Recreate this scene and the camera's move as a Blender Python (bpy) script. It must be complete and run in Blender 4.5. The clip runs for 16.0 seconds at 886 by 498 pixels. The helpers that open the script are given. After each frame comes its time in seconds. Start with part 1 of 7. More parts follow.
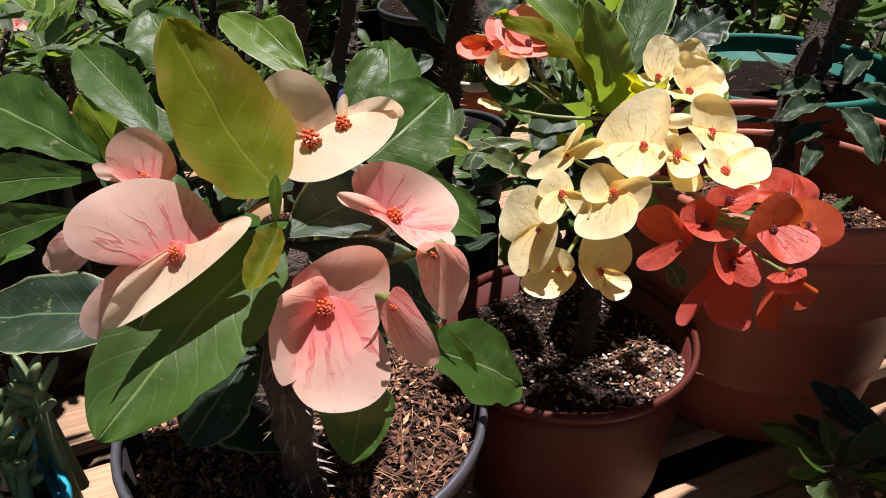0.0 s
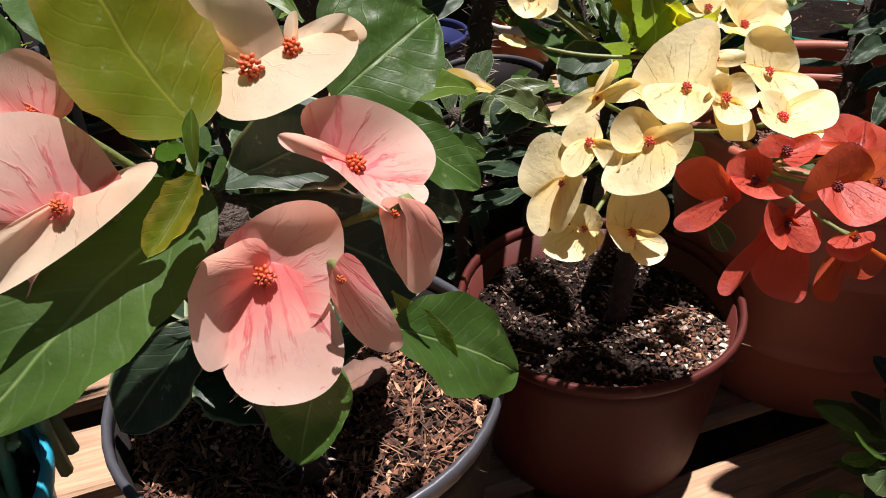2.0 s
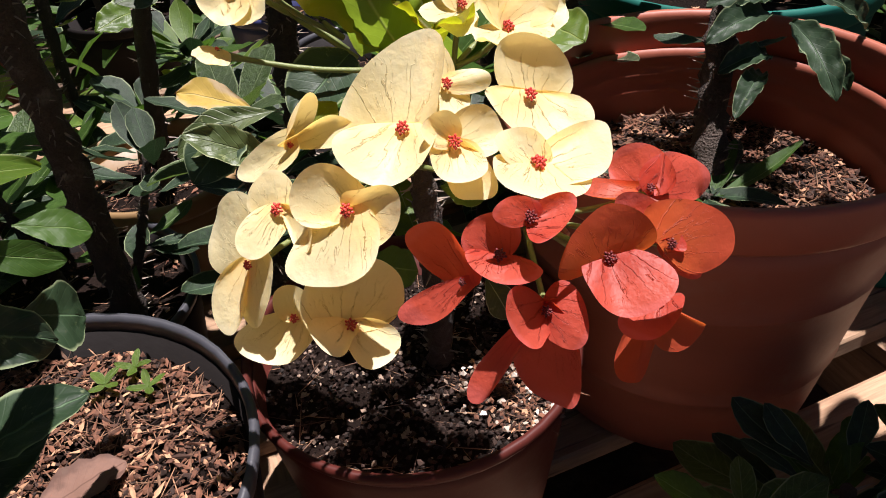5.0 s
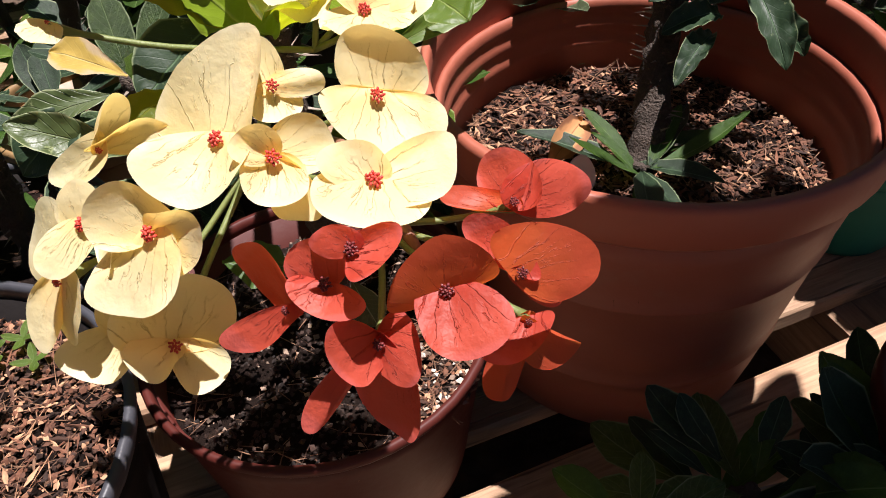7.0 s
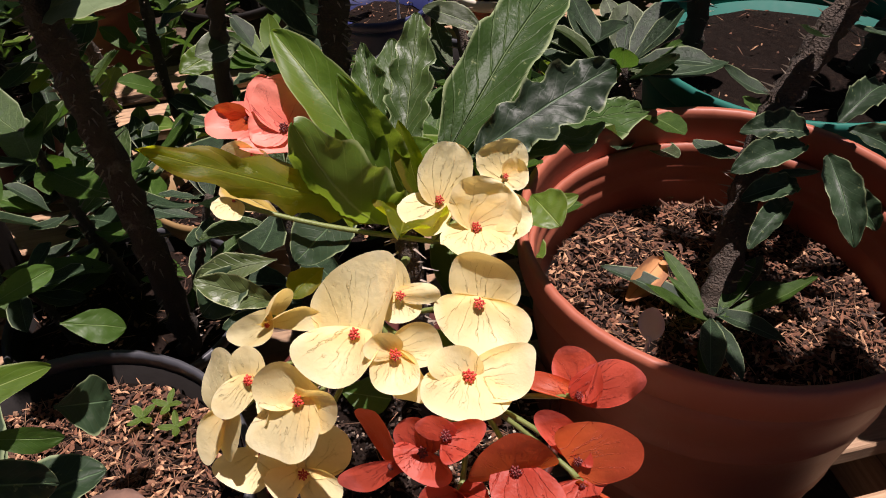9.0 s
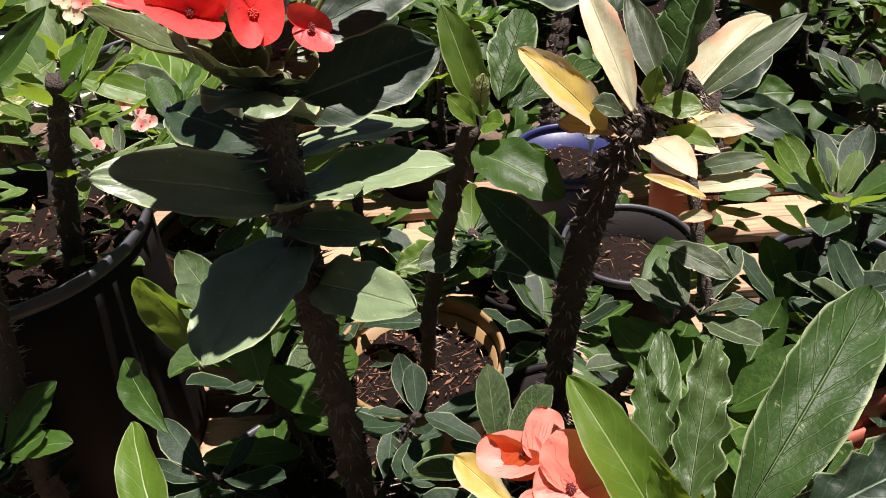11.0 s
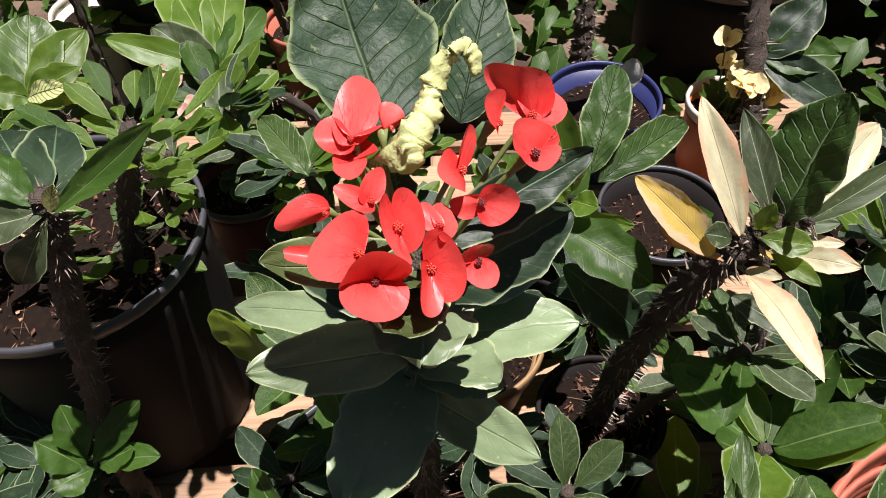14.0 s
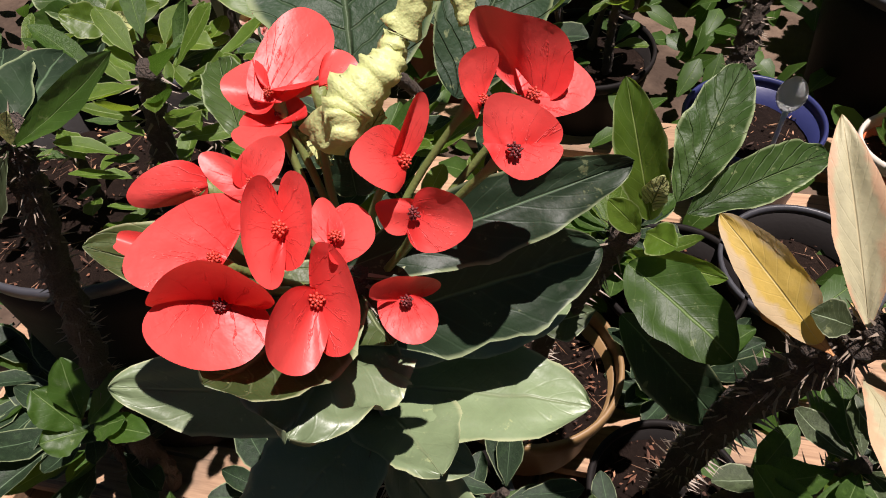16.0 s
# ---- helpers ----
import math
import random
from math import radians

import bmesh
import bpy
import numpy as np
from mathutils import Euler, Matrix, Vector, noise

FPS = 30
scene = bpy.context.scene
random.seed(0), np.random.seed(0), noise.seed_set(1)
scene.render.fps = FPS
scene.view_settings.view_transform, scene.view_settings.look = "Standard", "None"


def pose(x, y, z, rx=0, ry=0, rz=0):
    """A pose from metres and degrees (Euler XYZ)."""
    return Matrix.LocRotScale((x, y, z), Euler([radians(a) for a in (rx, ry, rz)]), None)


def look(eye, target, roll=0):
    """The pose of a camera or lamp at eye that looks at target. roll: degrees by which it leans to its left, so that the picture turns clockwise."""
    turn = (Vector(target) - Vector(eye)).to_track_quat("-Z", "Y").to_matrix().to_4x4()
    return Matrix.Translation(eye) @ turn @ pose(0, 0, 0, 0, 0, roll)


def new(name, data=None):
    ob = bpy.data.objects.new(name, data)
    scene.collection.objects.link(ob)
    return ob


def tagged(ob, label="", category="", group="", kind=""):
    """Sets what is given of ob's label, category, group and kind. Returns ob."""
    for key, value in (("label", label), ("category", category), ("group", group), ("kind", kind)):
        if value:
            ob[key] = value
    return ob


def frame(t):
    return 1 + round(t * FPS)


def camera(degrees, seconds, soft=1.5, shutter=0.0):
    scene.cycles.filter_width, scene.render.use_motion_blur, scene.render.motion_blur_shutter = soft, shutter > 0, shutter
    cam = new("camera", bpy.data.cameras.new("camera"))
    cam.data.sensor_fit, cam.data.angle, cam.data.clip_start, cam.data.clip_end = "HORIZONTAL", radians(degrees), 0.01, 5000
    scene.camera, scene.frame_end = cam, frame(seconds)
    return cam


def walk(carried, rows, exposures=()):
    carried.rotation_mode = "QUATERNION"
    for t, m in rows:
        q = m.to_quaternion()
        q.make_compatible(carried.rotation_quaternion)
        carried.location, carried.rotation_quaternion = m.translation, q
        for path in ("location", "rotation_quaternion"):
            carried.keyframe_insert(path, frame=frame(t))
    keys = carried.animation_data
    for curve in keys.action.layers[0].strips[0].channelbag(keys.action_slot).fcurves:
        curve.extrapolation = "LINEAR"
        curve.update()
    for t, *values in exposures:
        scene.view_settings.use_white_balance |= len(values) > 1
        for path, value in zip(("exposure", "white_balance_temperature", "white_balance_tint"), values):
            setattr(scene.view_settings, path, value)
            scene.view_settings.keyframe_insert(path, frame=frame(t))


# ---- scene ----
cam = camera(61.5, 16.0, 1.0)
PATH = [
    (0, (-0.0024, -0.0016, 0.6013), (-0.0157, 0.8606, 0.0949), -1.62),
    (0.5, (-0.0036, 0.0141, 0.5893), (-0.0402, 0.8695, 0.0727), -2.49),
    (1, (-0.0023, 0.0284, 0.5806), (-0.0782, 0.8724, 0.0496), -3.78),
    (1.5, (0.0041, 0.0348, 0.5771), (-0.0870, 0.8639, 0.0255), -4.01),
    (2, (0.0173, 0.0399, 0.5777), (-0.0629, 0.8665, 0.0207), -3.28),
    (2.5, (0.0340, 0.0487, 0.5771), (-0.0379, 0.8767, 0.0211), -3.00),
    (3, (0.0493, 0.0579, 0.5766), (-0.0081, 0.9005, 0.0410), -2.68),
    (3.5, (0.0662, 0.0682, 0.5760), (0.0019, 0.9189, 0.0543), -2.56),
    (4, (0.0882, 0.0894, 0.5818), (0.0430, 0.9415, 0.0605), -1.74),
    (4.5, (0.1054, 0.1272, 0.5695), (0.0804, 0.9494, 0.0009), -2.32),
    (5, (0.1263, 0.1588, 0.5616), (0.0954, 0.9477, -0.0522), -4.30),
    (5.2, (0.1338, 0.1673, 0.5592), (0.1071, 0.9419, -0.0728), -4.40),
    (7.3, (0.1896, 0.2046, 0.5760), (0.1388, 0.8995, -0.1413), -3.08),
    (7.5, (0.1909, 0.2038, 0.5841), (0.1257, 0.8883, -0.1420), -3.42),
    (8, (0.1894, 0.2003, 0.6212), (0.0893, 0.9109, -0.0752), -3.49),
    (8.2, (0.1900, 0.1976, 0.6325), (0.0767, 0.9123, -0.0577), -3.59),
    (10.3, (0.1584, 0.2360, 0.7094), (-0.0962, 0.9628, 0.0716), -3.67),
    (10.5, (0.1365, 0.2494, 0.7185), (-0.1368, 0.9757, 0.0877), -3.98),
    (11, (0.0846, 0.2899, 0.7490), (-0.2398, 1.0194, 0.1467), -4.58),
    (11.5, (0.0450, 0.3206, 0.7681), (-0.3161, 1.0580, 0.1972), -4.32),
    (12, (0.0158, 0.3522, 0.7678), (-0.3858, 1.0768, 0.2079), -6.83),
    (12.5, (0.0014, 0.3682, 0.7594), (-0.3805, 1.0932, 0.1862), -7.62),
    (13, (-0.0193, 0.3290, 0.7675), (-0.3171, 1.0727, 0.1690), -5.19),
    (13.5, (-0.0258, 0.3386, 0.8145), (-0.2600, 0.9783, 0.0824), -1.75),
    (14, (-0.0162, 0.3589, 0.8752), (-0.2628, 0.9549, 0.1110), -2.24),
    (14.5, (0.0071, 0.3865, 0.8644), (-0.3153, 0.9922, 0.1369), -1.29),
    (15, (0.0094, 0.4040, 0.8277), (-0.3750, 0.9919, 0.1160), -3.38),
    (15.5, (0.0059, 0.4308, 0.8050), (-0.3920, 0.9728, 0.0648), -4.47),
    (16, (0.0078, 0.4532, 0.8013), (-0.4029, 0.9581, 0.0420), -5.02),
]
walk(cam, [(t, look(eye, target, roll)) for t, eye, target, roll in PATH],
     [(0, 0.95, 6250, 19), (4, 0.95, 6250, 18), (5, 1.0, 6200, 19), (7.5, 1.05, 6200, 18), (8, 0.65, 6600, 23), (10.5, 0.75, 6500, 20), (11, 1.2, 6400, 18),
      (11.5, 1.3, 6200, 16), (12.5, 1.2, 6200, 14), (13.5, 1.18, 6200, 16), (14.5, 0.95, 6350, 18), (16, 0.72, 6500, 20)])

# world and sun: a high midday sun from behind and to the right of the pots
SUN_TO = Vector((0.15, 0.09, 0.98)).normalized()
world = bpy.data.worlds.new("sky")
scene.world = world
world.use_nodes = True
wn = world.node_tree.nodes
sky = wn.new("ShaderNodeTexSky")
sky.sky_type, sky.sun_disc = "NISHITA", False
sky.sun_elevation = math.asin(SUN_TO.z)
sky.sun_rotation = math.atan2(SUN_TO.x, SUN_TO.y)
world.node_tree.links.new(sky.outputs[0], wn["Background"].inputs[0])
wn["Background"].inputs[1].default_value = 0.013
sun = new("sun", bpy.data.lights.new("sun", "SUN"))
sun.data.energy, sun.data.angle, sun.data.color = 5.0, radians(0.6), (1.0, 0.95, 0.88)
sun.matrix_world = look(SUN_TO * 10, (0, 0, 0))


# ---- materials ----
class Nodes:
    """A small writer of node trees."""

    def __init__(self, name):
        self.mat = bpy.data.materials.new(name)
        self.mat.use_nodes = True
        self.tree = self.mat.node_tree
        self.tree.nodes.clear()
        self.out = self.tree.nodes.new("ShaderNodeOutputMaterial")

    def put(self, socket, value):
        if hasattr(value, "is_output"):
            self.tree.links.new(value, socket)
        elif value is not None:
            if socket.type == "RGBA" and len(value) == 3:
                value = (*value, 1)
            socket.default_value = value

    def node(self, kind, out=0, props=None, **values):
        n = self.tree.nodes.new("ShaderNode" + kind)
        if props and "operation" in props:
            n.operation = props["operation"]
        if props and "interpolation_type" in props:
            n.interpolation_type = props["interpolation_type"]
        for k, v in values.items():
            self.put(n.inputs[int(k[1:])] if k[0] == "i" and k[1:].isdigit() else n.inputs[k.replace("_", " ")], v)
        return n.outputs[out]

    def math(self, op, a, b=None, c=None):
        return self.node("Math", props={"operation": op}, i0=a, i1=b, i2=c)

    def mix(self, f, a, b, blend="MIX"):
        n = self.tree.nodes.new("ShaderNodeMix")
        n.data_type, n.blend_type = "RGBA", blend
        self.put(n.inputs[0], f), self.put(n.inputs[6], a), self.put(n.inputs[7], b)
        return n.outputs[2]

    def noise(self, scale, detail=3, vector=None, rough=0.55):
        return self.node("TexNoise", Scale=scale, Detail=detail, Roughness=rough, Vector=vector)

    def step(self, x, lo, hi, a=0.0, b=1.0):
        return self.node("MapRange", props={"interpolation_type": "SMOOTHSTEP"}, i0=x, i1=lo, i2=hi, i3=a, i4=b)

    def bump(self, height, strength, distance):
        return self.node("Bump", Strength=strength, Distance=distance, Height=height)

    def bsdf(self, color, rough=0.5, normal=None, metal=0.0, spec=0.5, sheen=0.0):
        n = self.tree.nodes.new("ShaderNodeBsdfPrincipled")
        for k, v in (("Base Color", color), ("Roughness", rough), ("Metallic", metal), ("Specular IOR Level", spec), ("Normal", normal), ("Sheen Weight", sheen)):
            self.put(n.inputs[k], v)
        return n.outputs[0]

    def done(self, shader):
        self.tree.links.new(shader, self.out.inputs[0])
        return self.mat


def thin(n, color, glow, share, rough, normal, spec=0.5):
    """A thin living sheet: gloss and colour on its face, and light coming through it."""
    face = n.bsdf(color, rough, normal, spec=spec)
    through_it = n.node("BsdfTranslucent", Color=glow, Normal=normal)
    m = n.tree.nodes.new("ShaderNodeMixShader")
    n.put(m.inputs[0], share), n.put(m.inputs[1], face), n.put(m.inputs[2], through_it)
    return n.done(m.outputs[0])


def leaf_material(name, base, rib, glow, share=0.3, rough=0.38, edge=None, relief=0.5, spots=0.0, aged=None, veins=0.10, gloss=0.5):
    n = Nodes(name)
    uv = n.node("TexCoord", 2)
    sep = n.tree.nodes.new("ShaderNodeSeparateXYZ")
    n.put(sep.inputs[0], uv)
    across = n.math("ABSOLUTE", n.math("MULTIPLY_ADD", sep.outputs[0], 2.0, -1.0))
    along = sep.outputs[1]
    rnd = n.node("ObjectInfo", 5)
    obj = n.node("TexCoord", 3)
    wob = n.noise(60, 2, obj)
    lane = n.math("ADD", n.math("MULTIPLY_ADD", across, -0.28, along), n.math("MULTIPLY", wob, 0.05))
    fr = n.math("FRACT", n.math("MULTIPLY", lane, 9.0))
    vein = n.math("ABSOLUTE", n.math("SUBTRACT", fr, 0.5))
    vein = n.step(vein, 0.0, 0.10, 1.0, 0.0)
    midrib = n.step(across, 0.0, 0.055, 1.0, 0.0)
    marks = n.math("MAXIMUM", midrib, n.math("MULTIPLY", vein, veins))
    big = n.noise(28, 3, obj)
    fine = n.noise(420, 2, obj)
    tone = n.math("MULTIPLY_ADD", big, 0.9, n.math("MULTIPLY_ADD", rnd, 0.45, 0.32))
    tone = n.math("MULTIPLY_ADD", fine, 0.22, tone)
    col = n.mix(1.0, base, n.node("CombineColor", Red=tone, Green=tone, Blue=tone), "MULTIPLY")
    col = n.mix(marks, col, rib)
    if spots:
        dots = n.step(n.noise(150, 4, obj, 0.7), 0.62, 0.70)
        col = n.mix(n.math("MULTIPLY", dots, spots), col, (0.42, 0.46, 0.22))
    if aged:
        worn = n.step(n.math("ADD", n.math("MULTIPLY", across, 0.5), n.noise(45, 4, obj)), 0.78, 0.95)
        col = n.mix(worn, col, aged)
    if edge:
        col = n.mix(n.step(across, 0.90, 0.99), col, edge)
    blot = n.step(n.noise(11, 3, obj, 0.6), 0.45, 0.7)
    col = n.mix(n.math("MULTIPLY", blot, 0.16), col, n.mix(0.5, glow, rib))
    dust = n.step(n.noise(90, 5, obj, 0.7), 0.55, 0.8)
    col = n.mix(n.math("MULTIPLY", dust, 0.07), col, (0.45, 0.44, 0.38))
    h = n.math("MULTIPLY_ADD", marks, -0.8, n.math("MULTIPLY_ADD", big, 0.8, n.math("MULTIPLY", fine, 0.25)))
    normal = n.bump(h, relief, 0.0012)
    glowing = n.mix(n.math("MULTIPLY", marks, 0.5), glow, rib)
    rg = n.math("MULTIPLY_ADD", dust, 0.15, n.math("MULTIPLY_ADD", big, 0.14, rough - 0.07))
    return thin(n, col, glowing, share, rg, normal, gloss)


def petal_material(name, rim, heart, vein_color, glow, share=0.4, rough=0.5, blush=0.5, veins=0.5, dots=0.0, relief=0.4, lo=0.0, wide=0.05, edge=None):
    n = Nodes(name)
    uv = n.node("TexCoord", 2)
    sep = n.tree.nodes.new("ShaderNodeSeparateXYZ")
    n.put(sep.inputs[0], uv)
    u = n.math("MULTIPLY_ADD", sep.outputs[0], 2.0, -1.0)
    s = sep.outputs[1]
    obj = n.node("TexCoord", 3)
    rnd = n.node("ObjectInfo", 5)
    pucker = n.noise(170, 3, obj)
    ang = n.math("ARCTAN2", u, n.math("ADD", s, 0.25))
    spread = n.node("CombineXYZ", X=n.math("MULTIPLY", ang, 3.4), Y=n.math("MULTIPLY", s, 1.5), Z=n.math("MULTIPLY", rnd, 37.0))
    bent = n.math("MULTIPLY_ADD", n.noise(2.2, 3, spread), 1.1, n.math("MULTIPLY", rnd, 9.0))
    fan = n.math("ABSOLUTE", n.math("SUBTRACT", n.math("FRACT", n.math("MULTIPLY_ADD", ang, 2.6, bent)), 0.5))
    twigs = n.math("ABSOLUTE", n.math("SUBTRACT", n.math("FRACT", n.math("MULTIPLY_ADD", ang, 5.6, n.math("MULTIPLY", bent, 2.3))), 0.5))
    thin_out = n.step(s, 0.05, 0.9, wide * 1.3, wide * 0.35)
    line = n.math("MULTIPLY", n.step(n.math("DIVIDE", fan, thin_out), 0.0, 1.0, 1.0, 0.0), n.step(n.noise(70, 2, obj), 0.28, 0.62, 0.25, 1.0))
    small = n.math("MULTIPLY", n.step(n.math("DIVIDE", twigs, thin_out), 0.0, 1.6, 1.0, 0.0), n.step(n.noise(90, 2, obj), 0.40, 0.66, 0.0, 0.8))
    line = n.math("MULTIPLY", line, n.step(s, 0.45, 0.90, 1.0, 0.0))
    small = n.math("MULTIPLY", small, n.math("MULTIPLY", n.step(s, 0.25, 0.45), n.step(s, 0.60, 0.88, 0.8, 0.0)))
    line = n.math("MAXIMUM", line, small)
    cloud = n.noise(55, 3, obj)
    near = n.step(n.math("ADD", s, n.math("MULTIPLY_ADD", cloud, 0.7, -0.35)), lo, 0.85, 1.0, 0.0)
    col = n.mix(n.math("MULTIPLY", near, blush), rim, heart)
    margin = n.math("MAXIMUM", n.math("ABSOLUTE", u), n.math("MULTIPLY_ADD", n.math("MULTIPLY", s, s), 1.0, 0.0))
    margin = n.step(n.math("MULTIPLY_ADD", n.noise(120, 2, obj), 0.10, margin), 0.80, 1.03)
    col = n.mix(n.math("MULTIPLY", margin, 0.55), col, edge or rim)
    col = n.mix(n.math("MULTIPLY", line, veins), col, vein_color)
    tone = n.math("MULTIPLY_ADD", cloud, 0.22, 0.88)
    col = n.mix(1.0, col, n.node("CombineColor", Red=tone, Green=tone, Blue=tone), "MULTIPLY")
    if dots:
        d = n.step(n.noise(380, 3, obj, 0.6), 0.66, 0.72)
        col = n.mix(n.math("MULTIPLY", d, dots), col, vein_color)
    fine = n.noise(500, 2, obj)
    h = n.math("MULTIPLY_ADD", line, -0.5, n.math("MULTIPLY_ADD", cloud, 0.8, n.math("MULTIPLY_ADD", pucker, 0.5, n.math("MULTIPLY", fine, 0.15))))
    return thin(n, col, n.mix(0.35, glow, col), share, rough, n.bump(h, relief, 0.0008), 0.35)


def plain_material(name, color, rough=0.5, scale=40, vary=0.3, relief=0.3, depth=0.002, metal=0.0, spec=0.5, stain=None, stain_at=(0.55, 0.75)):
    n = Nodes(name)
    obj = n.node("TexCoord", 3)
    big, fine = n.noise(scale, 4, obj), n.noise(scale * 9, 3, obj)
    tone = n.math("MULTIPLY_ADD", big, vary, n.math("MULTIPLY_ADD", fine, vary * 0.5, 1 - vary * 0.75))
    tone = n.math("ADD", tone, n.math("MULTIPLY_ADD", n.node("ObjectInfo", 5), vary * 0.5, -vary * 0.25))
    col = n.mix(1.0, color, n.node("CombineColor", Red=tone, Green=tone, Blue=tone), "MULTIPLY")
    if stain:
        col = n.mix(n.step(n.noise(scale * 0.6, 6, obj, 0.7), *stain_at), col, stain)
    normal = n.bump(n.math("MULTIPLY_ADD", big, 0.6, fine), relief, depth)
    return n.done(n.bsdf(col, n.math("MULTIPLY_ADD", fine, 0.15, rough - 0.07), normal, metal, spec))


def island_material(name, dark, light, rough=0.85, mid=None, scale=120):
    """For heaps of loose bits: each bit takes a tone of its own."""
    n = Nodes(name)
    rnd = n.node("NewGeometry", 8)
    col = n.mix(rnd, dark, light)
    if mid:
        col = n.mix(n.step(n.math("FRACT", n.math("MULTIPLY", rnd, 7.31)), 0.82, 0.88), col, mid)
    obj = n.node("TexCoord", 3)
    fine = n.noise(scale * 4, 3, obj)
    tone = n.math("MULTIPLY_ADD", fine, 0.6, 0.7)
    col = n.mix(1.0, col, n.node("CombineColor", Red=tone, Green=tone, Blue=tone), "MULTIPLY")
    return n.done(n.bsdf(col, rough, n.bump(fine, 0.5, 0.001)))


def wood_material(name, color, dark):
    n = Nodes(name)
    obj = n.node("TexCoord", 3)
    stretch = n.node("Mapping", i0=obj, i3=(1.5, 22.0, 22.0))
    grain = n.noise(9, 6, stretch, 0.65)
    crack = n.step(n.noise(4, 3, stretch), 0.60, 0.66)
    rnd = n.node("ObjectInfo", 5)
    col = n.mix(n.step(grain, 0.3, 0.72), color, dark)
    col = n.mix(n.math("MULTIPLY", crack, 0.7), col, (0.05, 0.035, 0.025))
    tone = n.math("MULTIPLY_ADD", rnd, 0.4, 0.8)
    col = n.mix(1.0, col, n.node("CombineColor", Red=tone, Green=tone, Blue=tone), "MULTIPLY")
    col = n.mix(n.math("MULTIPLY", n.step(n.noise(7, 5, obj), 0.5, 0.72), 0.5), col, (0.10, 0.075, 0.055))
    return n.done(n.bsdf(col, 0.8, n.bump(n.math("SUBTRACT", grain, crack), 0.5, 0.002)))


LEAF = {
    "green": leaf_material("leaf_green", (0.026, 0.058, 0.008), (0.14, 0.21, 0.07), (0.14, 0.30, 0.03), 0.24, 0.46, spots=0.2, gloss=0.3),
    "fresh": leaf_material("leaf_fresh", (0.060, 0.115, 0.010), (0.28, 0.36, 0.11), (0.29, 0.42, 0.03), 0.40, 0.46, edge=(0.30, 0.36, 0.15)),
    "olive": leaf_material("leaf_olive", (0.070, 0.098, 0.006), (0.24, 0.26, 0.03), (0.52, 0.56, 0.010), 0.56, 0.5, spots=0.35, aged=(0.16, 0.13, 0.02), gloss=0.2),
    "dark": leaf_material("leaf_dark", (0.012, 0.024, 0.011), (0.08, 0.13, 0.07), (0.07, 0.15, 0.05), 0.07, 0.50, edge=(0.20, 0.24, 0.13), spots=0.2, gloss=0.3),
    "grey": leaf_material("leaf_grey", (0.030, 0.042, 0.016), (0.22, 0.28, 0.17), (0.18, 0.28, 0.10), 0.12, 0.55, edge=(0.26, 0.29, 0.18), spots=0.2, gloss=0.35),
    "ripple": leaf_material("leaf_ripple", (0.025, 0.051, 0.009), (0.22, 0.29, 0.13), (0.20, 0.33, 0.06), 0.22, 0.46, relief=1.0, edge=(0.25, 0.31, 0.16), veins=0.30),
    "broad": leaf_material("leaf_broad", (0.125, 0.165, 0.085), (0.17, 0.21, 0.11), (0.06, 0.12, 0.06), 0.04, 0.42, edge=(0.30, 0.33, 0.18), spots=0.4),
    "veined": leaf_material("leaf_veined", (0.020, 0.044, 0.009), (0.13, 0.19, 0.08), (0.14, 0.26, 0.04), 0.16, 0.48, relief=1.5, edge=(0.24, 0.29, 0.15), veins=0.40, spots=0.3, gloss=0.22),
    "cup": leaf_material("leaf_cup", (0.045, 0.066, 0.019), (0.20, 0.24, 0.12), (0.12, 0.17, 0.04), 0.06, 0.45, relief=0.9, edge=(0.30, 0.33, 0.18), veins=0.2, spots=0.4),
    "ribbed": leaf_material("leaf_ribbed", (0.016, 0.034, 0.018), (0.070, 0.100, 0.055), (0.07, 0.15, 0.03), 0.08, 0.52, relief=1.3, edge=(0.18, 0.22, 0.11), veins=0.45, spots=0.3, gloss=0.2),
    "pale": leaf_material("leaf_pale", (0.476, 0.442, 0.281), (0.55, 0.47, 0.28), (0.60, 0.50, 0.18), 0.28, 0.5, aged=(0.64, 0.40, 0.25)),
    "yellow": leaf_material("leaf_yellow", (0.540, 0.378, 0.090), (0.62, 0.50, 0.22), (0.80, 0.52, 0.05), 0.35, 0.5, aged=(0.55, 0.42, 0.25)),
    "young": leaf_material("leaf_young", (0.46, 0.49, 0.21), (0.26, 0.31, 0.09), (0.45, 0.48, 0.14), 0.22, 0.5, relief=2.2, veins=0.5),
    "husk": leaf_material("leaf_husk", (0.16, 0.085, 0.060), (0.12, 0.06, 0.04), (0.16, 0.08, 0.04), 0.10, 0.8, aged=(0.10, 0.05, 0.035)),
    "dry": leaf_material("leaf_dry", (0.46, 0.22, 0.09), (0.34, 0.16, 0.07), (0.46, 0.20, 0.07), 0.20, 0.8, aged=(0.26, 0.11, 0.05)),
}
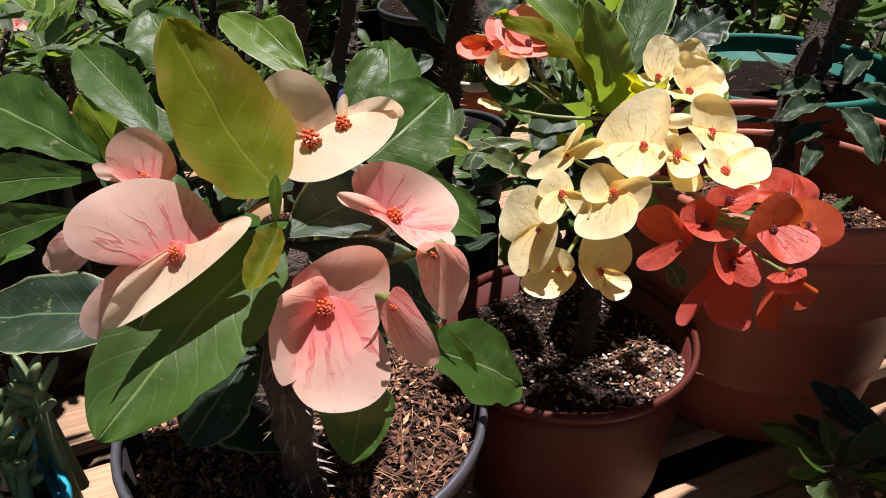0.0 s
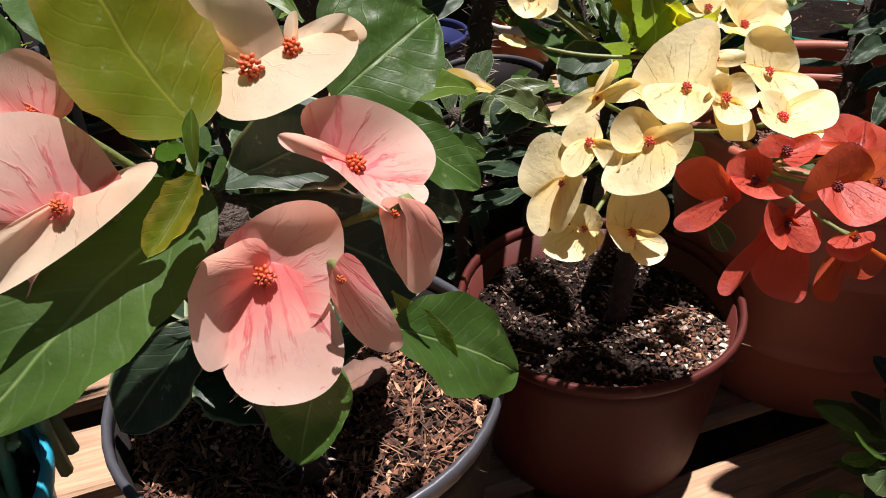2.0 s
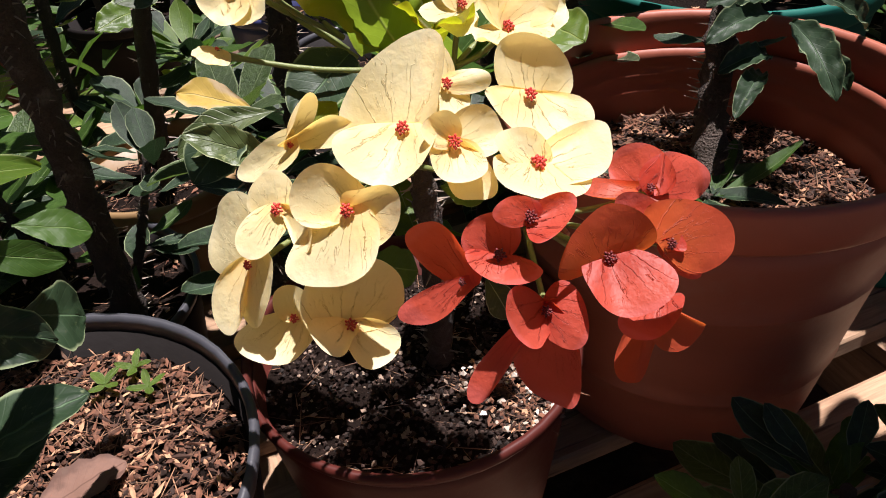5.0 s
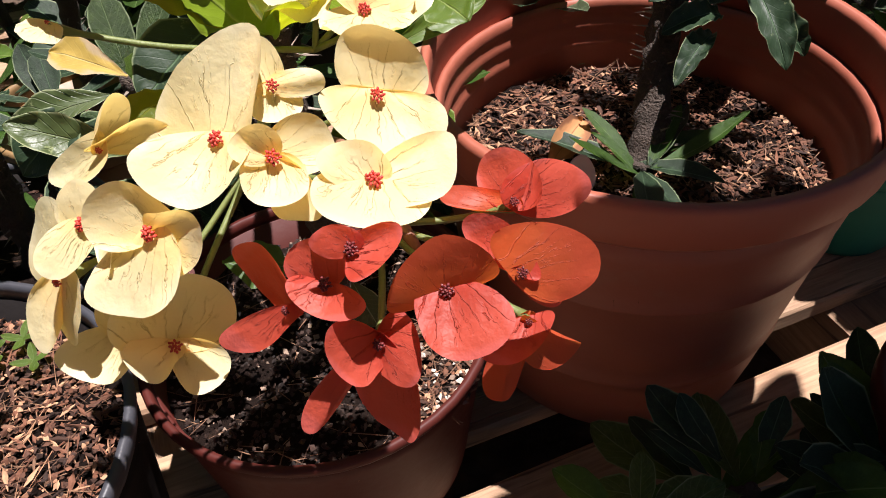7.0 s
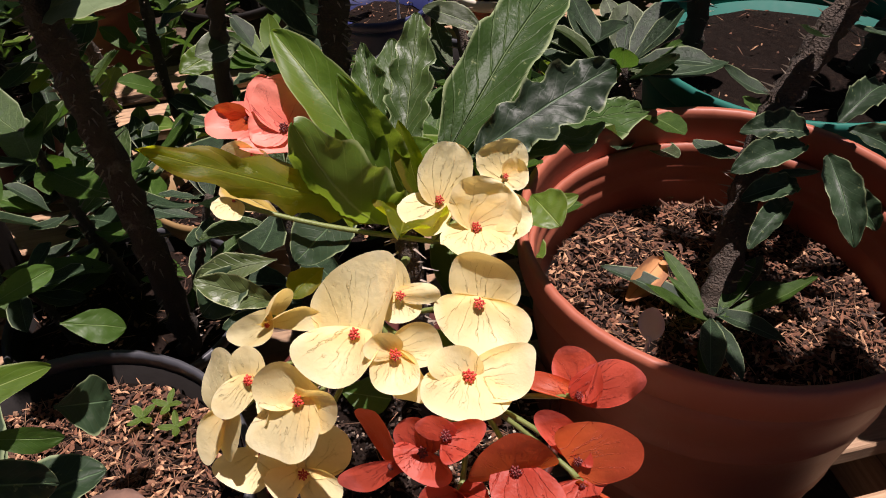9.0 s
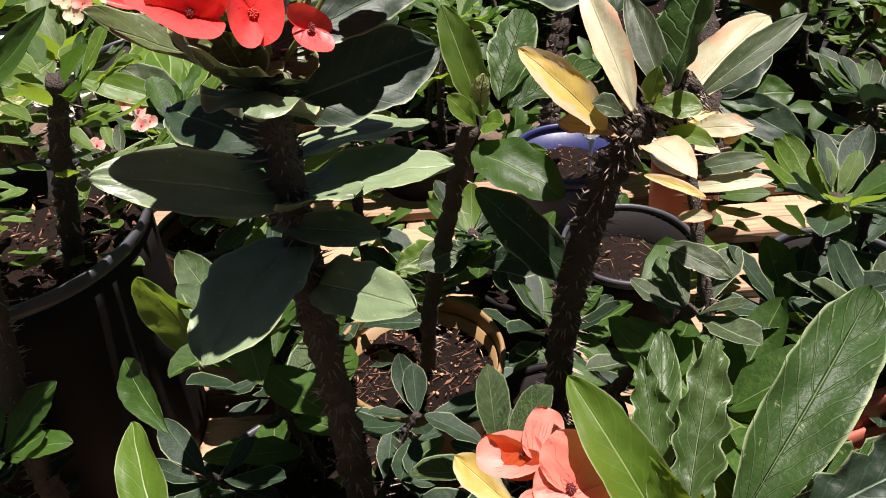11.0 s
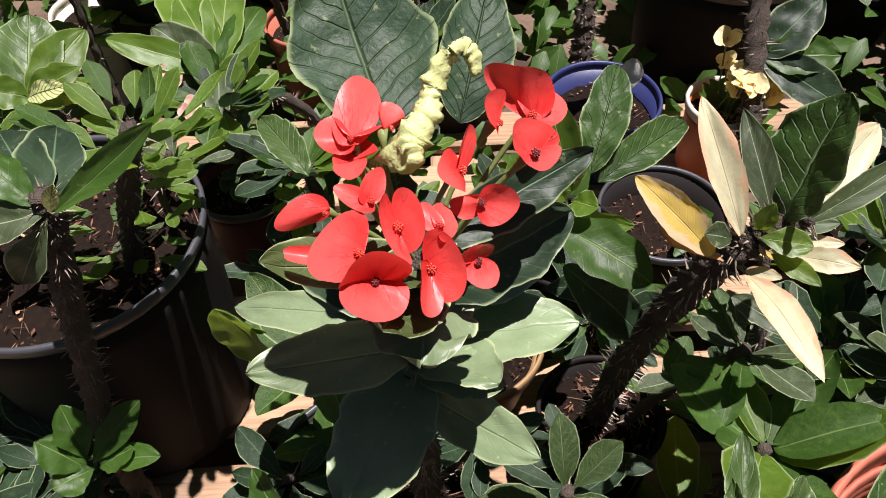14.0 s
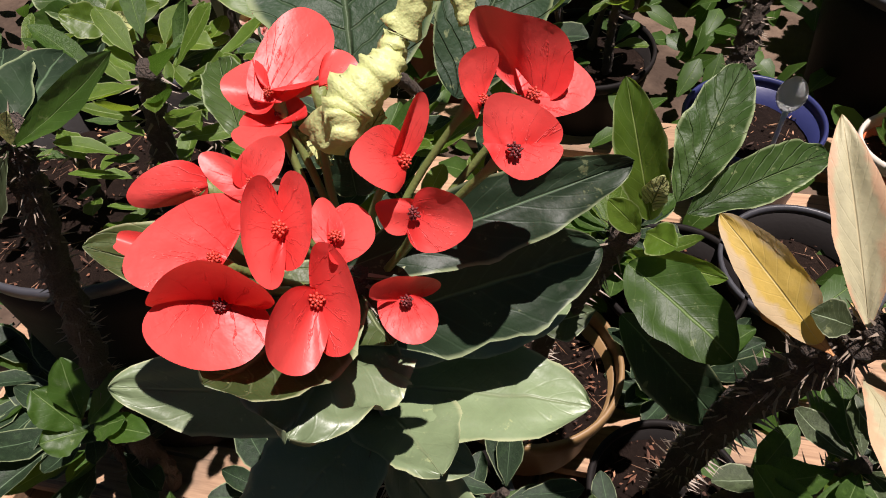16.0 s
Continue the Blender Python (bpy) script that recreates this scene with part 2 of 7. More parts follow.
PETAL = {
    "pink": petal_material("petal_pink", (0.96, 0.64, 0.52), (0.84, 0.21, 0.22), (0.76, 0.11, 0.15), (1.0, 0.52, 0.38), 0.56, blush=0.85, veins=0.85, dots=0.5, wide=0.16, lo=0.0, relief=0.35, edge=(0.93, 0.74, 0.62)),
    "cream": petal_material("petal_cream", (0.97, 0.79, 0.56), (0.92, 0.56, 0.38), (0.76, 0.32, 0.22), (1.0, 0.76, 0.48), 0.56, blush=0.35, veins=0.12, dots=0.2),
    "yellow": petal_material("petal_yellow", (0.96, 0.85, 0.50), (0.92, 0.66, 0.18), (0.40, 0.24, 0.05), (1.0, 0.66, 0.07), 0.46, blush=0.45, veins=0.38, relief=1.1, wide=0.04, edge=(0.96, 0.90, 0.62)),
    "coral": petal_material("petal_coral", (0.56, 0.088, 0.052), (0.34, 0.025, 0.012), (0.28, 0.015, 0.02), (0.95, 0.12, 0.02), 0.42, blush=0.6, veins=0.35, relief=1.4, edge=(0.66, 0.15, 0.13)),
    "amber": petal_material("petal_amber", (0.46, 0.070, 0.03), (0.62, 0.15, 0.02), (0.36, 0.03, 0.02), (0.95, 0.20, 0.02), 0.40, blush=0.4, veins=0.5, relief=0.8),
    "salmon": petal_material("petal_salmon", (0.82, 0.27, 0.21), (0.70, 0.11, 0.07), (0.46, 0.03, 0.05), (0.90, 0.25, 0.10), 0.30, blush=0.5, veins=0.7, relief=0.8),
    "red": petal_material("petal_red", (0.78, 0.085, 0.075), (0.62, 0.024, 0.022), (0.40, 0.01, 0.015), (0.95, 0.06, 0.02), 0.26, rough=0.42, lo=-0.05, blush=0.85, veins=0.3, relief=0.55, wide=0.05),
}
HEART_ORANGE = plain_material("flower_heart_orange", (0.60, 0.09, 0.02), 0.45, 300, 0.5, 0.4, 0.0005)
HEART_DARK = plain_material("flower_heart_dark", (0.14, 0.02, 0.02), 0.4, 300, 0.5, 0.4, 0.0005)
HEART_RED = plain_material("flower_heart_red", (0.55, 0.05, 0.03), 0.4, 300, 0.5, 0.4, 0.0005)
STALK_GREEN = plain_material("stalk_green", (0.14, 0.17, 0.05), 0.5, 90, 0.4, 0.3, 0.001)
STALK_RED = plain_material("stalk_red", (0.22, 0.10, 0.06), 0.5, 90, 0.4, 0.3, 0.001)
BARK = plain_material("bark_stem", (0.080, 0.056, 0.042), 0.85, 70, 0.7, 1.0, 0.006, stain=(0.19, 0.15, 0.12))
THORN = plain_material("thorn", (0.24, 0.19, 0.145), 0.6, 60, 0.3, 0.2, 0.001)
TERRACOTTA = plain_material("terracotta_plastic", (0.32, 0.090, 0.052), 0.52, 18, 0.22, 0.15, 0.001, stain=(0.30, 0.13, 0.09), stain_at=(0.58, 0.8))
BRICK_RED = plain_material("brick_red_plastic", (0.070, 0.013, 0.009), 0.55, 18, 0.22, 0.12, 0.001, spec=0.25)
BLACK = plain_material("black_plastic", (0.012, 0.010, 0.0095), 0.62, 24, 0.4, 0.2, 0.001, spec=0.10, stain=(0.030, 0.023, 0.018), stain_at=(0.6, 0.75))
GREY_RIM = plain_material("scuffed_black_plastic", (0.045, 0.045, 0.052), 0.42, 30, 0.4, 0.2, 0.001)
TAN = plain_material("tan_plastic", (0.21, 0.125, 0.052), 0.5, 20, 0.3, 0.15, 0.001)
TEAL = plain_material("teal_plastic", (0.012, 0.12, 0.095), 0.6, 18, 0.3, 0.1, 0.001, spec=0.2)
CYAN = plain_material("cyan_plastic", (0.02, 0.26, 0.36), 0.35, 18, 0.3, 0.1, 0.001)
BLUE = plain_material("blue_plastic", (0.020, 0.025, 0.095), 0.42, 18, 0.3, 0.1, 0.001)
ORANGE = plain_material("orange_plastic", (0.55, 0.13, 0.05), 0.45, 18, 0.3, 0.1, 0.001)
WHITE = plain_material("white_plastic", (0.74, 0.75, 0.74), 0.35, 30, 0.12, 0.05, 0.001)
LEAD = plain_material("pale_ceramic", (0.55, 0.50, 0.42), 0.5, 20, 0.3, 0.1, 0.001)
SOIL = plain_material("potting_soil", (0.020, 0.012, 0.009), 0.95, 160, 0.9, 1.0, 0.004, spec=0.10, stain=(0.055, 0.033, 0.022), stain_at=(0.55, 0.75))
CHIPS = island_material("bark_chips", (0.018, 0.009, 0.006), (0.20, 0.080, 0.042), mid=(0.46, 0.25, 0.14))
PEBBLE = island_material("pale_grit", (0.36, 0.29, 0.23), (0.72, 0.64, 0.54), mid=(0.22, 0.15, 0.11))
GRIT = island_material("grit", (0.010, 0.006, 0.004), (0.050, 0.024, 0.015), mid=(0.30, 0.21, 0.15))
TWIGS = island_material("straw", (0.07, 0.035, 0.022), (0.34, 0.18, 0.10))
WOOD = wood_material("weathered_wood", (0.43, 0.27, 0.16), (0.26, 0.15, 0.085))
GROUND = plain_material("dry_ground", (0.125, 0.085, 0.060), 0.95, 3.0, 0.7, 0.8, 0.02, spec=0.2, stain=(0.05, 0.033, 0.024), stain_at=(0.42, 0.58))
PAVING = plain_material("pale_concrete", (0.50, 0.46, 0.41), 0.9, 6.0, 0.4, 0.4, 0.004, spec=0.2, stain=(0.28, 0.24, 0.20))
SUCCULENT = plain_material("succulent_skin", (0.16, 0.21, 0.10), 0.4, 60, 0.4, 0.2, 0.001)


# ---- building ----
def finish(name, bm, material, parent=None, label="", smooth=True):
    me = bpy.data.meshes.new(name)
    bm.to_mesh(me)
    bm.free()
    return place(name, me, material, parent, label, smooth)


def place(name, me, material, parent=None, label="", smooth=True):
    if material and not me.materials:
        me.materials.append(material)
    if smooth:
        me.shade_smooth()
    ob = new(name, me)
    ob.parent = parent
    if label:
        ob["label"] = label
    return ob


def thing(name, label, category, at=(0, 0, 0), group=""):
    return tagged(new(name), label, category, group)


def blade(base, tip, width, normal, bend=0.0, cup=0.2, wave=0.0, kind="leaf", nu=6, ns=12, seed=0, twist=0.0):
    """A leaf or petal as a curved sheet from its base to its tip, with its face towards normal."""
    rng = random.Random(seed)
    base, tip, up = Vector(base), Vector(tip), Vector(normal)
    along = tip - base
    length = along.length
    along.normalize()
    up = (up - along * up.dot(along)).normalized()
    side = along.cross(up)
    bm = bmesh.new()
    uv = bm.loops.layers.uv.new("UVMap")
    phase, waves = rng.uniform(0, 6.28), rng.uniform(2.2, 3.6) * (1.7 if wave >= 0.05 and kind != "petal" else 1)
    lop = rng.uniform(-0.08, 0.08)
    rows, coords = [], {}
    for k in range(ns + 1):
        s = 0.5 - 0.5 * math.cos(math.pi * k / ns)
        if kind == "petal":
            f = math.sqrt(max(0.0, 1 - (2 * s - 1) ** 2)) ** 0.72
            f = max(f, 0.12 if k == 0 else 0.05)
        elif kind == "lance":
            f = max(math.sin(math.pi * s ** 1.15) ** 0.75, 0.07 if s < 0.5 else 0.02)
        elif kind == "ovate":
            f = max(math.sin(math.pi * s ** 0.78) ** 0.62, 0.10 if s < 0.5 else 0.04)
        elif kind == "oval":
            f = max(math.sin(math.pi * s ** 1.05) ** 0.55, 0.07 if s < 0.5 else 0.03)
        else:
            f = max(math.sin(math.pi * s ** 1.55) ** 0.62, 0.07 if s < 0.5 else 0.03)
        half = 0.5 * width * f
        row = []
        for j in range(nu + 1):
            v = 2 * j / nu - 1
            turn = twist * s
            rise = cup * half * abs(v) ** 1.4
            ripple = wave * width * (math.sin(waves * 6.28 * s + phase + (1.3 if v > 0 else 0)) * abs(v) ** 2 + 0.35 * math.sin(5 * s + phase * 2 + 2 * v))
            if kind == "petal":
                ripple *= s
            elif wave >= 0.05:
                ripple += (0.060 if wave >= 0.1 else 0.015) * width * math.sin(56 * (s - 0.12 * abs(v)) + phase) * abs(v) ** 0.7
            p = base + along * (length * s) + up * (bend * length * 4 * s * (1 - s))
            q = Vector((s * 3.1 + seed * 1.37, v * 1.3, seed * 0.71))
            uneven = 1 + (0.16 if kind != "petal" else 0.07) * noise.noise(q * 1.6) + (0.07 if kind != "petal" else 0.03) * noise.noise(q * 4.3)
            if wave >= 0.1 and kind != "petal":
                uneven += 0.17 * math.sin(waves * 6.28 * s * 1.3 + phase * 2 + (2.1 if v > 0 else 0)) * min(1, s * 3)
            pucker = width * ((0.05 if kind != "petal" else 0.028) * noise.noise(q * 1.9 + Vector((9, 2, 4))) + (0.022 if kind != "petal" else 0.010) * noise.noise(q * 5.1)) * min(1, s * 4)
            off = side * (half * v * (1 + lop * v) * uneven) + up * (rise + ripple + pucker)
            if kind != "petal":
                off = off - along * (half * 0.12 * abs(v))
            off = Matrix.Rotation(turn, 3, along) @ off
            vert = bm.verts.new(p + off)
            coords[vert] = (j / nu, s)
            row.append(vert)
        rows.append(row)
    for a, b in zip(rows, rows[1:]):
        for j in range(nu):
            face = bm.faces.new((a[j], a[j + 1], b[j + 1], b[j]))
            for lp in face.loops:
                lp[uv].uv = coords[lp.vert]
    return bm


count_of = {"n": 0}


def seed_next():
    count_of["n"] += 1
    return count_of["n"]


def leaf(plant, base, tip, width, normal, look_of="green", bend=0.06, cup=0.25, wave=0.02, kind="leaf", label="", twist=0.0):
    return finish("leaf", blade(base, tip, width, normal, bend, cup, wave, kind, 12, 44 if wave >= 0.05 else 26, seed_next(), twist), LEAF[look_of], plant, label)


def tube(path, radii, sides=8, bumpy=0.0, seed=0, close=True):
    rng = random.Random(seed)
    bm = bmesh.new()
    rings = []
    path = [Vector(p) for p in path]
    for i, p in enumerate(path):
        d = (path[min(i + 1, len(path) - 1)] - path[max(i - 1, 0)]).normalized()
        a = d.orthogonal().normalized()
        b = d.cross(a)
        r = radii[i] if hasattr(radii, "__len__") else radii
        rings.append([bm.verts.new(p + (a * math.cos(t) + b * math.sin(t)) * r * (1 + rng.uniform(-bumpy, bumpy))) for t in [6.2832 * k / sides for k in range(sides)]])
    for m, q in zip(rings, rings[1:]):
        for k in range(sides):
            bm.faces.new((m[k], m[(k + 1) % sides], q[(k + 1) % sides], q[k]))
    if close:
        bm.faces.new(rings[-1])
        bm.faces.new(list(reversed(rings[0])))
    return bm


def crumpled(points, radii):
    """A young leaf still rolled up and wrinkled, along a bent line."""
    path = curve_points(points, 70)
    bm = tube(path, [1.0] * len(path), 14)
    bm.verts.ensure_lookup_table()
    for i, p in enumerate(path):
        f = i * (len(radii) - 1) / (len(path) - 1)
        k = min(int(f), len(radii) - 2)
        r = radii[k] + (radii[k + 1] - radii[k]) * (f - k)
        for j in range(14):
            v = bm.verts[i * 14 + j]
            d = v.co - p
            fold = 1 + 0.13 * math.sin(i * 1.5 + 0.8 * math.sin(j * 0.9 + i * 0.11)) + 0.55 * noise.noise(Vector((i * 0.16, j * 0.35, 3.0))) + 0.18 * noise.noise(Vector((i * 0.6, j * 0.9, 7.0)))
            v.co = p + d * (r * fold * (0.62 if j % 7 in (2, 3, 4) else 1.0))
    return bm


def curve_points(points, n=14):
    """A smooth line through a few points."""
    pts = [Vector(p) for p in points]
    pts = [pts[0] * 2 - pts[1]] + pts + [pts[-1] * 2 - pts[-2]]
    out = []
    per = max(2, n // (len(pts) - 3))
    for i in range(1, len(pts) - 2):
        p0, p1, p2, p3 = pts[i - 1:i + 3]
        for k in range(per + (i == len(pts) - 3)):
            t = k / per
            out.append(0.5 * (2 * p1 + (p2 - p0) * t + (2 * p0 - 5 * p1 + 4 * p2 - p3) * t * t + (3 * p1 - p0 - 3 * p2 + p3) * t ** 3))
    return out


def thorny_stem(plant, points, r0, r1, thorns=60, thorn_len=0.012, seed=0, name="stem", n=22):
    rng = random.Random(seed)
    path = curve_points(points, n * 2)
    radii = [(r0 + (r1 - r0) * i / (len(path) - 1)) * (1 + 0.10 * math.sin(i * 2.1 + seed)) for i in range(len(path))]
    finish(name, tube(path, radii, 11, 0.24, seed), BARK, plant)
    if not thorns:
        return
    verts, faces = [], []
    for k in range(thorns):
        i = rng.randrange(1, len(path) - 1)
        d = (path[i + 1] - path[i]).normalized()
        a = (Matrix.Rotation(rng.uniform(0, 6.28), 3, d) @ d.orthogonal()).normalized()
        p = path[i].lerp(path[i + 1], rng.random()) + a * radii[i] * 0.85
        ln = thorn_len * rng.uniform(0.6, 1.5)
        w = thorn_len * 0.10
        t = (a + d * rng.uniform(-0.25, 0.45)).normalized()
        x = t.orthogonal().normalized() * w
        y = t.cross(x)
        b = len(verts)
        verts += [p + x, p - x * 0.5 + y * 0.87, p - x * 0.5 - y * 0.87, p + t * ln]
        faces += [(b, b + 1, b + 3), (b + 1, b + 2, b + 3), (b + 2, b, b + 3)]
    me = bpy.data.meshes.new("thorn_cover")
    me.from_pydata(verts, [], faces)
    tagged(place("thorn_cover", me, THORN, plant, "thin sharp brown thorns", False), kind="stuff")


heart_mesh = {}


def heart_of(material):
    """The knobbly middle of a flower, 10 mm wide, made once for each colour."""
    if material.name not in heart_mesh:
        rng = random.Random(5)
        bm = bmesh.new()
        for k in range(16):
            a = 2.4 * k
            r = 0.0052 * math.sqrt(k / 16)
            m = Matrix.Translation((r * math.cos(a), r * math.sin(a), 0.0022 - 90 * r * r)) @ Matrix.Rotation(a, 4, "Z") @ Matrix.Diagonal((0.0017, 0.0012, 0.0024, 1))
            bmesh.ops.create_icosphere(bm, subdivisions=1, radius=1, matrix=m @ Matrix.Rotation(rng.random(), 4, "Z"))
        me = bpy.data.meshes.new("flower_heart")
        bm.to_mesh(me)
        bm.free()
        heart_mesh[material.name] = me
    return heart_mesh[material.name]


def flower(plant, centre, petals, stalk_to, look_of, heart=HEART_ORANGE, heart_size=1.0, label=""):
    """One bloom: a thin stalk that widens to a cup, its broad petals and its knobbly heart. Petals: tip, width, facing, look or None."""
    c = Vector(centre)
    facing = sum((Vector(p[2]).normalized() for p in petals), Vector()).normalized()
    foot = Vector(stalk_to)
    under = c - facing * 0.004
    path = curve_points([foot, foot.lerp(under, 0.55) - facing * 0.006, under], 8)
    head = finish("flower", tube(path, [0.0013] * (len(path) - 1) + [0.0028], 6, 0.05, seed_next()), STALK_GREEN, plant, label)
    for tip, width, normal, own in petals:
        t = Vector(tip)
        n = Vector(normal).normalized()
        root = c - (t - c) * 0.13 - n * 0.0012
        curl = random.Random(seed_next())
        finish("petal", blade(root, t, width * 1.1, n, curl.uniform(-0.18, 0.02), curl.uniform(0.0, 0.50), curl.uniform(0.025, 0.07), "petal", 12, 14, seed_next()), PETAL[own or look_of], head)
    ob = place("flower_heart", heart_of(heart), heart, head)
    ob.matrix_basis = Matrix.Translation(c) @ facing.to_track_quat("Z", "Y").to_matrix().to_4x4() @ Matrix.Scale(heart_size * 0.54, 4)
    return head


def fan(c, a, tip, b, seed, cup=0.1, wave=0.03):
    """A broad petal as a fan from the flower's heart c; its rim runs from c through a, the tip and b, back to c."""
    rng = random.Random(seed)
    c, a, tip, b = Vector(c), Vector(a), Vector(tip), Vector(b)
    up = (tip - c).cross(b - a)
    up = -up.normalized()
    g = (c + a + tip + b) * 0.25
    arms = [c - g, a - g, tip - g, b - g, c - g]
    size = (tip - c).length
    along = (tip - c).normalized()
    side = up.cross(along)
    half = max(abs((a - c).dot(side)), abs((b - c).dot(side)), 1e-4)
    nv = 40
    rim_line = []
    for j in range(nv):
        i, f = j * 4 // nv, (j * 4 % nv) / nv * math.pi / 2
        rim_line.append((arms[i] * math.cos(f) + arms[i + 1] * math.sin(f)) * (1 + (0.12 * math.sin(2 * f) if i in (0, 3) else 0.0)))
    reach = sum(p.length for p in rim_line)
    for k in range(4):
        rim_line = [rim_line[j - 1] * 0.25 + rim_line[j] * 0.5 + rim_line[(j + 1) % nv] * 0.25 for j in range(nv)]
    reach /= sum(p.length for p in rim_line)
    c = g + rim_line[0] * reach
    bm = bmesh.new()
    uv = bm.loops.layers.uv.new("UVMap")
    ns, phase = 9, rng.uniform(0, 6.28)
    lobes = rng.uniform(3.0, 5.0)
    lift = rng.uniform(0.5, 1.3)
    rows, coords = [], {}
    for k in range(1, ns + 1):
        s = k / ns
        row = []
        for j in range(nv + 1):
            v = 4 * j / nv
            rim = g + rim_line[j % nv] * reach * (1 + 0.03 * noise.noise(Vector((v * 1.5, seed * 0.37, 0))))
            p = c + (rim - c) * s
            w = (rim - c).length / size
            q = Vector((p - c) / size) * 2.2 + Vector((seed * 0.31, 0, 0))
            bow = size * (cup * lift * 4 * s * (1 - s) * min(w, 1.2) * -1 + wave * s ** 3 * w * math.sin(lobes * v + phase) + 0.035 * s * noise.noise(q) + 0.012 * s * noise.noise(q * 3.1))
            p = p + up * bow
            vert = bm.verts.new(p)
            d = p - c
            coords[vert] = (0.5 + 0.5 * d.dot(side) / half, max(0.0, d.dot(along) / size))
            row.append(vert)
        rows.append(row)
    mid = bm.verts.new(c)
    coords[mid] = (0.5, 0.0)
    for j in range(nv):
        bm.faces.new((mid, rows[0][j], rows[0][j + 1]))
        for m, q in zip(rows, rows[1:]):
            bm.faces.new((m[j], q[j], q[j + 1], m[j + 1]))
    for face in bm.faces:
        for lp in face.loops:
            lp[uv].uv = coords[lp.vert]
    return bm


def bloom(plant, centre, petals, stalk_to, look_of, heart=HEART_ORANGE, heart_size=1.0, label=""):
    """One bloom from its heart and its broad petals: one side, tip, other side, look or None."""
    c = Vector(centre)
    facing = sum(((Vector(b) - Vector(a)).cross(Vector(t) - c).normalized() for a, t, b, own in petals), Vector()).normalized()
    foot = Vector(stalk_to)
    under = c - facing * 0.004
    path = curve_points([foot, foot.lerp(under, 0.55) - facing * 0.006, under], 8)
    head = finish("flower", tube(path, [0.0013] * (len(path) - 1) + [0.0028], 6, 0.05, seed_next()), STALK_GREEN, plant, label)
    for a, tip, b, own in petals:
        back = (Vector(tip) - c) * 0.10
        curl = random.Random(seed_next())
        finish("petal", fan(c - back - facing * 0.0012, a, tip, b, seed_next(), curl.uniform(-0.02, 0.14), curl.uniform(0.015, 0.05)), PETAL[own or look_of], head)
    ob = place("flower_heart", heart_of(heart), heart, head)
    ob.matrix_basis = Matrix.Translation(c + facing * 0.001) @ facing.to_track_quat("Z", "Y").to_matrix().to_4x4() @ Matrix.Scale(heart_size * 0.54, 4)
    return head


def lathe(profile, sides=48, loop=False):
    bm = bmesh.new()
    rings = [[bm.verts.new((r * math.cos(a), r * math.sin(a), z)) for a in [6.28319 * k / sides for k in range(sides)]] for r, z in profile]
    for m, q in zip(rings, rings[1:]):
        for k in range(sides):
            bm.faces.new((m[k], m[(k + 1) % sides], q[(k + 1) % sides], q[k]))
    if loop:
        for k in range(sides):
            bm.faces.new((rings[-1][k], rings[-1][(k + 1) % sides], rings[0][(k + 1) % sides], rings[0][k]))
    else:
        bm.faces.new(list(reversed(rings[0])))
        bm.faces.new(rings[-1])
    return bm


def pot(x, y, z0, z1, r, base, material, label, rim=0.022, wall=0.0035, rim_material=None, rings=0, name="flower_pot", lip=0.004, soil_z=None, soil_look="dark", chips=120, seed=1):
    """A round pot with a rim band, open at the top, and the soil in it."""
    t = thing(name, label, "pot")
    h = z1 - z0
    out_r = lambda z: base + (r - lip - base) * z / h
    prof = [(base * 0.96, 0.0), (base, 0.004)]
    steps = 10
    for k in range(1, steps + 1):
        z = (h - rim) * k / steps
        prof.append((out_r(z), z))
        if rings and k in (3, 7):
            prof += [(out_r(z) + 0.0015, z + 0.002), (out_r(z), z + 0.005)]
    prof.append((out_r(h - rim) - wall, h - rim + 0.001))
    if rings:
        for k in range(rings):
            z = h - rim - 0.006 - k * 0.014
            prof += [(out_r(z) - wall, z + 0.003), (out_r(z) - wall - 0.0016, z), (out_r(z) - wall, z - 0.003)]
    prof += [(out_r(h * 0.35) - wall, h * 0.35), (base - wall, 0.008)]
    body = finish("body", lathe(prof), material, t)
    rp = [(r - lip - wall, h - rim), (r - lip, h - rim - 0.001), (r - 0.001, h - rim + 0.003), (r, h - 0.004), (r - 0.0012, h), (r - wall * 1.3, h), (r - wall * 1.6, h - 0.004)]
    finish("rim", lathe(rp, loop=True), rim_material or material, t)
    t.location = (x, y, z0)
    sz = (soil_z if soil_z is not None else z1 - 0.03) - z0
    soil_in(x, y, z0 + sz, out_r(min(sz, h - rim)) - wall * 1.1, chips, seed, soil_look)
    return t


def soil_in(x, y, z, r, chips, seed, look_of="dark", name="potting_soil"):
    rng = random.Random(seed)
    bm = bmesh.new()
    nr, na = 9, 36
    mid = bm.verts.new((0, 0, 0))
    prev = None
    off = Vector((seed * 3.1, seed * 1.7, 0))
    for i in range(1, nr + 1):
        rr = r * i / nr
        ring = []
        for k in range(na):
            a = 6.28319 * k / na
            p = Vector((rr * math.cos(a), rr * math.sin(a), 0))
            p.z = 0.006 * noise.noise(p * 22 + off) + 0.004 * noise.noise(p * 70 + off) - 0.003
            ring.append(bm.verts.new(p))
        for k in range(na):
            if prev:
                bm.faces.new((prev[k], ring[k], ring[(k + 1) % na], prev[(k + 1) % na]))
            else:
                bm.faces.new((mid, ring[k], ring[(k + 1) % na]))
        prev = ring
    ob = finish(name, bm, SOIL)
    ob.location = (x, y, z)
    tagged(ob, "dark crumbly potting soil with bark and grit", "soil", kind="stuff")
    if chips:
        bits("bark_chip_mulch" if look_of == "bark" else "soil_grit", x, y, z, r, chips, seed, look_of)
    return ob


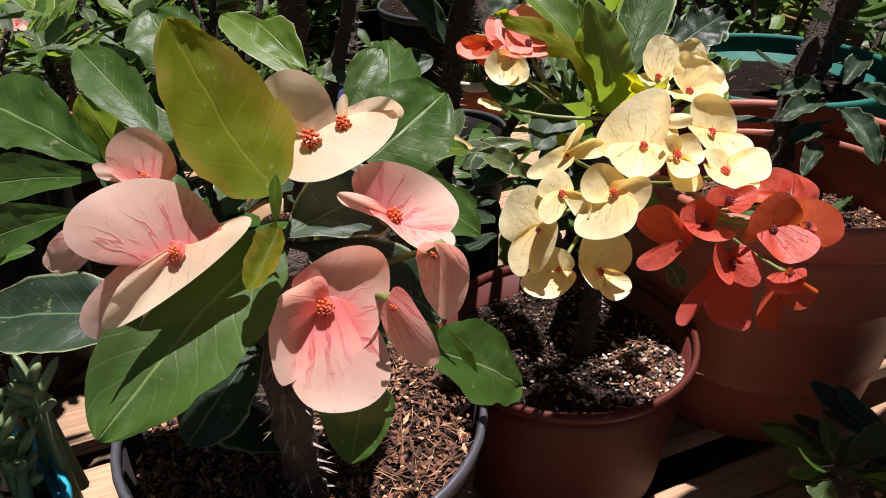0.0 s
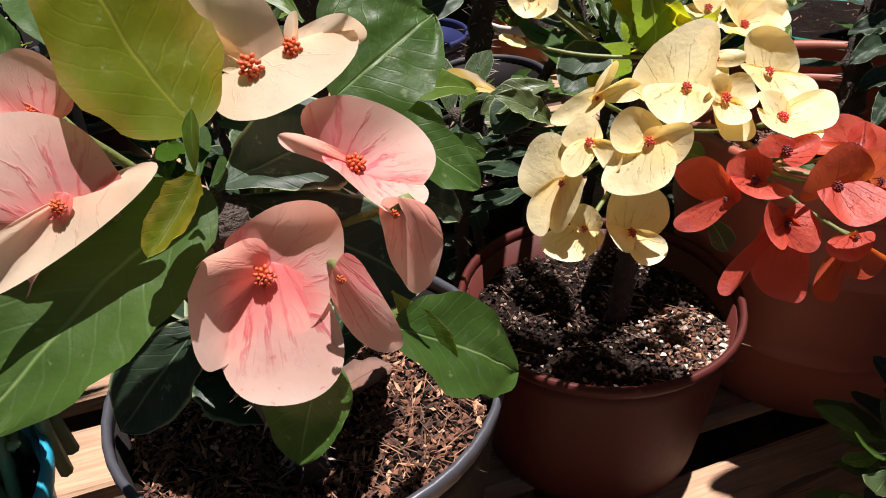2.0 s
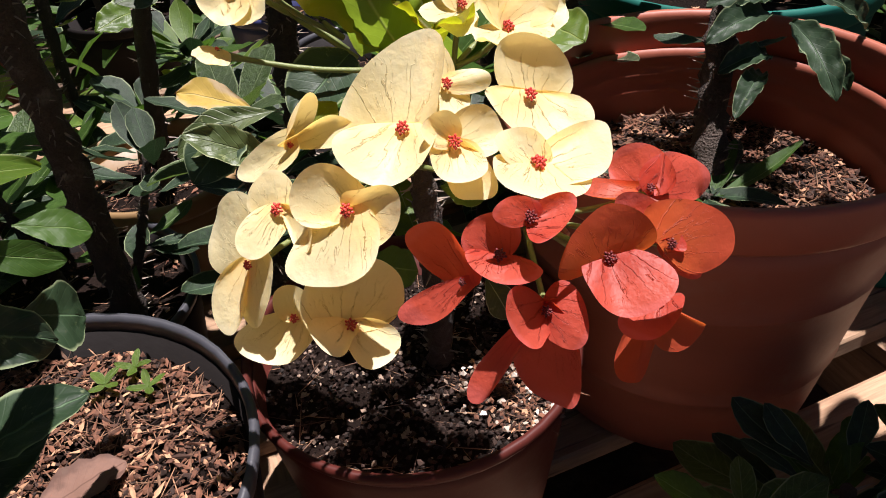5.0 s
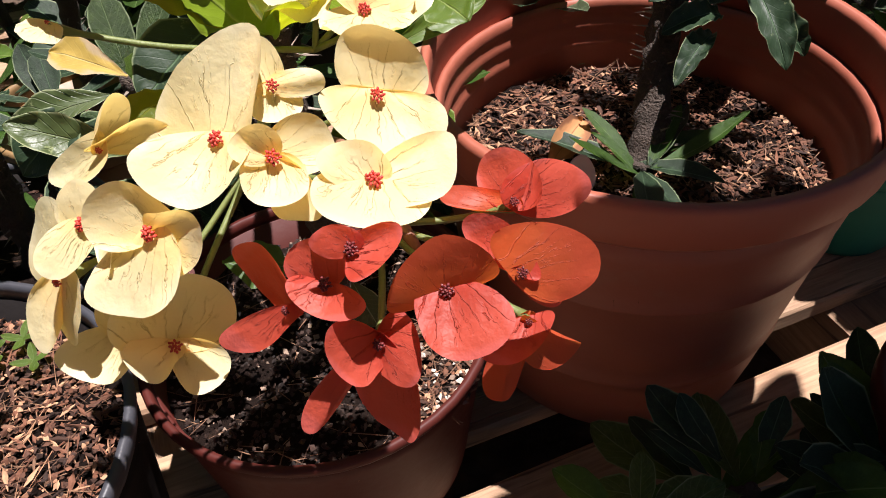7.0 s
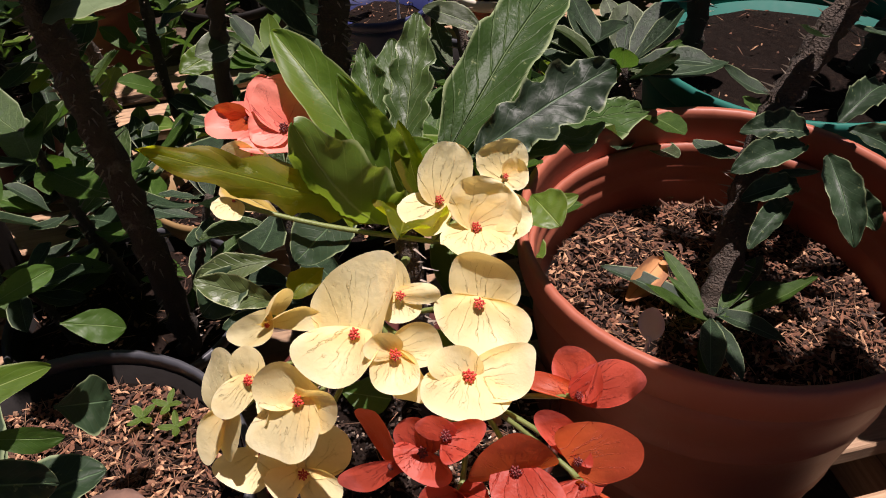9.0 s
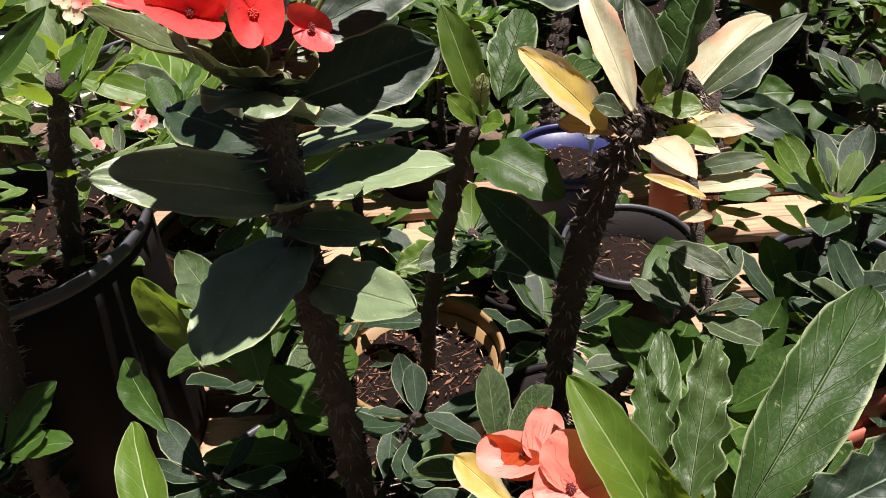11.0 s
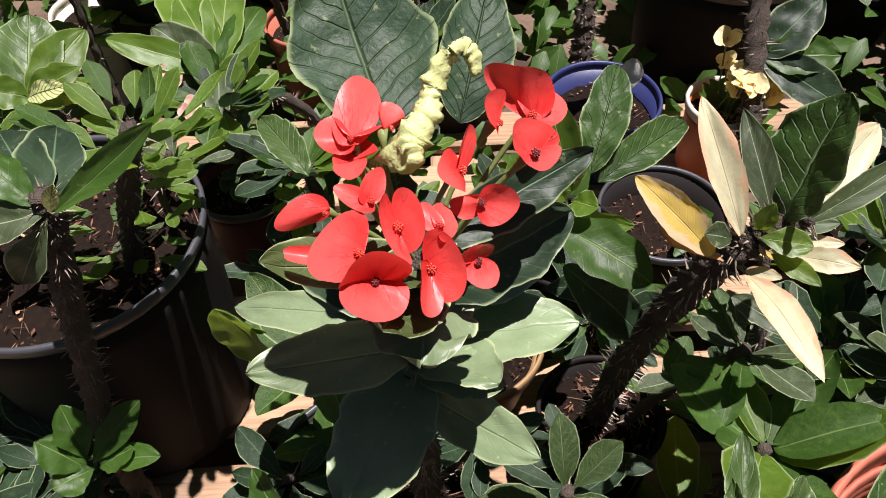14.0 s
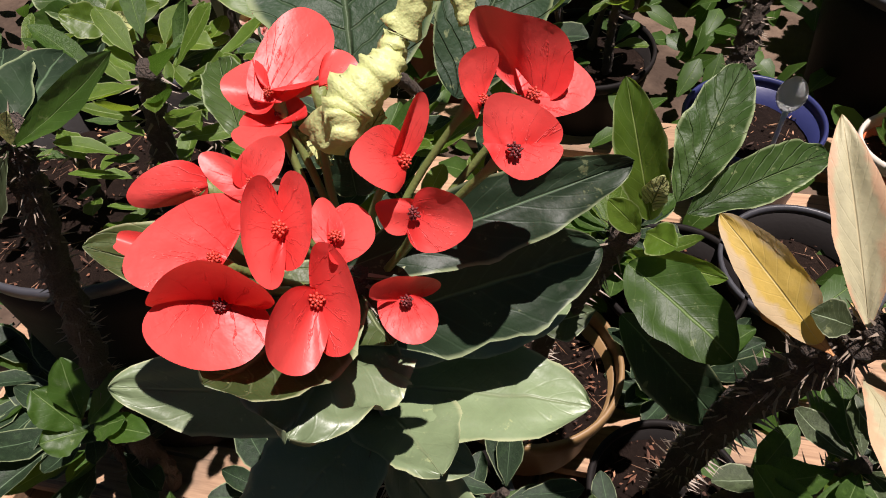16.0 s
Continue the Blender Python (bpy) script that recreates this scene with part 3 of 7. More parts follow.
def bits(name, x, y, z, r, many, seed, look_of):
    """Loose bits on the soil: crumbs, chips of bark, grit and straw, joined into one heap."""
    rng = random.Random(seed * 7 + 1)
    groups = {"crumb": ([], []), "straw": ([], [])}
    for k in range(many):
        a, q = rng.uniform(0, 6.28), math.sqrt(rng.random()) * r * 0.97
        kind = rng.random()
        straw = kind < (0.17 if look_of == "bark" else 0.06)
        if straw:
            size = (rng.uniform(0.006, 0.022), 0.00045, 0.0004)
        elif look_of == "bark" and kind < 0.58:
            size = (rng.uniform(0.0015, 0.0060) if rng.random() < 0.8 else rng.uniform(0.006, 0.011), rng.uniform(0.0007, 0.0024), rng.uniform(0.0006, 0.0016))
        else:
            s = rng.uniform(0.0015, 0.0038) if look_of == "pale" else rng.uniform(0.0008, 0.0030)
            size = (s, s * rng.uniform(0.6, 1), s * rng.uniform(0.5, 0.9))
        m = Matrix.Translation((x + q * math.cos(a), y + q * math.sin(a), z + size[2] * 0.4 + rng.uniform(0, 0.003))) @ Euler((rng.uniform(-0.4, 0.4), rng.uniform(-0.35, 0.35), rng.uniform(0, 6.28))).to_matrix().to_4x4()
        verts, faces = groups["straw" if straw else "crumb"]
        b = len(verts)
        j = lambda: rng.uniform(0.45, 1.15)
        for sx, sy, sz in ((-1, 0, 0), (1, 0, 0), (0, -1, 0), (0, 1, 0), (-0.2, 0.1, -1), (0.25, -0.1, 1)):
            verts.append(m @ Vector((sx * size[0] * j() + size[0] * rng.uniform(-0.25, 0.25) * (1 - abs(sx)), sy * size[1] * j(), sz * size[2] * j())))
        faces += [(b, b + 2, b + 5), (b + 2, b + 1, b + 5), (b + 1, b + 3, b + 5), (b + 3, b, b + 5), (b + 2, b, b + 4), (b + 1, b + 2, b + 4), (b + 3, b + 1, b + 4), (b, b + 3, b + 4)]
    for key, label, material in (("crumb", "loose brown bark chips and crumbs on soil" if look_of == "bark" else "pale pebbles and grit brightening the sunlit patch of soil" if look_of == "pale" else "dark crumbs and pale grit on soil", CHIPS if look_of == "bark" else PEBBLE if look_of == "pale" else GRIT), ("straw", "dry straw and twigs lying on soil", TWIGS)):
        if groups[key][0]:
            me = bpy.data.meshes.new(name)
            me.from_pydata(groups[key][0], [], groups[key][1])
            tagged(place(name if key == "crumb" else "dry_straw", me, material, None, "", False), label, "soil litter", kind="stuff")


# leaves that many plants share
leaf_stock = {}


def stock_leaf(kind, n):
    key = (kind, n)
    if key not in leaf_stock:
        rng = random.Random(n * 13 + len(kind))
        wide = {"small": 0.42, "oval": 0.46, "lance": 0.26, "leaf": 0.42}[kind]
        bm = blade((0, 0, 0), (0, 1, 0), wide * rng.uniform(0.85, 1.15), (0, 0, 1), rng.uniform(-0.10, 0.08), rng.uniform(0.15, 0.5), rng.uniform(0.015, 0.05), "leaf" if kind in ("small", "leaf") else kind, 4, 8, n, rng.uniform(-0.3, 0.3))
        me = bpy.data.meshes.new("leaf_" + kind)
        bm.to_mesh(me)
        bm.free()
        me.shade_smooth()
        leaf_stock[key] = me
    return leaf_stock[key]


def set_leaf(plant, at, way, up, size, kind, look_of, rng):
    """One more leaf of a common plant, at a point of its stem."""
    way = Vector(way).normalized()
    up = Vector(up)
    up = (up - way * up.dot(way)).normalized()
    side = way.cross(up)
    m = Matrix((side, way, up)).transposed().to_4x4()
    ob = new("leaf", stock_leaf(kind, rng.randrange(6)))
    ob.parent = plant
    ob.matrix_basis = Matrix.Translation(at) @ m @ Matrix.Scale(size, 4)
    if not ob.data.materials:
        ob.data.materials.append(LEAF["green"])
    ob.material_slots[0].link = "OBJECT"
    ob.material_slots[0].material = LEAF[look_of]
    return ob


def shrub(base, top, label, leaves=22, size=0.055, kind="leaf", looks=("green", "green", "fresh"), seed=0, r=0.007, thorns=50, low=0.35, bush=0.0, group="background plants", name="thorny_plant", tilt=0.5, joined=False):
    """A spiny-stemmed plant with leaves up its stem and a whorl of them on top."""
    rng = random.Random(seed * 31 + 7)
    plant = thing(name, label, "plant", group=group)
    b, t = Vector(base), Vector(top)
    midp = b.lerp(t, 0.5) + Vector((rng.uniform(-0.02, 0.02), rng.uniform(-0.02, 0.02), 0))
    thorny_stem(plant, [b, midp, t], r, r * 0.75, thorns, 0.010, seed)
    line = curve_points([b, midp, t], 20)
    crown = int(leaves * 0.45)
    heap = ([], [], [])
    for k in range(leaves):
        if k < crown:
            p = t + Vector((0, 0, -0.012 * rng.random()))
            rise = rng.uniform(0.2, 1.5)
        else:
            f = low + (1 - low) * rng.random()
            p = line[min(int(f * len(line)), len(line) - 1)]
            rise = rng.uniform(-0.4, 0.8)
        a = 2.4 * k + rng.uniform(-0.4, 0.4)
        out = Vector((math.cos(a), math.sin(a), rise * tilt * 1.4))
        p = p + Vector((out.x, out.y, 0)) * (r * 0.8 + bush * rng.random())
        face_up = (0, 0, 1) if rise < 1.1 else (-out.x, -out.y, 0.4)
        if joined:
            pile(heap, p, out, face_up, size * rng.uniform(0.6, 1.15), kind, rng)
        else:
            set_leaf(plant, p, out, face_up, size * rng.uniform(0.6, 1.15), kind, rng.choice(looks), rng)
    if joined:
        me = bpy.data.meshes.new("crown")
        me.from_pydata(heap[0], [], heap[1])
        me.uv_layers.new(name="UVMap").data.foreach_set("uv", np.array(heap[2], dtype=np.float32).ravel())
        tagged(place("crown", me, LEAF[rng.choice(looks)], plant), kind="stuff")
    return plant


def pile(heap, at, way, up, size, kind, rng):
    """One more leaf in the joined crown of a far plant."""
    me = stock_leaf(kind, rng.randrange(6))
    way = Vector(way).normalized()
    up = Vector(up)
    up = (up - way * up.dot(way)).normalized()
    m = Matrix((way.cross(up), way, up)).transposed() * size
    b = len(heap[0])
    heap[0].extend(m @ v.co + at for v in me.vertices)
    heap[1].extend(tuple(b + i for i in f.vertices) for f in me.polygons)
    layer = me.uv_layers[0].data
    heap[2].extend(tuple(layer[i].uv) for f in me.polygons for i in f.loop_indices)


# ---- the pink-flowered plant in the black pot ----
pink = thing("pink_flowering_plant", "thorny plant with large pink and cream flowers in a black pot", "plant")
thorny_stem(pink, [(-0.095, 0.33, 0.225), (-0.085, 0.28, 0.33), (-0.07, 0.225, 0.42), (-0.055, 0.200, 0.482)], 0.011, 0.007, 90, 0.010, 3)
thorny_stem(pink, [(-0.078, 0.255, 0.37), (-0.045, 0.265, 0.42), (-0.022, 0.270, 0.455)], 0.006, 0.005, 30, 0.008, 4, "branch", 12)
thorny_stem(pink, [(-0.085, 0.28, 0.33), (-0.13, 0.30, 0.40), (-0.17, 0.29, 0.45)], 0.007, 0.005, 40, 0.008, 6, "branch", 12)
bloom(pink, (-0.0426, 0.1881, 0.4700), [((-0.0520, 0.1698, 0.4538), (-0.0567, 0.1738, 0.4715), (-0.0478, 0.1809, 0.4828), None), ((-0.0224, 0.1780, 0.4531), (-0.0389, 0.1672, 0.4460), (-0.0527, 0.1750, 0.4564), None), ((-0.0481, 0.1910, 0.4811), (-0.0237, 0.1963, 0.4848), (-0.0302, 0.1813, 0.4598), None)], (-0.0590, 0.2250, 0.4480), "pink", HEART_ORANGE, 1.0)
bloom(pink, (-0.0216, 0.2129, 0.4882), [((-0.0306, 0.2143, 0.5054), (-0.0073, 0.2238, 0.4956), (-0.0030, 0.2085, 0.4851), None), ((-0.0030, 0.2078, 0.4837), (-0.0100, 0.1960, 0.4833), (-0.0236, 0.1997, 0.4943), None), ((-0.0310, 0.2051, 0.4941), (-0.0375, 0.2035, 0.4998), (-0.0307, 0.2060, 0.4997), None)], (-0.0590, 0.2250, 0.4480), "pink", HEART_ORANGE, 0.9)
bloom(pink, (-0.0472, 0.2216, 0.5122), [((-0.0628, 0.2219, 0.5219), (-0.0505, 0.2249, 0.5340), (-0.0399, 0.2280, 0.5187), None), ((-0.0196, 0.2274, 0.5175), (-0.0367, 0.2099, 0.5044), (-0.0554, 0.2143, 0.5049), None), ((-0.0636, 0.2205, 0.5234), (-0.0728, 0.2176, 0.5300), (-0.0664, 0.2206, 0.5313), None)], (-0.0590, 0.2250, 0.4480), "cream", HEART_ORANGE, 1.15)
bloom(pink, (-0.0370, 0.2267, 0.5150), [((-0.0335, 0.2332, 0.5191), (-0.0214, 0.2274, 0.5227), (-0.0200, 0.2277, 0.5149), None), ((-0.0389, 0.2273, 0.5195), (-0.0366, 0.2323, 0.5230), (-0.0355, 0.2289, 0.5197), None)], (-0.0590, 0.2250, 0.4480), "cream", HEART_ORANGE, 0.9)
bloom(pink, (-0.0782, 0.1728, 0.4997), [((-0.1030, 0.1658, 0.5080), (-0.0868, 0.1807, 0.5186), (-0.0686, 0.1804, 0.5054), None), ((-0.0593, 0.1791, 0.5026), (-0.0884, 0.1591, 0.4865), (-0.0892, 0.1556, 0.4961), "cream"), ((-0.0904, 0.1673, 0.4805), (-0.0977, 0.1687, 0.4721), (-0.1082, 0.1715, 0.4828), None)], (-0.0590, 0.2250, 0.4480), "pink", HEART_ORANGE, 0.6)
bloom(pink, (-0.0899, 0.1924, 0.5129), [((-0.1010, 0.1948, 0.5176), (-0.0917, 0.1982, 0.5263), (-0.0826, 0.1976, 0.5162), None), ((-0.1010, 0.1947, 0.5112), (-0.1049, 0.1946, 0.5140), (-0.1029, 0.1969, 0.5160), None)], (-0.0590, 0.2250, 0.4480), "pink", HEART_ORANGE, 0.5)
bloom(pink, (-0.0079, 0.1926, 0.4857), [((0.0024, 0.1929, 0.4765), (-0.0061, 0.1922, 0.4612), (-0.0135, 0.2015, 0.4740), "pink")], (-0.0590, 0.2250, 0.4480), "cream", HEART_ORANGE, 0.4)
bloom(pink, (-0.0201, 0.1782, 0.4766), [((-0.0134, 0.1807, 0.4741), (-0.0073, 0.1752, 0.4570), (-0.0210, 0.1796, 0.4610), None)], (-0.0590, 0.2250, 0.4480), "pink", HEART_ORANGE, 0.4)
leaf(pink, (-0.0544, 0.1959, 0.5065), (-0.0790, 0.2037, 0.5551), 0.037, (0.74, -0.49, 0.46), "olive", bend=-0.05, cup=0.25, wave=0.02, kind="ovate", label="sunlit yellow-green leaf with a brown tip")
leaf(pink, (-0.0326, 0.2453, 0.4934), (-0.0039, 0.2734, 0.5093), 0.035, (0.37, -0.71, 0.60), "green", bend=0.04, cup=0.12, kind="oval", label="round flat green leaf with a pale midrib")
leaf(pink, (-0.0117, 0.1883, 0.4536), (0.0213, 0.2065, 0.4207), 0.029, (0.75, -0.38, 0.54), "green", bend=0.06, cup=0.2, wave=0.025, kind="oval")
leaf(pink, (-0.0585, 0.2030, 0.4865), (-0.0985, 0.1440, 0.4585), 0.039, (0.21, -0.48, 0.85), "green", bend=0.06, cup=0.25, kind="oval", label="large broad green leaf, half in shade")
flower(pink, (-0.1378, 0.2332, 0.4715), [((-0.1541, 0.2357, 0.4563), 0.013, (0.43, -0.71, 0.55), None)], (-0.1000, 0.2200, 0.4600), "pink", heart_size=0.5)
leaf(pink, (-0.1016, 0.2791, 0.5091), (-0.1232, 0.3057, 0.5352), 0.030, (0.31, -0.82, 0.49), "green")
leaf(pink, (-0.1133, 0.2619, 0.4999), (-0.1519, 0.2978, 0.5226), 0.021, (0.36, -0.78, 0.52), "green", kind="oval")
leaf(pink, (-0.1522, 0.3006, 0.4682), (-0.2556, 0.3750, 0.4790), 0.041, (0.43, -0.73, 0.54), "green", wave=0.05)
leaf(pink, (-0.1456, 0.2805, 0.4733), (-0.2343, 0.3232, 0.4495), 0.024, (0.42, -0.69, 0.58), "green", cup=0.4)
leaf(pink, (-0.1552, 0.2737, 0.4619), (-0.2311, 0.2994, 0.4286), 0.024, (0.43, -0.66, 0.62), "green", cup=0.35)
leaf(pink, (-0.1138, 0.2187, 0.4462), (-0.1859, 0.2257, 0.4403), 0.035, (0.29, -0.44, 0.85), "dark", kind="oval")
leaf(pink, (-0.0449, 0.2842, 0.4966), (-0.0309, 0.3081, 0.5171), 0.016, (0.10, -0.84, 0.53), "green")
leaf(pink, (-0.0707, 0.3524, 0.4950), (-0.0999, 0.3845, 0.5108), 0.021, (0.19, -0.85, 0.50), "fresh")
leaf(pink, (-0.0129, 0.2004, 0.4558), (0.0036, 0.1912, 0.4357), 0.011, (0.01, -0.65, 0.76), "fresh", bend=0.1, cup=0.5)
leaf(pink, (-0.0314, 0.1890, 0.4428), (-0.0358, 0.1666, 0.4245), 0.023, (0.08, -0.46, 0.88), "green", bend=0.08, cup=0.2, kind="oval")
leaf(pink, (-0.0527, 0.1871, 0.4993), (-0.0575, 0.1649, 0.4914), 0.0095, (0.21, -0.71, 0.68), "olive", bend=-0.1, cup=0.8, wave=0.05, kind="oval", label="small curled yellow-green young leaf")
leaf(pink, (-0.0539, 0.1889, 0.4984), (-0.0528, 0.1929, 0.5131), 0.004, (0.20, -0.75, 0.63), "fresh", cup=0.9)
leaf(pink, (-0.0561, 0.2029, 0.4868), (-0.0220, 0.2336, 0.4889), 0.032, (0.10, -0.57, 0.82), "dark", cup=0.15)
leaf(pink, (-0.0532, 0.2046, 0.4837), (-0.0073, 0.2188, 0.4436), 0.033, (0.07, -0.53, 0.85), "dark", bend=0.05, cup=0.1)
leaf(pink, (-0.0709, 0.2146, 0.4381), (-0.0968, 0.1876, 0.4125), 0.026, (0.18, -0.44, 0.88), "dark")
# Extra leaves tucked behind the flowers, added to shade the left of the mulch.
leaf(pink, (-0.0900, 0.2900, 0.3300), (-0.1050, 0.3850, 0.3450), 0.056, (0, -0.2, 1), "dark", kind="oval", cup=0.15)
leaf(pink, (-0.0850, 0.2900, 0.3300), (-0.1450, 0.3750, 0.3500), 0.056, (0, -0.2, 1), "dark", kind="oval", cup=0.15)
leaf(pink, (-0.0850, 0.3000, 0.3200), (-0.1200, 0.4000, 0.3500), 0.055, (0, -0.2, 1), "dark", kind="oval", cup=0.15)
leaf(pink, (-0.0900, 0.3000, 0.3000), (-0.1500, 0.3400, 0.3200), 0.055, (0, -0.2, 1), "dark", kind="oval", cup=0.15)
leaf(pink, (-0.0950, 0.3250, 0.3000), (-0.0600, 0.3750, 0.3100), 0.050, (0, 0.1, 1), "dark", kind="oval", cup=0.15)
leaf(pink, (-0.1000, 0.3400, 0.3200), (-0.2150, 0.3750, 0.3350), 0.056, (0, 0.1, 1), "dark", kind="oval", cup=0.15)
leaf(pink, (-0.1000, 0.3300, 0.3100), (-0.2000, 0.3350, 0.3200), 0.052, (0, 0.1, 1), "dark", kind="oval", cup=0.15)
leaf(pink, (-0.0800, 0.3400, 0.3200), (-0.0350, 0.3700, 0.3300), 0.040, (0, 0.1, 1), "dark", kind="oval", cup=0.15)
leaf(pink, (-0.0295, 0.2770, 0.4779), (0.0058, 0.3426, 0.4558), 0.016, (0.19, -0.58, 0.79), "fresh", cup=0.3, wave=0.04, kind="oval")
leaf(pink, (-0.0299, 0.2779, 0.4735), (-0.0050, 0.3070, 0.4566), 0.012, (0.21, -0.56, 0.80), "green")
leaf(pink, (-0.0269, 0.2739, 0.4725), (0.0093, 0.2728, 0.4471), 0.022, (0.20, -0.54, 0.82), "green", wave=0.03, kind="oval")
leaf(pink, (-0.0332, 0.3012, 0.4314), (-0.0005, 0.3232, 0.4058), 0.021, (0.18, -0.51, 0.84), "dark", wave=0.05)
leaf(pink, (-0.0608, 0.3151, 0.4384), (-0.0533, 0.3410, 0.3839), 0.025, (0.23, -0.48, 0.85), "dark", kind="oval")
leaf(pink, (-0.0119, 0.3134, 0.4487), (0.0102, 0.3285, 0.4323), 0.010, (0.20, -0.73, 0.65), "green")
leaf(pink, (-0.0247, 0.3043, 0.4164), (-0.0154, 0.2972, 0.4037), 0.009, (0.24, -0.65, 0.72), "green")
leaf(pink, (-0.0315, 0.3120, 0.4681), (-0.0349, 0.3996, 0.4963), 0.026, (0.28, -0.80, 0.53), "green", cup=0.5, wave=0.05, kind="oval")
leaf(pink, (-0.0755, 0.3833, 0.4748), (-0.1318, 0.4326, 0.5045), 0.022, (0.39, -0.79, 0.47), "fresh")
leaf(pink, (-0.1418, 0.4546, 0.4651), (-0.1887, 0.4821, 0.4772), 0.019, (0.44, -0.76, 0.47), "green")
leaf(pink, (-0.0457, 0.3699, 0.4491), (-0.0354, 0.4026, 0.4438), 0.012, (0.26, -0.77, 0.58), "green")
leaf(pink, (-0.0556, 0.3800, 0.3663), (-0.0438, 0.4019, 0.3450), 0.029, (0.41, -0.54, 0.73), "dark")
leaf(pink, (-0.0682, 0.4186, 0.3840), (-0.0432, 0.4330, 0.3687), 0.019, (0.30, -0.44, 0.85), "green", cup=0.1)


# ---- the yellow and coral flowered plant in the brick-red pot ----
yellow = thing("yellow_flowering_plant", "thorny plant with clustered yellow and coral flowers", "plant")
thorny_stem(yellow, [(0.105, 0.50, 0.195), (0.108, 0.49, 0.28), (0.105, 0.485, 0.36), (0.102, 0.492, 0.42)], 0.0085, 0.006, 60, 0.009, 9)
stalk_path = curve_points([(0.104, 0.488, 0.39), (0.105, 0.45, 0.405), (0.105, 0.41, 0.405)], 8)
finish("flower_stalk", tube(stalk_path, 0.0024, 7, 0.05, 5), STALK_GREEN, yellow)
stalk_path = curve_points([(0.105, 0.485, 0.37), (0.14, 0.44, 0.39), (0.165, 0.39, 0.385)], 8)
finish("flower_stalk", tube(stalk_path, 0.0024, 7, 0.05, 6), STALK_RED, yellow)
bloom(yellow, (0.0601, 0.3775, 0.4131), [((0.0468, 0.3845, 0.4117), (0.0574, 0.3879, 0.4233), (0.0655, 0.3824, 0.4177), None), ((0.0612, 0.3726, 0.4060), (0.0505, 0.3637, 0.4018), (0.0465, 0.3706, 0.4107), None), ((0.0743, 0.3664, 0.4153), (0.0687, 0.3609, 0.4043), (0.0612, 0.3769, 0.4112), None)], (0.1000, 0.4350, 0.3950), "yellow", HEART_RED, 0.8)
bloom(yellow, (0.0469, 0.3706, 0.3942), [((0.0347, 0.3788, 0.3811), (0.0258, 0.3926, 0.3926), (0.0443, 0.3936, 0.4115), None), ((0.0446, 0.3764, 0.3847), (0.0377, 0.3582, 0.3703), (0.0298, 0.3712, 0.3818), None), ((0.0573, 0.3650, 0.3950), (0.0457, 0.3608, 0.3708), (0.0397, 0.3721, 0.3800), None)], (0.1000, 0.4350, 0.3950), "yellow", HEART_RED, 0.6)
bloom(yellow, (0.0868, 0.3671, 0.4184), [((0.0689, 0.3629, 0.4186), (0.0756, 0.3730, 0.4334), (0.0922, 0.3705, 0.4255), None), ((0.0919, 0.3662, 0.4264), (0.1058, 0.3624, 0.4263), (0.0958, 0.3578, 0.4082), None), ((0.0951, 0.3495, 0.4096), (0.0786, 0.3507, 0.3994), (0.0649, 0.3583, 0.4036), None)], (0.1000, 0.4350, 0.3950), "yellow", HEART_RED, 0.85)
bloom(yellow, (0.0593, 0.3690, 0.3681), [((0.0650, 0.3561, 0.3649), (0.0475, 0.3565, 0.3569), (0.0372, 0.3633, 0.3659), None), ((0.0518, 0.3698, 0.3736), (0.0575, 0.3751, 0.3799), (0.0681, 0.3686, 0.3738), None)], (0.1000, 0.4350, 0.3950), "yellow", HEART_RED, 0.6)
bloom(yellow, (0.0817, 0.3610, 0.3708), [((0.0683, 0.3542, 0.3916), (0.0867, 0.3757, 0.3917), (0.1023, 0.3700, 0.3765), None), ((0.0824, 0.3551, 0.3692), (0.0773, 0.3471, 0.3686), (0.0674, 0.3547, 0.3799), None), ((0.0999, 0.3603, 0.3650), (0.0903, 0.3486, 0.3592), (0.0803, 0.3568, 0.3638), None)], (0.1000, 0.4350, 0.3950), "yellow", HEART_RED, 0.8)
bloom(yellow, (0.0643, 0.3964, 0.4286), [((0.0619, 0.3896, 0.4221), (0.0415, 0.3972, 0.4149), (0.0564, 0.4007, 0.4297), None), ((0.0668, 0.3959, 0.4364), (0.0737, 0.4021, 0.4458), (0.0727, 0.4062, 0.4328), None), ((0.0696, 0.3942, 0.4337), (0.0806, 0.4019, 0.4368), (0.0870, 0.3983, 0.4278), None)], (0.1000, 0.4350, 0.3950), "yellow", HEART_RED, 0.4)
bloom(yellow, (0.1065, 0.3902, 0.4357), [((0.0824, 0.4058, 0.4352), (0.1152, 0.4127, 0.4636), (0.1188, 0.3938, 0.4463), None), ((0.1155, 0.3762, 0.4359), (0.0995, 0.3701, 0.4248), (0.0836, 0.3784, 0.4383), None)], (0.1000, 0.4350, 0.3950), "yellow", HEART_RED, 0.85)
bloom(yellow, (0.1221, 0.4066, 0.4440), [((0.1139, 0.4055, 0.4484), (0.1171, 0.4142, 0.4569), (0.1246, 0.4133, 0.4500), None), ((0.1309, 0.4068, 0.4360), (0.1214, 0.3982, 0.4358), (0.1161, 0.4003, 0.4411), None), ((0.1297, 0.4123, 0.4466), (0.1383, 0.4101, 0.4440), (0.1321, 0.4078, 0.4390), None)], (0.1000, 0.4350, 0.3950), "yellow", HEART_RED, 0.7)
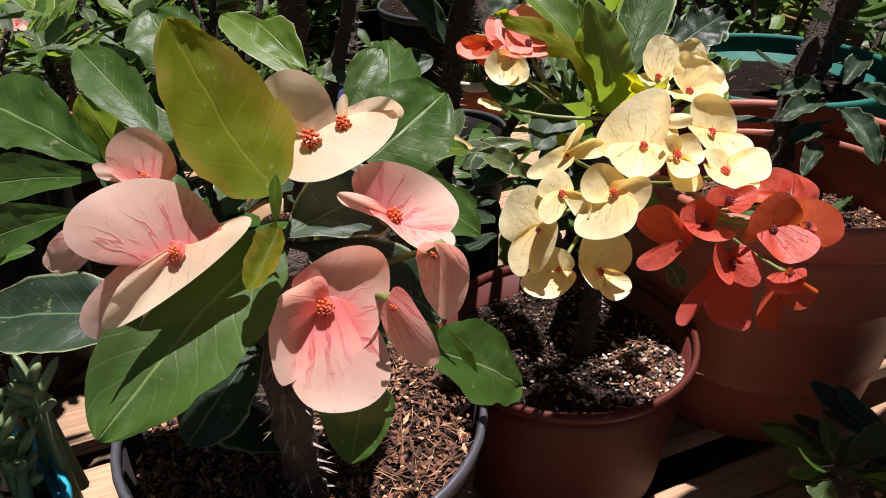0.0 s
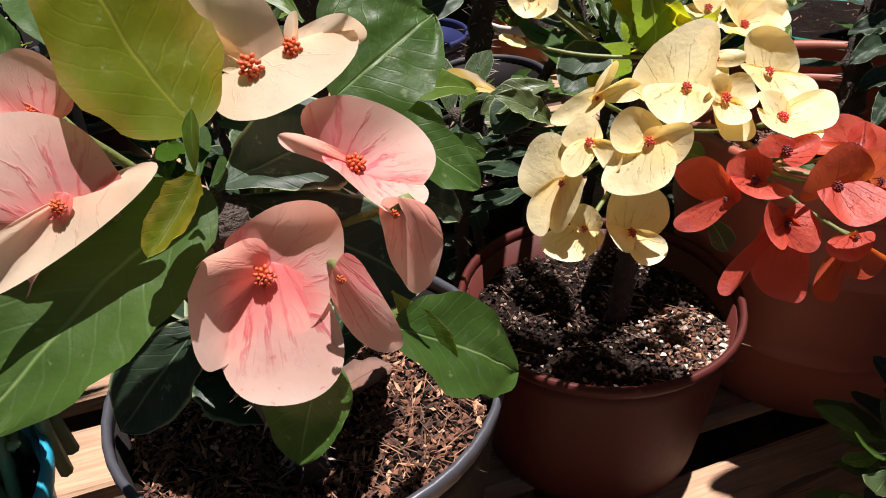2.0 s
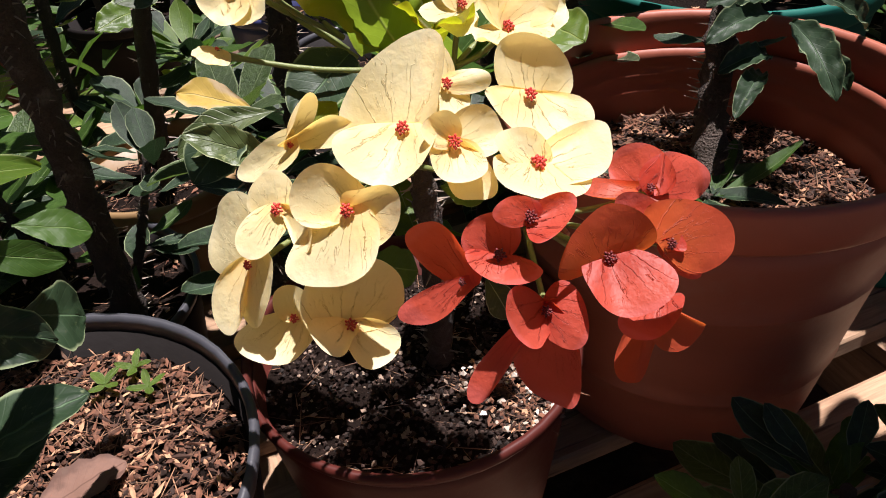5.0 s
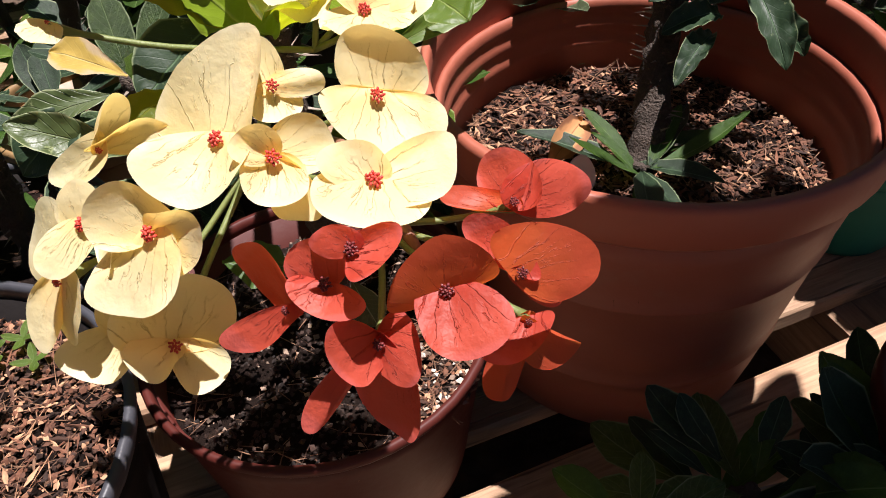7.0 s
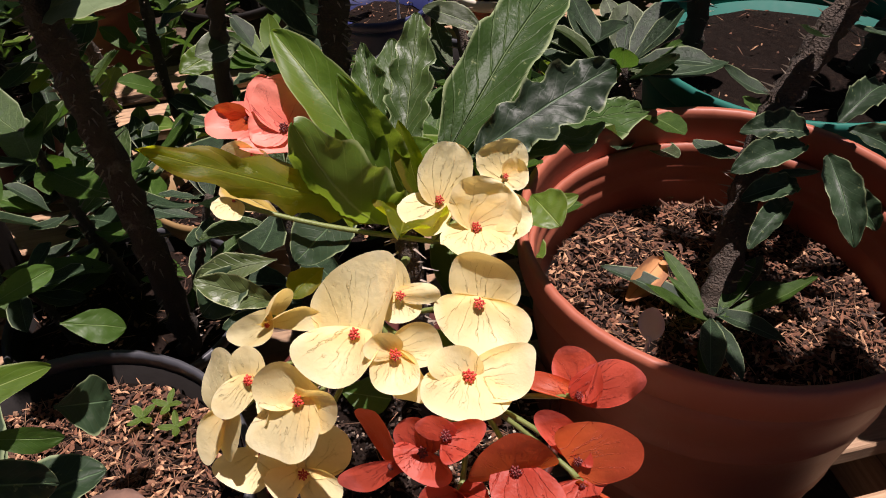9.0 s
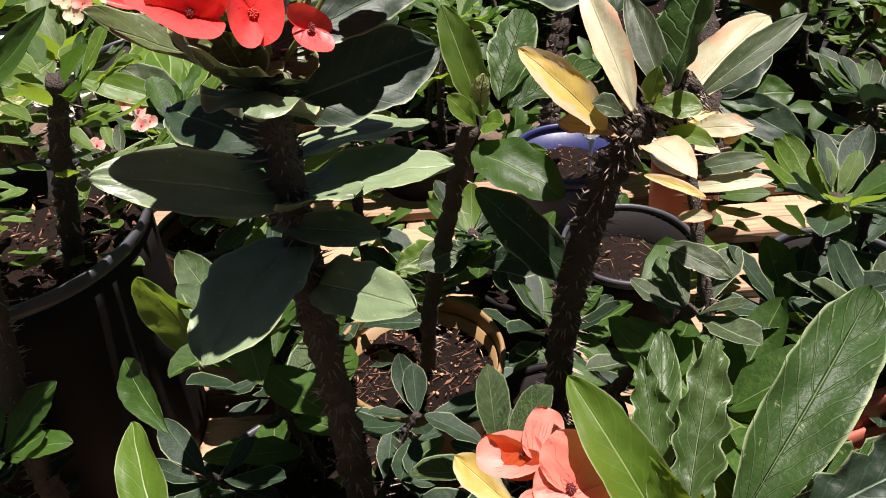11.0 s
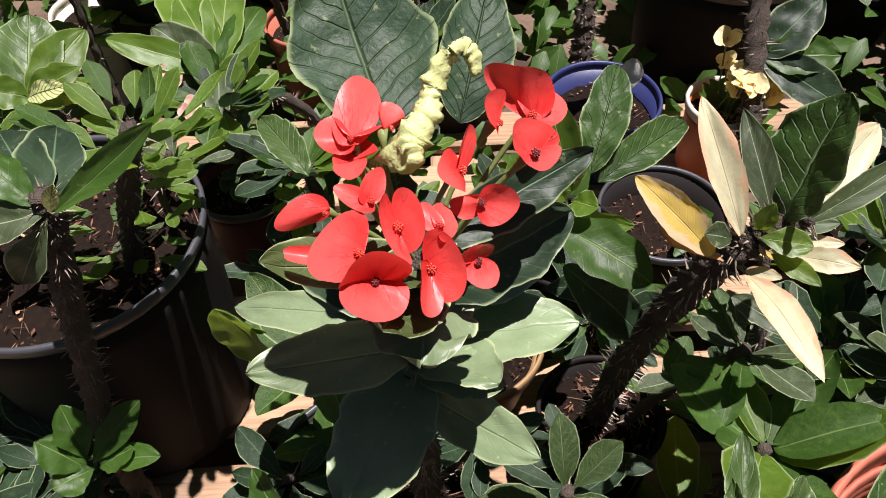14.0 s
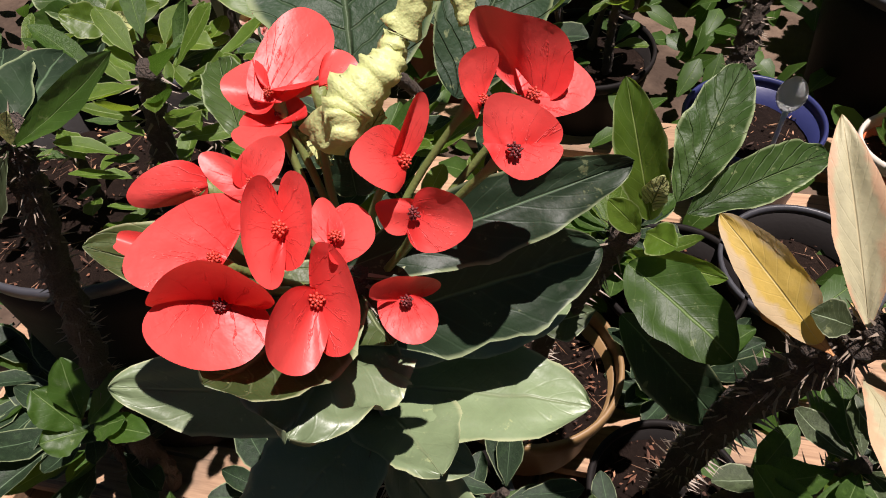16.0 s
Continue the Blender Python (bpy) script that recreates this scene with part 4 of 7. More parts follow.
bloom(yellow, (0.1240, 0.3851, 0.4323), [((0.1147, 0.3775, 0.4378), (0.1158, 0.3837, 0.4425), (0.1245, 0.3861, 0.4429), None), ((0.1313, 0.3964, 0.4403), (0.1412, 0.3940, 0.4326), (0.1371, 0.3871, 0.4254), None), ((0.1354, 0.3779, 0.4275), (0.1255, 0.3708, 0.4245), (0.1159, 0.3750, 0.4317), None), ((0.1385, 0.3776, 0.4193), (0.1296, 0.3768, 0.4139), (0.1216, 0.3792, 0.4187), None)], (0.1000, 0.4350, 0.3950), "yellow", HEART_RED, 0.85)
bloom(yellow, (0.1534, 0.4175, 0.4323), [((0.1410, 0.4222, 0.4452), (0.1544, 0.4279, 0.4524), (0.1708, 0.4244, 0.4358), None), ((0.1770, 0.4113, 0.4269), (0.1581, 0.3968, 0.4212), (0.1378, 0.4032, 0.4388), None)], (0.1000, 0.4350, 0.3950), "yellow", HEART_RED, 0.85)
bloom(yellow, (0.1535, 0.3872, 0.4204), [((0.1383, 0.3793, 0.4319), (0.1452, 0.3923, 0.4323), (0.1567, 0.3925, 0.4270), None), ((0.1718, 0.4005, 0.4290), (0.1794, 0.3922, 0.4253), (0.1722, 0.3798, 0.4174), None), ((0.1720, 0.3800, 0.4171), (0.1517, 0.3655, 0.4185), (0.1375, 0.3734, 0.4299), None)], (0.1000, 0.4350, 0.3950), "yellow", HEART_RED, 0.95)
bloom(yellow, (0.1761, 0.3620, 0.3959), [((0.1581, 0.3564, 0.3954), (0.1736, 0.3645, 0.4165), (0.1922, 0.3647, 0.4025), "amber"), ((0.1970, 0.3507, 0.3963), (0.1821, 0.3417, 0.3864), (0.1682, 0.3499, 0.3927), None)], (0.1500, 0.4050, 0.3850), "coral", HEART_DARK, 0.85)
bloom(yellow, (0.2002, 0.3724, 0.3927), [((0.1974, 0.3808, 0.4057), (0.2267, 0.3857, 0.3913), (0.2172, 0.3738, 0.3779), "amber"), ((0.2147, 0.3804, 0.3810), (0.2113, 0.3724, 0.3751), (0.2003, 0.3744, 0.3829), None), ((0.1814, 0.3811, 0.4029), (0.1920, 0.3844, 0.4067), (0.2041, 0.3780, 0.3942), None)], (0.1500, 0.4050, 0.3850), "coral", HEART_DARK, 0.7)
bloom(yellow, (0.1993, 0.4017, 0.3972), [((0.1865, 0.4186, 0.3943), (0.1968, 0.4209, 0.4070), (0.2083, 0.4073, 0.4031), None), ((0.2083, 0.4158, 0.4050), (0.2264, 0.4228, 0.3910), (0.2232, 0.4117, 0.3852), None), ((0.1875, 0.4041, 0.3918), (0.1728, 0.4082, 0.3947), (0.1859, 0.4139, 0.3950), "amber")], (0.1500, 0.4050, 0.3850), "coral", HEART_DARK, 0.6)
bloom(yellow, (0.1487, 0.3614, 0.4154), [((0.1514, 0.3640, 0.4203), (0.1642, 0.3650, 0.4198), (0.1524, 0.3494, 0.4142), None), ((0.1377, 0.3608, 0.4141), (0.1385, 0.3646, 0.4202), (0.1487, 0.3643, 0.4213), None)], (0.1500, 0.4050, 0.3850), "coral", HEART_DARK, 0.8)
bloom(yellow, (0.1381, 0.3628, 0.3987), [((0.1514, 0.3514, 0.4000), (0.1380, 0.3511, 0.3957), (0.1261, 0.3601, 0.4012), None), ((0.1254, 0.3663, 0.4010), (0.1322, 0.3704, 0.4108), (0.1441, 0.3666, 0.4099), None)], (0.1500, 0.4050, 0.3850), "coral", HEART_DARK, 0.8)
bloom(yellow, (0.1248, 0.3594, 0.3907), [((0.1052, 0.3786, 0.3893), (0.1124, 0.3745, 0.4061), (0.1250, 0.3642, 0.4011), None), ((0.1247, 0.3565, 0.3861), (0.1109, 0.3529, 0.3765), (0.1017, 0.3579, 0.3809), None)], (0.1500, 0.4050, 0.3850), "coral", HEART_DARK, 0.5)
bloom(yellow, (0.1537, 0.3536, 0.3802), [((0.1527, 0.3466, 0.3740), (0.1447, 0.3406, 0.3768), (0.1393, 0.3486, 0.3945), None), ((0.1635, 0.3597, 0.3863), (0.1668, 0.3432, 0.3750), (0.1556, 0.3472, 0.3708), None), ((0.1436, 0.3517, 0.3619), (0.1288, 0.3430, 0.3460), (0.1281, 0.3494, 0.3576), None), ((0.1649, 0.3443, 0.3564), (0.1585, 0.3410, 0.3429), (0.1431, 0.3575, 0.3501), None)], (0.1500, 0.4050, 0.3850), "coral", HEART_DARK, 0.7)
bloom(yellow, (0.2050, 0.3865, 0.3508), [((0.2129, 0.3826, 0.3522), (0.1978, 0.3691, 0.3461), (0.1856, 0.3750, 0.3532), None), ((0.2133, 0.3847, 0.3449), (0.2268, 0.3870, 0.3340), (0.2073, 0.3812, 0.3276), "amber"), ((0.2027, 0.3817, 0.3270), (0.1946, 0.3720, 0.3193), (0.1876, 0.3826, 0.3249), "amber")], (0.1500, 0.4050, 0.3850), "coral", HEART_DARK, 0.5)
flower(yellow, (0.1478, 0.4501, 0.4470), [((0.1582, 0.4620, 0.4635), 0.030, (0.12, -0.84, 0.53), None), ((0.1484, 0.4305, 0.4464), 0.030, (0.05, -0.32, 0.95), None), ((0.1716, 0.4573, 0.4522), 0.021, (0.09, -0.75, 0.65), None)], (0.1250, 0.4620, 0.4250), "yellow", HEART_RED, heart_size=0.8)
flower(yellow, (0.1297, 0.4588, 0.4539), [((0.1352, 0.4734, 0.4757), 0.022, (0.19, -0.87, 0.46), None), ((0.1169, 0.4417, 0.4534), 0.022, (0.10, -0.39, 0.92), None)], (0.1250, 0.4620, 0.4250), "yellow", HEART_RED, heart_size=0.7)
flower(yellow, (0.1574, 0.4797, 0.4542), [((0.1511, 0.4881, 0.4678), 0.023, (0.11, -0.88, 0.46), None), ((0.1677, 0.4820, 0.4565), 0.014, (0.08, -0.79, 0.61), None)], (0.1250, 0.4620, 0.4250), "yellow", HEART_RED, heart_size=0.5)
flower(yellow, (0.0243, 0.4633, 0.4394), [((0.0232, 0.4505, 0.4379), 0.015, (0.27, -0.41, 0.87), None)], (0.1250, 0.4620, 0.4250), "yellow", HEART_RED, heart_size=0.3)
flower(yellow, (0.0497, 0.4838, 0.4709), [((0.0533, 0.4733, 0.4636), 0.042, (0.14, -0.37, 0.92), None), ((0.0547, 0.5031, 0.4846), 0.032, (0.22, -0.62, 0.75), None), ((0.0339, 0.4783, 0.4714), 0.019, (0.24, -0.59, 0.77), None)], (0.0750, 0.4900, 0.4300), "salmon", HEART_DARK, heart_size=0.8)
flower(yellow, (0.0297, 0.4997, 0.4663), [((0.0032, 0.4918, 0.4624), 0.020, (0.18, -0.38, 0.91), None), ((0.0302, 0.5181, 0.4778), 0.017, (0.26, -0.63, 0.73), None)], (0.0750, 0.4900, 0.4300), "salmon", HEART_DARK, heart_size=0.5)
flower(yellow, (0.0233, 0.4985, 0.4647), [((0.0028, 0.5013, 0.4622), 0.015, (-0.03, -0.92, 0.40), "amber"), ((0.0299, 0.4931, 0.4554), 0.019, (-0.05, -0.91, 0.40), "amber")], (0.0750, 0.5000, 0.4200), "amber", HEART_DARK, heart_size=0.4)
flower(yellow, (0.0373, 0.4693, 0.4640), [((0.0238, 0.4629, 0.4535), 0.021, (-0.06, -0.91, 0.42), None), ((0.0417, 0.4611, 0.4500), 0.018, (-0.08, -0.90, 0.42), None)], (0.0800, 0.4900, 0.4200), "yellow", HEART_RED, heart_size=0.3)
leaf(yellow, (0.0985, 0.4830, 0.4428), (0.0390, 0.5158, 0.5047), 0.028, (0.16, -0.57, 0.81), "fresh", bend=0.08, cup=0.5, wave=0.03, kind="oval")
leaf(yellow, (0.0991, 0.5027, 0.4336), (0.0974, 0.5779, 0.4875), 0.024, (0.08, -0.61, 0.79), "ripple", bend=-0.05, cup=0.5, wave=0.12, kind="oval")
leaf(yellow, (0.0881, 0.5153, 0.4212), (0.0648, 0.5719, 0.4709), 0.019, (0.12, -0.59, 0.80), "ripple", cup=0.6, wave=0.12, kind="lance")
leaf(yellow, (0.0861, 0.5332, 0.4109), (0.0711, 0.6134, 0.4525), 0.020, (0.11, -0.61, 0.79), "ripple", cup=0.4, wave=0.06)
leaf(yellow, (0.1201, 0.5115, 0.4346), (0.1718, 0.6476, 0.4800), 0.040, (-0.02, -0.64, 0.77), "veined", bend=0.08, cup=0.4, wave=0.06, kind="oval")
leaf(yellow, (0.1242, 0.5128, 0.4344), (0.2306, 0.6105, 0.4118), 0.038, (-0.05, -0.44, 0.90), "veined", bend=0.08, cup=0.3, wave=0.13, kind="oval")
leaf(yellow, (0.0771, 0.4861, 0.4240), (0.0528, 0.4568, 0.4070), 0.031, (0.15, -0.46, 0.87), "dark", bend=0.05, cup=0.3, kind="oval")
leaf(yellow, (0.1682, 0.5028, 0.4257), (0.1844, 0.4808, 0.4252), 0.025, (-0.08, -0.51, 0.86), "fresh", cup=0.3)
leaf(yellow, (0.1053, 0.4977, 0.4409), (0.1185, 0.5020, 0.4561), 0.016, (0.05, -0.55, 0.83), "fresh", cup=0.5)
leaf(yellow, (0.0473, 0.4487, 0.4159), (0.0048, 0.4356, 0.4033), 0.019, (0.23, -0.40, 0.89), "cup", bend=0.1, cup=0.4)
leaf(yellow, (0.0759, 0.4385, 0.4235), (0.0657, 0.4191, 0.4213), 0.015, (0.15, -0.40, 0.90), "olive")
leaf(yellow, (0.0166, 0.5209, 0.3808), (-0.0323, 0.5452, 0.3819), 0.020, (0.20, -0.57, 0.80), "yellow", cup=0.3)
leaf(yellow, (0.0480, 0.4400, 0.3930), (0.0130, 0.4270, 0.4180), 0.016, (-0.1, -0.6, 0.8), "cup", bend=0.1, cup=0.5, wave=0.05)
leaf(yellow, (0.0783, 0.4227, 0.3492), (0.1033, 0.4286, 0.3393), 0.021, (0.09, -0.64, 0.77), "green")
leaf(yellow, (0.1162, 0.4446, 0.3755), (0.1366, 0.4413, 0.3702), 0.015, (-0.00, -0.70, 0.72), "fresh")
leaf(yellow, (0.1345, 0.4115, 0.3483), (0.1448, 0.3998, 0.3328), 0.015, (-0.03, -0.61, 0.79), "grey")
leaf(yellow, (0.1455, 0.4931, 0.4038), (0.1922, 0.5176, 0.4166), 0.012, (-0.10, -0.79, 0.61), "fresh", cup=0.4)
leaf(yellow, (0.0366, 0.4466, 0.4155), (0.0128, 0.4237, 0.3969), 0.025, (-0.04, -0.63, 0.77), "dark")
leaf(yellow, (0.0980, 0.4800, 0.4230), (0.0230, 0.4100, 0.5070), 0.019, (-0.05, -0.70, 0.70), "olive", bend=0.16, cup=-0.2, wave=0.16, kind="oval", label="sunlit yellow-green leaf with pale veins and wavy edge")
leaf(yellow, (0.1050, 0.4760, 0.4240), (0.0780, 0.4340, 0.5060), 0.036, (0.10, -0.95, 0.15), "fresh", bend=0.16, cup=-0.45, wave=0.08, kind="oval", label="green leaf with curled-back edges")
leaf(yellow, (0.1080, 0.4780, 0.4240), (0.1180, 0.4290, 0.4560), 0.040, (0.20, -0.60, 0.75), "olive", bend=0.12, cup=0.5, wave=0.06, kind="oval")
leaf(yellow, (0.1141, 0.4890, 0.4240), (0.1018, 0.5015, 0.4673), 0.014, (0.20, -0.71, 0.68), "olive", cup=0.6, kind="lance")
leaf(yellow, (0.1036, 0.4993, 0.4217), (0.0795, 0.4871, 0.4989), 0.021, (0.24, -0.72, 0.65), "fresh", cup=0.45, wave=0.05, kind="oval")
leaf(yellow, (0.1376, 0.5110, 0.4436), (0.2065, 0.5710, 0.4648), 0.033, (-0.26, -0.83, 0.49), "dark", cup=0.3, wave=0.1, kind="oval")


# ---- the tall red-flowered plant ----
red = thing("red_flowering_plant", "tall thorny plant with bright red flowers over dark leaves", "plant")
thorny_stem(red, [(-0.135, 0.585, 0.16), (-0.128, 0.575, 0.32), (-0.118, 0.557, 0.45), (-0.111, 0.548, 0.54), (-0.105, 0.545, 0.63)], 0.0115, 0.008, 320, 0.0085, 21, n=30)
bloom(red, (-0.1042, 0.5042, 0.6599), [((-0.1105, 0.4917, 0.6703), (-0.1011, 0.5051, 0.6771), (-0.0914, 0.5099, 0.6630), None), ((-0.0910, 0.5054, 0.6549), (-0.0957, 0.4893, 0.6571), (-0.1084, 0.4881, 0.6675), None)], (-0.1030, 0.5480, 0.6150), "red", HEART_DARK, 0.6)
bloom(red, (-0.0885, 0.5203, 0.6548), [((-0.0879, 0.5272, 0.6694), (-0.0739, 0.5213, 0.6579), (-0.0789, 0.5127, 0.6475), None), ((-0.0804, 0.5122, 0.6503), (-0.0822, 0.5021, 0.6504), (-0.0854, 0.5034, 0.6682), None)], (-0.1030, 0.5480, 0.6150), "red", HEART_RED, 0.7)
bloom(red, (-0.1039, 0.5268, 0.6657), [((-0.0924, 0.5111, 0.6665), (-0.1065, 0.5182, 0.6734), (-0.1084, 0.5289, 0.6795), None), ((-0.1058, 0.5367, 0.6764), (-0.0933, 0.5293, 0.6716), (-0.0960, 0.5214, 0.6607), None)], (-0.1030, 0.5480, 0.6150), "red", HEART_RED, 0.7)
bloom(red, (-0.1141, 0.5125, 0.6619), [((-0.1183, 0.4972, 0.6625), (-0.1276, 0.5012, 0.6700), (-0.1208, 0.5254, 0.6704), None), ((-0.1312, 0.5020, 0.6612), (-0.1394, 0.5027, 0.6620), (-0.1357, 0.5076, 0.6632), None)], (-0.1030, 0.5480, 0.6150), "red", HEART_RED, 0.6)
bloom(red, (-0.1351, 0.5266, 0.6628), [((-0.1438, 0.5219, 0.6566), (-0.1505, 0.5139, 0.6618), (-0.1457, 0.5277, 0.6674), None)], (-0.1030, 0.5480, 0.6150), "red", HEART_RED, 0.4)
bloom(red, (-0.1167, 0.5316, 0.6710), [((-0.1208, 0.5322, 0.6760), (-0.1183, 0.5436, 0.6773), (-0.1140, 0.5400, 0.6712), None), ((-0.1188, 0.5259, 0.6698), (-0.1298, 0.5274, 0.6758), (-0.1239, 0.5318, 0.6766), None)], (-0.1030, 0.5480, 0.6150), "red", HEART_RED, 0.5)
bloom(red, (-0.0884, 0.5306, 0.6682), [((-0.0938, 0.5407, 0.6677), (-0.0860, 0.5426, 0.6615), (-0.0837, 0.5290, 0.6640), None), ((-0.0946, 0.5286, 0.6682), (-0.0986, 0.5369, 0.6705), (-0.0903, 0.5352, 0.6695), None)], (-0.1030, 0.5480, 0.6150), "red", HEART_RED, 0.55)
bloom(red, (-0.0758, 0.5382, 0.6439), [((-0.0798, 0.5303, 0.6528), (-0.0758, 0.5387, 0.6532), (-0.0719, 0.5488, 0.6414), None), ((-0.0668, 0.5403, 0.6382), (-0.0699, 0.5304, 0.6372), (-0.0795, 0.5318, 0.6431), None)], (-0.1030, 0.5480, 0.6150), "red", HEART_DARK, 0.6)
bloom(red, (-0.0907, 0.5608, 0.6686), [((-0.0854, 0.5480, 0.6704), (-0.0947, 0.5474, 0.6802), (-0.0962, 0.5645, 0.6752), None), ((-0.0909, 0.5607, 0.6765), (-0.0907, 0.5705, 0.6843), (-0.0867, 0.5671, 0.6765), None)], (-0.1030, 0.5480, 0.6150), "red", HEART_RED, 0.7)
bloom(red, (-0.0774, 0.5487, 0.6670), [((-0.0720, 0.5521, 0.6746), (-0.0639, 0.5541, 0.6653), (-0.0715, 0.5438, 0.6602), None), ((-0.0832, 0.5465, 0.6569), (-0.0904, 0.5476, 0.6610), (-0.0873, 0.5525, 0.6629), None)], (-0.1030, 0.5480, 0.6150), "red", HEART_DARK, 0.6)
bloom(red, (-0.0719, 0.5956, 0.6745), [((-0.0801, 0.6062, 0.6810), (-0.0609, 0.6109, 0.6719), (-0.0653, 0.5944, 0.6704), None), ((-0.0939, 0.5987, 0.6876), (-0.0803, 0.5984, 0.6942), (-0.0680, 0.6059, 0.6862), None)], (-0.1030, 0.5480, 0.6150), "red", HEART_RED, 0.7)
bloom(red, (-0.0841, 0.5884, 0.6728), [((-0.0828, 0.5831, 0.6736), (-0.0903, 0.5866, 0.6828), (-0.0847, 0.5972, 0.6826), None)], (-0.1030, 0.5480, 0.6150), "red", HEART_RED, 0.5)
bloom(red, (-0.0644, 0.5730, 0.6751), [((-0.0729, 0.5735, 0.6788), (-0.0715, 0.5799, 0.6857), (-0.0587, 0.5876, 0.6736), None), ((-0.0567, 0.5849, 0.6710), (-0.0590, 0.5701, 0.6695), (-0.0698, 0.5694, 0.6766), None)], (-0.1030, 0.5480, 0.6150), "red", HEART_DARK, 0.7)
bloom(red, (-0.1395, 0.5615, 0.6707), [((-0.1508, 0.5721, 0.6770), (-0.1480, 0.5903, 0.6785), (-0.1360, 0.5855, 0.6713), None), ((-0.1435, 0.5558, 0.6661), (-0.1533, 0.5560, 0.6725), (-0.1532, 0.5710, 0.6706), None), ((-0.1313, 0.5776, 0.6691), (-0.1466, 0.5724, 0.6582), (-0.1510, 0.5728, 0.6738), None)], (-0.1030, 0.5480, 0.6150), "red", HEART_RED, 0.5)
bloom(red, (-0.1263, 0.5718, 0.6715), [((-0.1361, 0.5863, 0.6715), (-0.1240, 0.5842, 0.6687), (-0.1322, 0.5798, 0.6616), None)], (-0.1030, 0.5480, 0.6150), "red", HEART_RED, 0.4)
bloom(red, (-0.1387, 0.5618, 0.6619), [((-0.1428, 0.5511, 0.6654), (-0.1456, 0.5695, 0.6628), (-0.1297, 0.5650, 0.6652), None), ((-0.1303, 0.5541, 0.6638), (-0.1337, 0.5437, 0.6659), (-0.1419, 0.5490, 0.6656), None)], (-0.1030, 0.5480, 0.6150), "red", HEART_DARK, 0.4)
leaf(red, (-0.1104, 0.5477, 0.5491), (-0.1639, 0.4840, 0.5922), 0.033, (0.74, -0.18, 0.65), "broad", bend=0.06, cup=0.12, wave=0.02, kind="oval", label="dark blue-green leaf with a pale sunlit rim")
leaf(red, (-0.1088, 0.5469, 0.5730), (-0.2051, 0.5295, 0.5626), 0.023, (-0.03, -0.40, 0.92), "broad", bend=0.05, cup=0.12, wave=0.02, kind="oval")
leaf(red, (-0.1102, 0.5476, 0.5514), (-0.0348, 0.5805, 0.5617), 0.046, (-0.12, -0.03, 0.99), "broad", bend=0.05, cup=0.15, wave=0.03, kind="oval", label="blue-green leaf with a sunlit pale pinkish tip")
leaf(red, (-0.1109, 0.5480, 0.5411), (-0.0605, 0.5263, 0.5745), 0.039, (-0.41, 0.35, 0.84), "broad", bend=0.05, cup=0.12, wave=0.03, kind="oval", label="blue-green leaf, half in shade")
leaf(red, (-0.1148, 0.5529, 0.4910), (-0.0359, 0.5248, 0.5169), 0.033, (-0.42, -0.44, 0.80), "broad", bend=0.05, cup=0.12, wave=0.03, kind="oval", label="leaf with a yellowing sunlit tip")
leaf(red, (-0.1123, 0.5497, 0.5229), (-0.1204, 0.4688, 0.5058), 0.054, (-0.01, -0.21, 0.98), "broad", bend=0.10, cup=0.08, kind="oval", label="large drooping dark blue-green leaf")
leaf(red, (-0.1070, 0.5460, 0.6004), (-0.0515, 0.6099, 0.6095), 0.041, (0.60, -0.60, 0.52), "dark", bend=0.04, cup=0.25, wave=0.02, kind="oval", label="broad dark leaf with silvery sunlit specks")
leaf(red, (-0.1050, 0.5450, 0.6300), (-0.0463, 0.6111, 0.6502), 0.024, (0.41, -0.58, 0.70), "dark", bend=-0.05, cup=0.3, wave=0.05, kind="oval")
leaf(red, (-0.1073, 0.5461, 0.5958), (-0.0837, 0.4956, 0.6262), 0.052, (0.02, 0.52, 0.85), "broad", bend=0.14, cup=-0.1, wave=0.05, kind="oval")
leaf(red, (-0.1086, 0.5468, 0.5765), (-0.1865, 0.5623, 0.5832), 0.037, (0.00, -0.40, 0.92), "dark", bend=0.04, cup=0.15, wave=0.02, kind="oval")
leaf(red, (-0.1088, 0.5469, 0.5730), (-0.0627, 0.6154, 0.5648), 0.037, (-0.03, 0.14, 0.99), "broad", bend=0.04, cup=0.15, wave=0.02, kind="oval")
leaf(red, (-0.1052, 0.5451, 0.6266), (-0.1485, 0.4971, 0.6598), 0.026, (0.53, 0.10, 0.84), "cup", bend=-0.10, cup=0.4, wave=0.04, kind="oval", label="cupped olive-green leaf holding the flowers")
leaf(red, (-0.1052, 0.5451, 0.6266), (-0.0943, 0.4871, 0.6548), 0.042, (0.27, 0.46, 0.84), "cup", bend=-0.12, cup=0.35, wave=0.04, kind="oval", label="cupped olive-green leaf holding the flowers")
leaf(red, (-0.1052, 0.5451, 0.6266), (-0.0807, 0.5354, 0.6209), 0.032, (0.18, -0.12, 0.98), "cup", bend=-0.12, cup=0.35, wave=0.04, kind="oval", label="cupped olive-green leaf holding the flowers")
finish("leaf", crumpled([(-0.1110, 0.5575, 0.6660), (-0.1162, 0.5653, 0.6691), (-0.1141, 0.5809, 0.6731), (-0.1150, 0.5922, 0.6799), (-0.1091, 0.6023, 0.6930), (-0.1038, 0.6071, 0.6918), (-0.0991, 0.6038, 0.6822)], [0.0045, 0.0105, 0.0085, 0.0052, 0.0040, 0.0036, 0.0025]), LEAF["young"], red, "crumpled pale young leaf")
leaf(red, (-0.1337, 0.5741, 0.6409), (-0.1372, 0.5660, 0.6544), 0.013, (0.42, -0.48, 0.77), "young", bend=0.15, cup=0.8, wave=0.14, kind="oval")
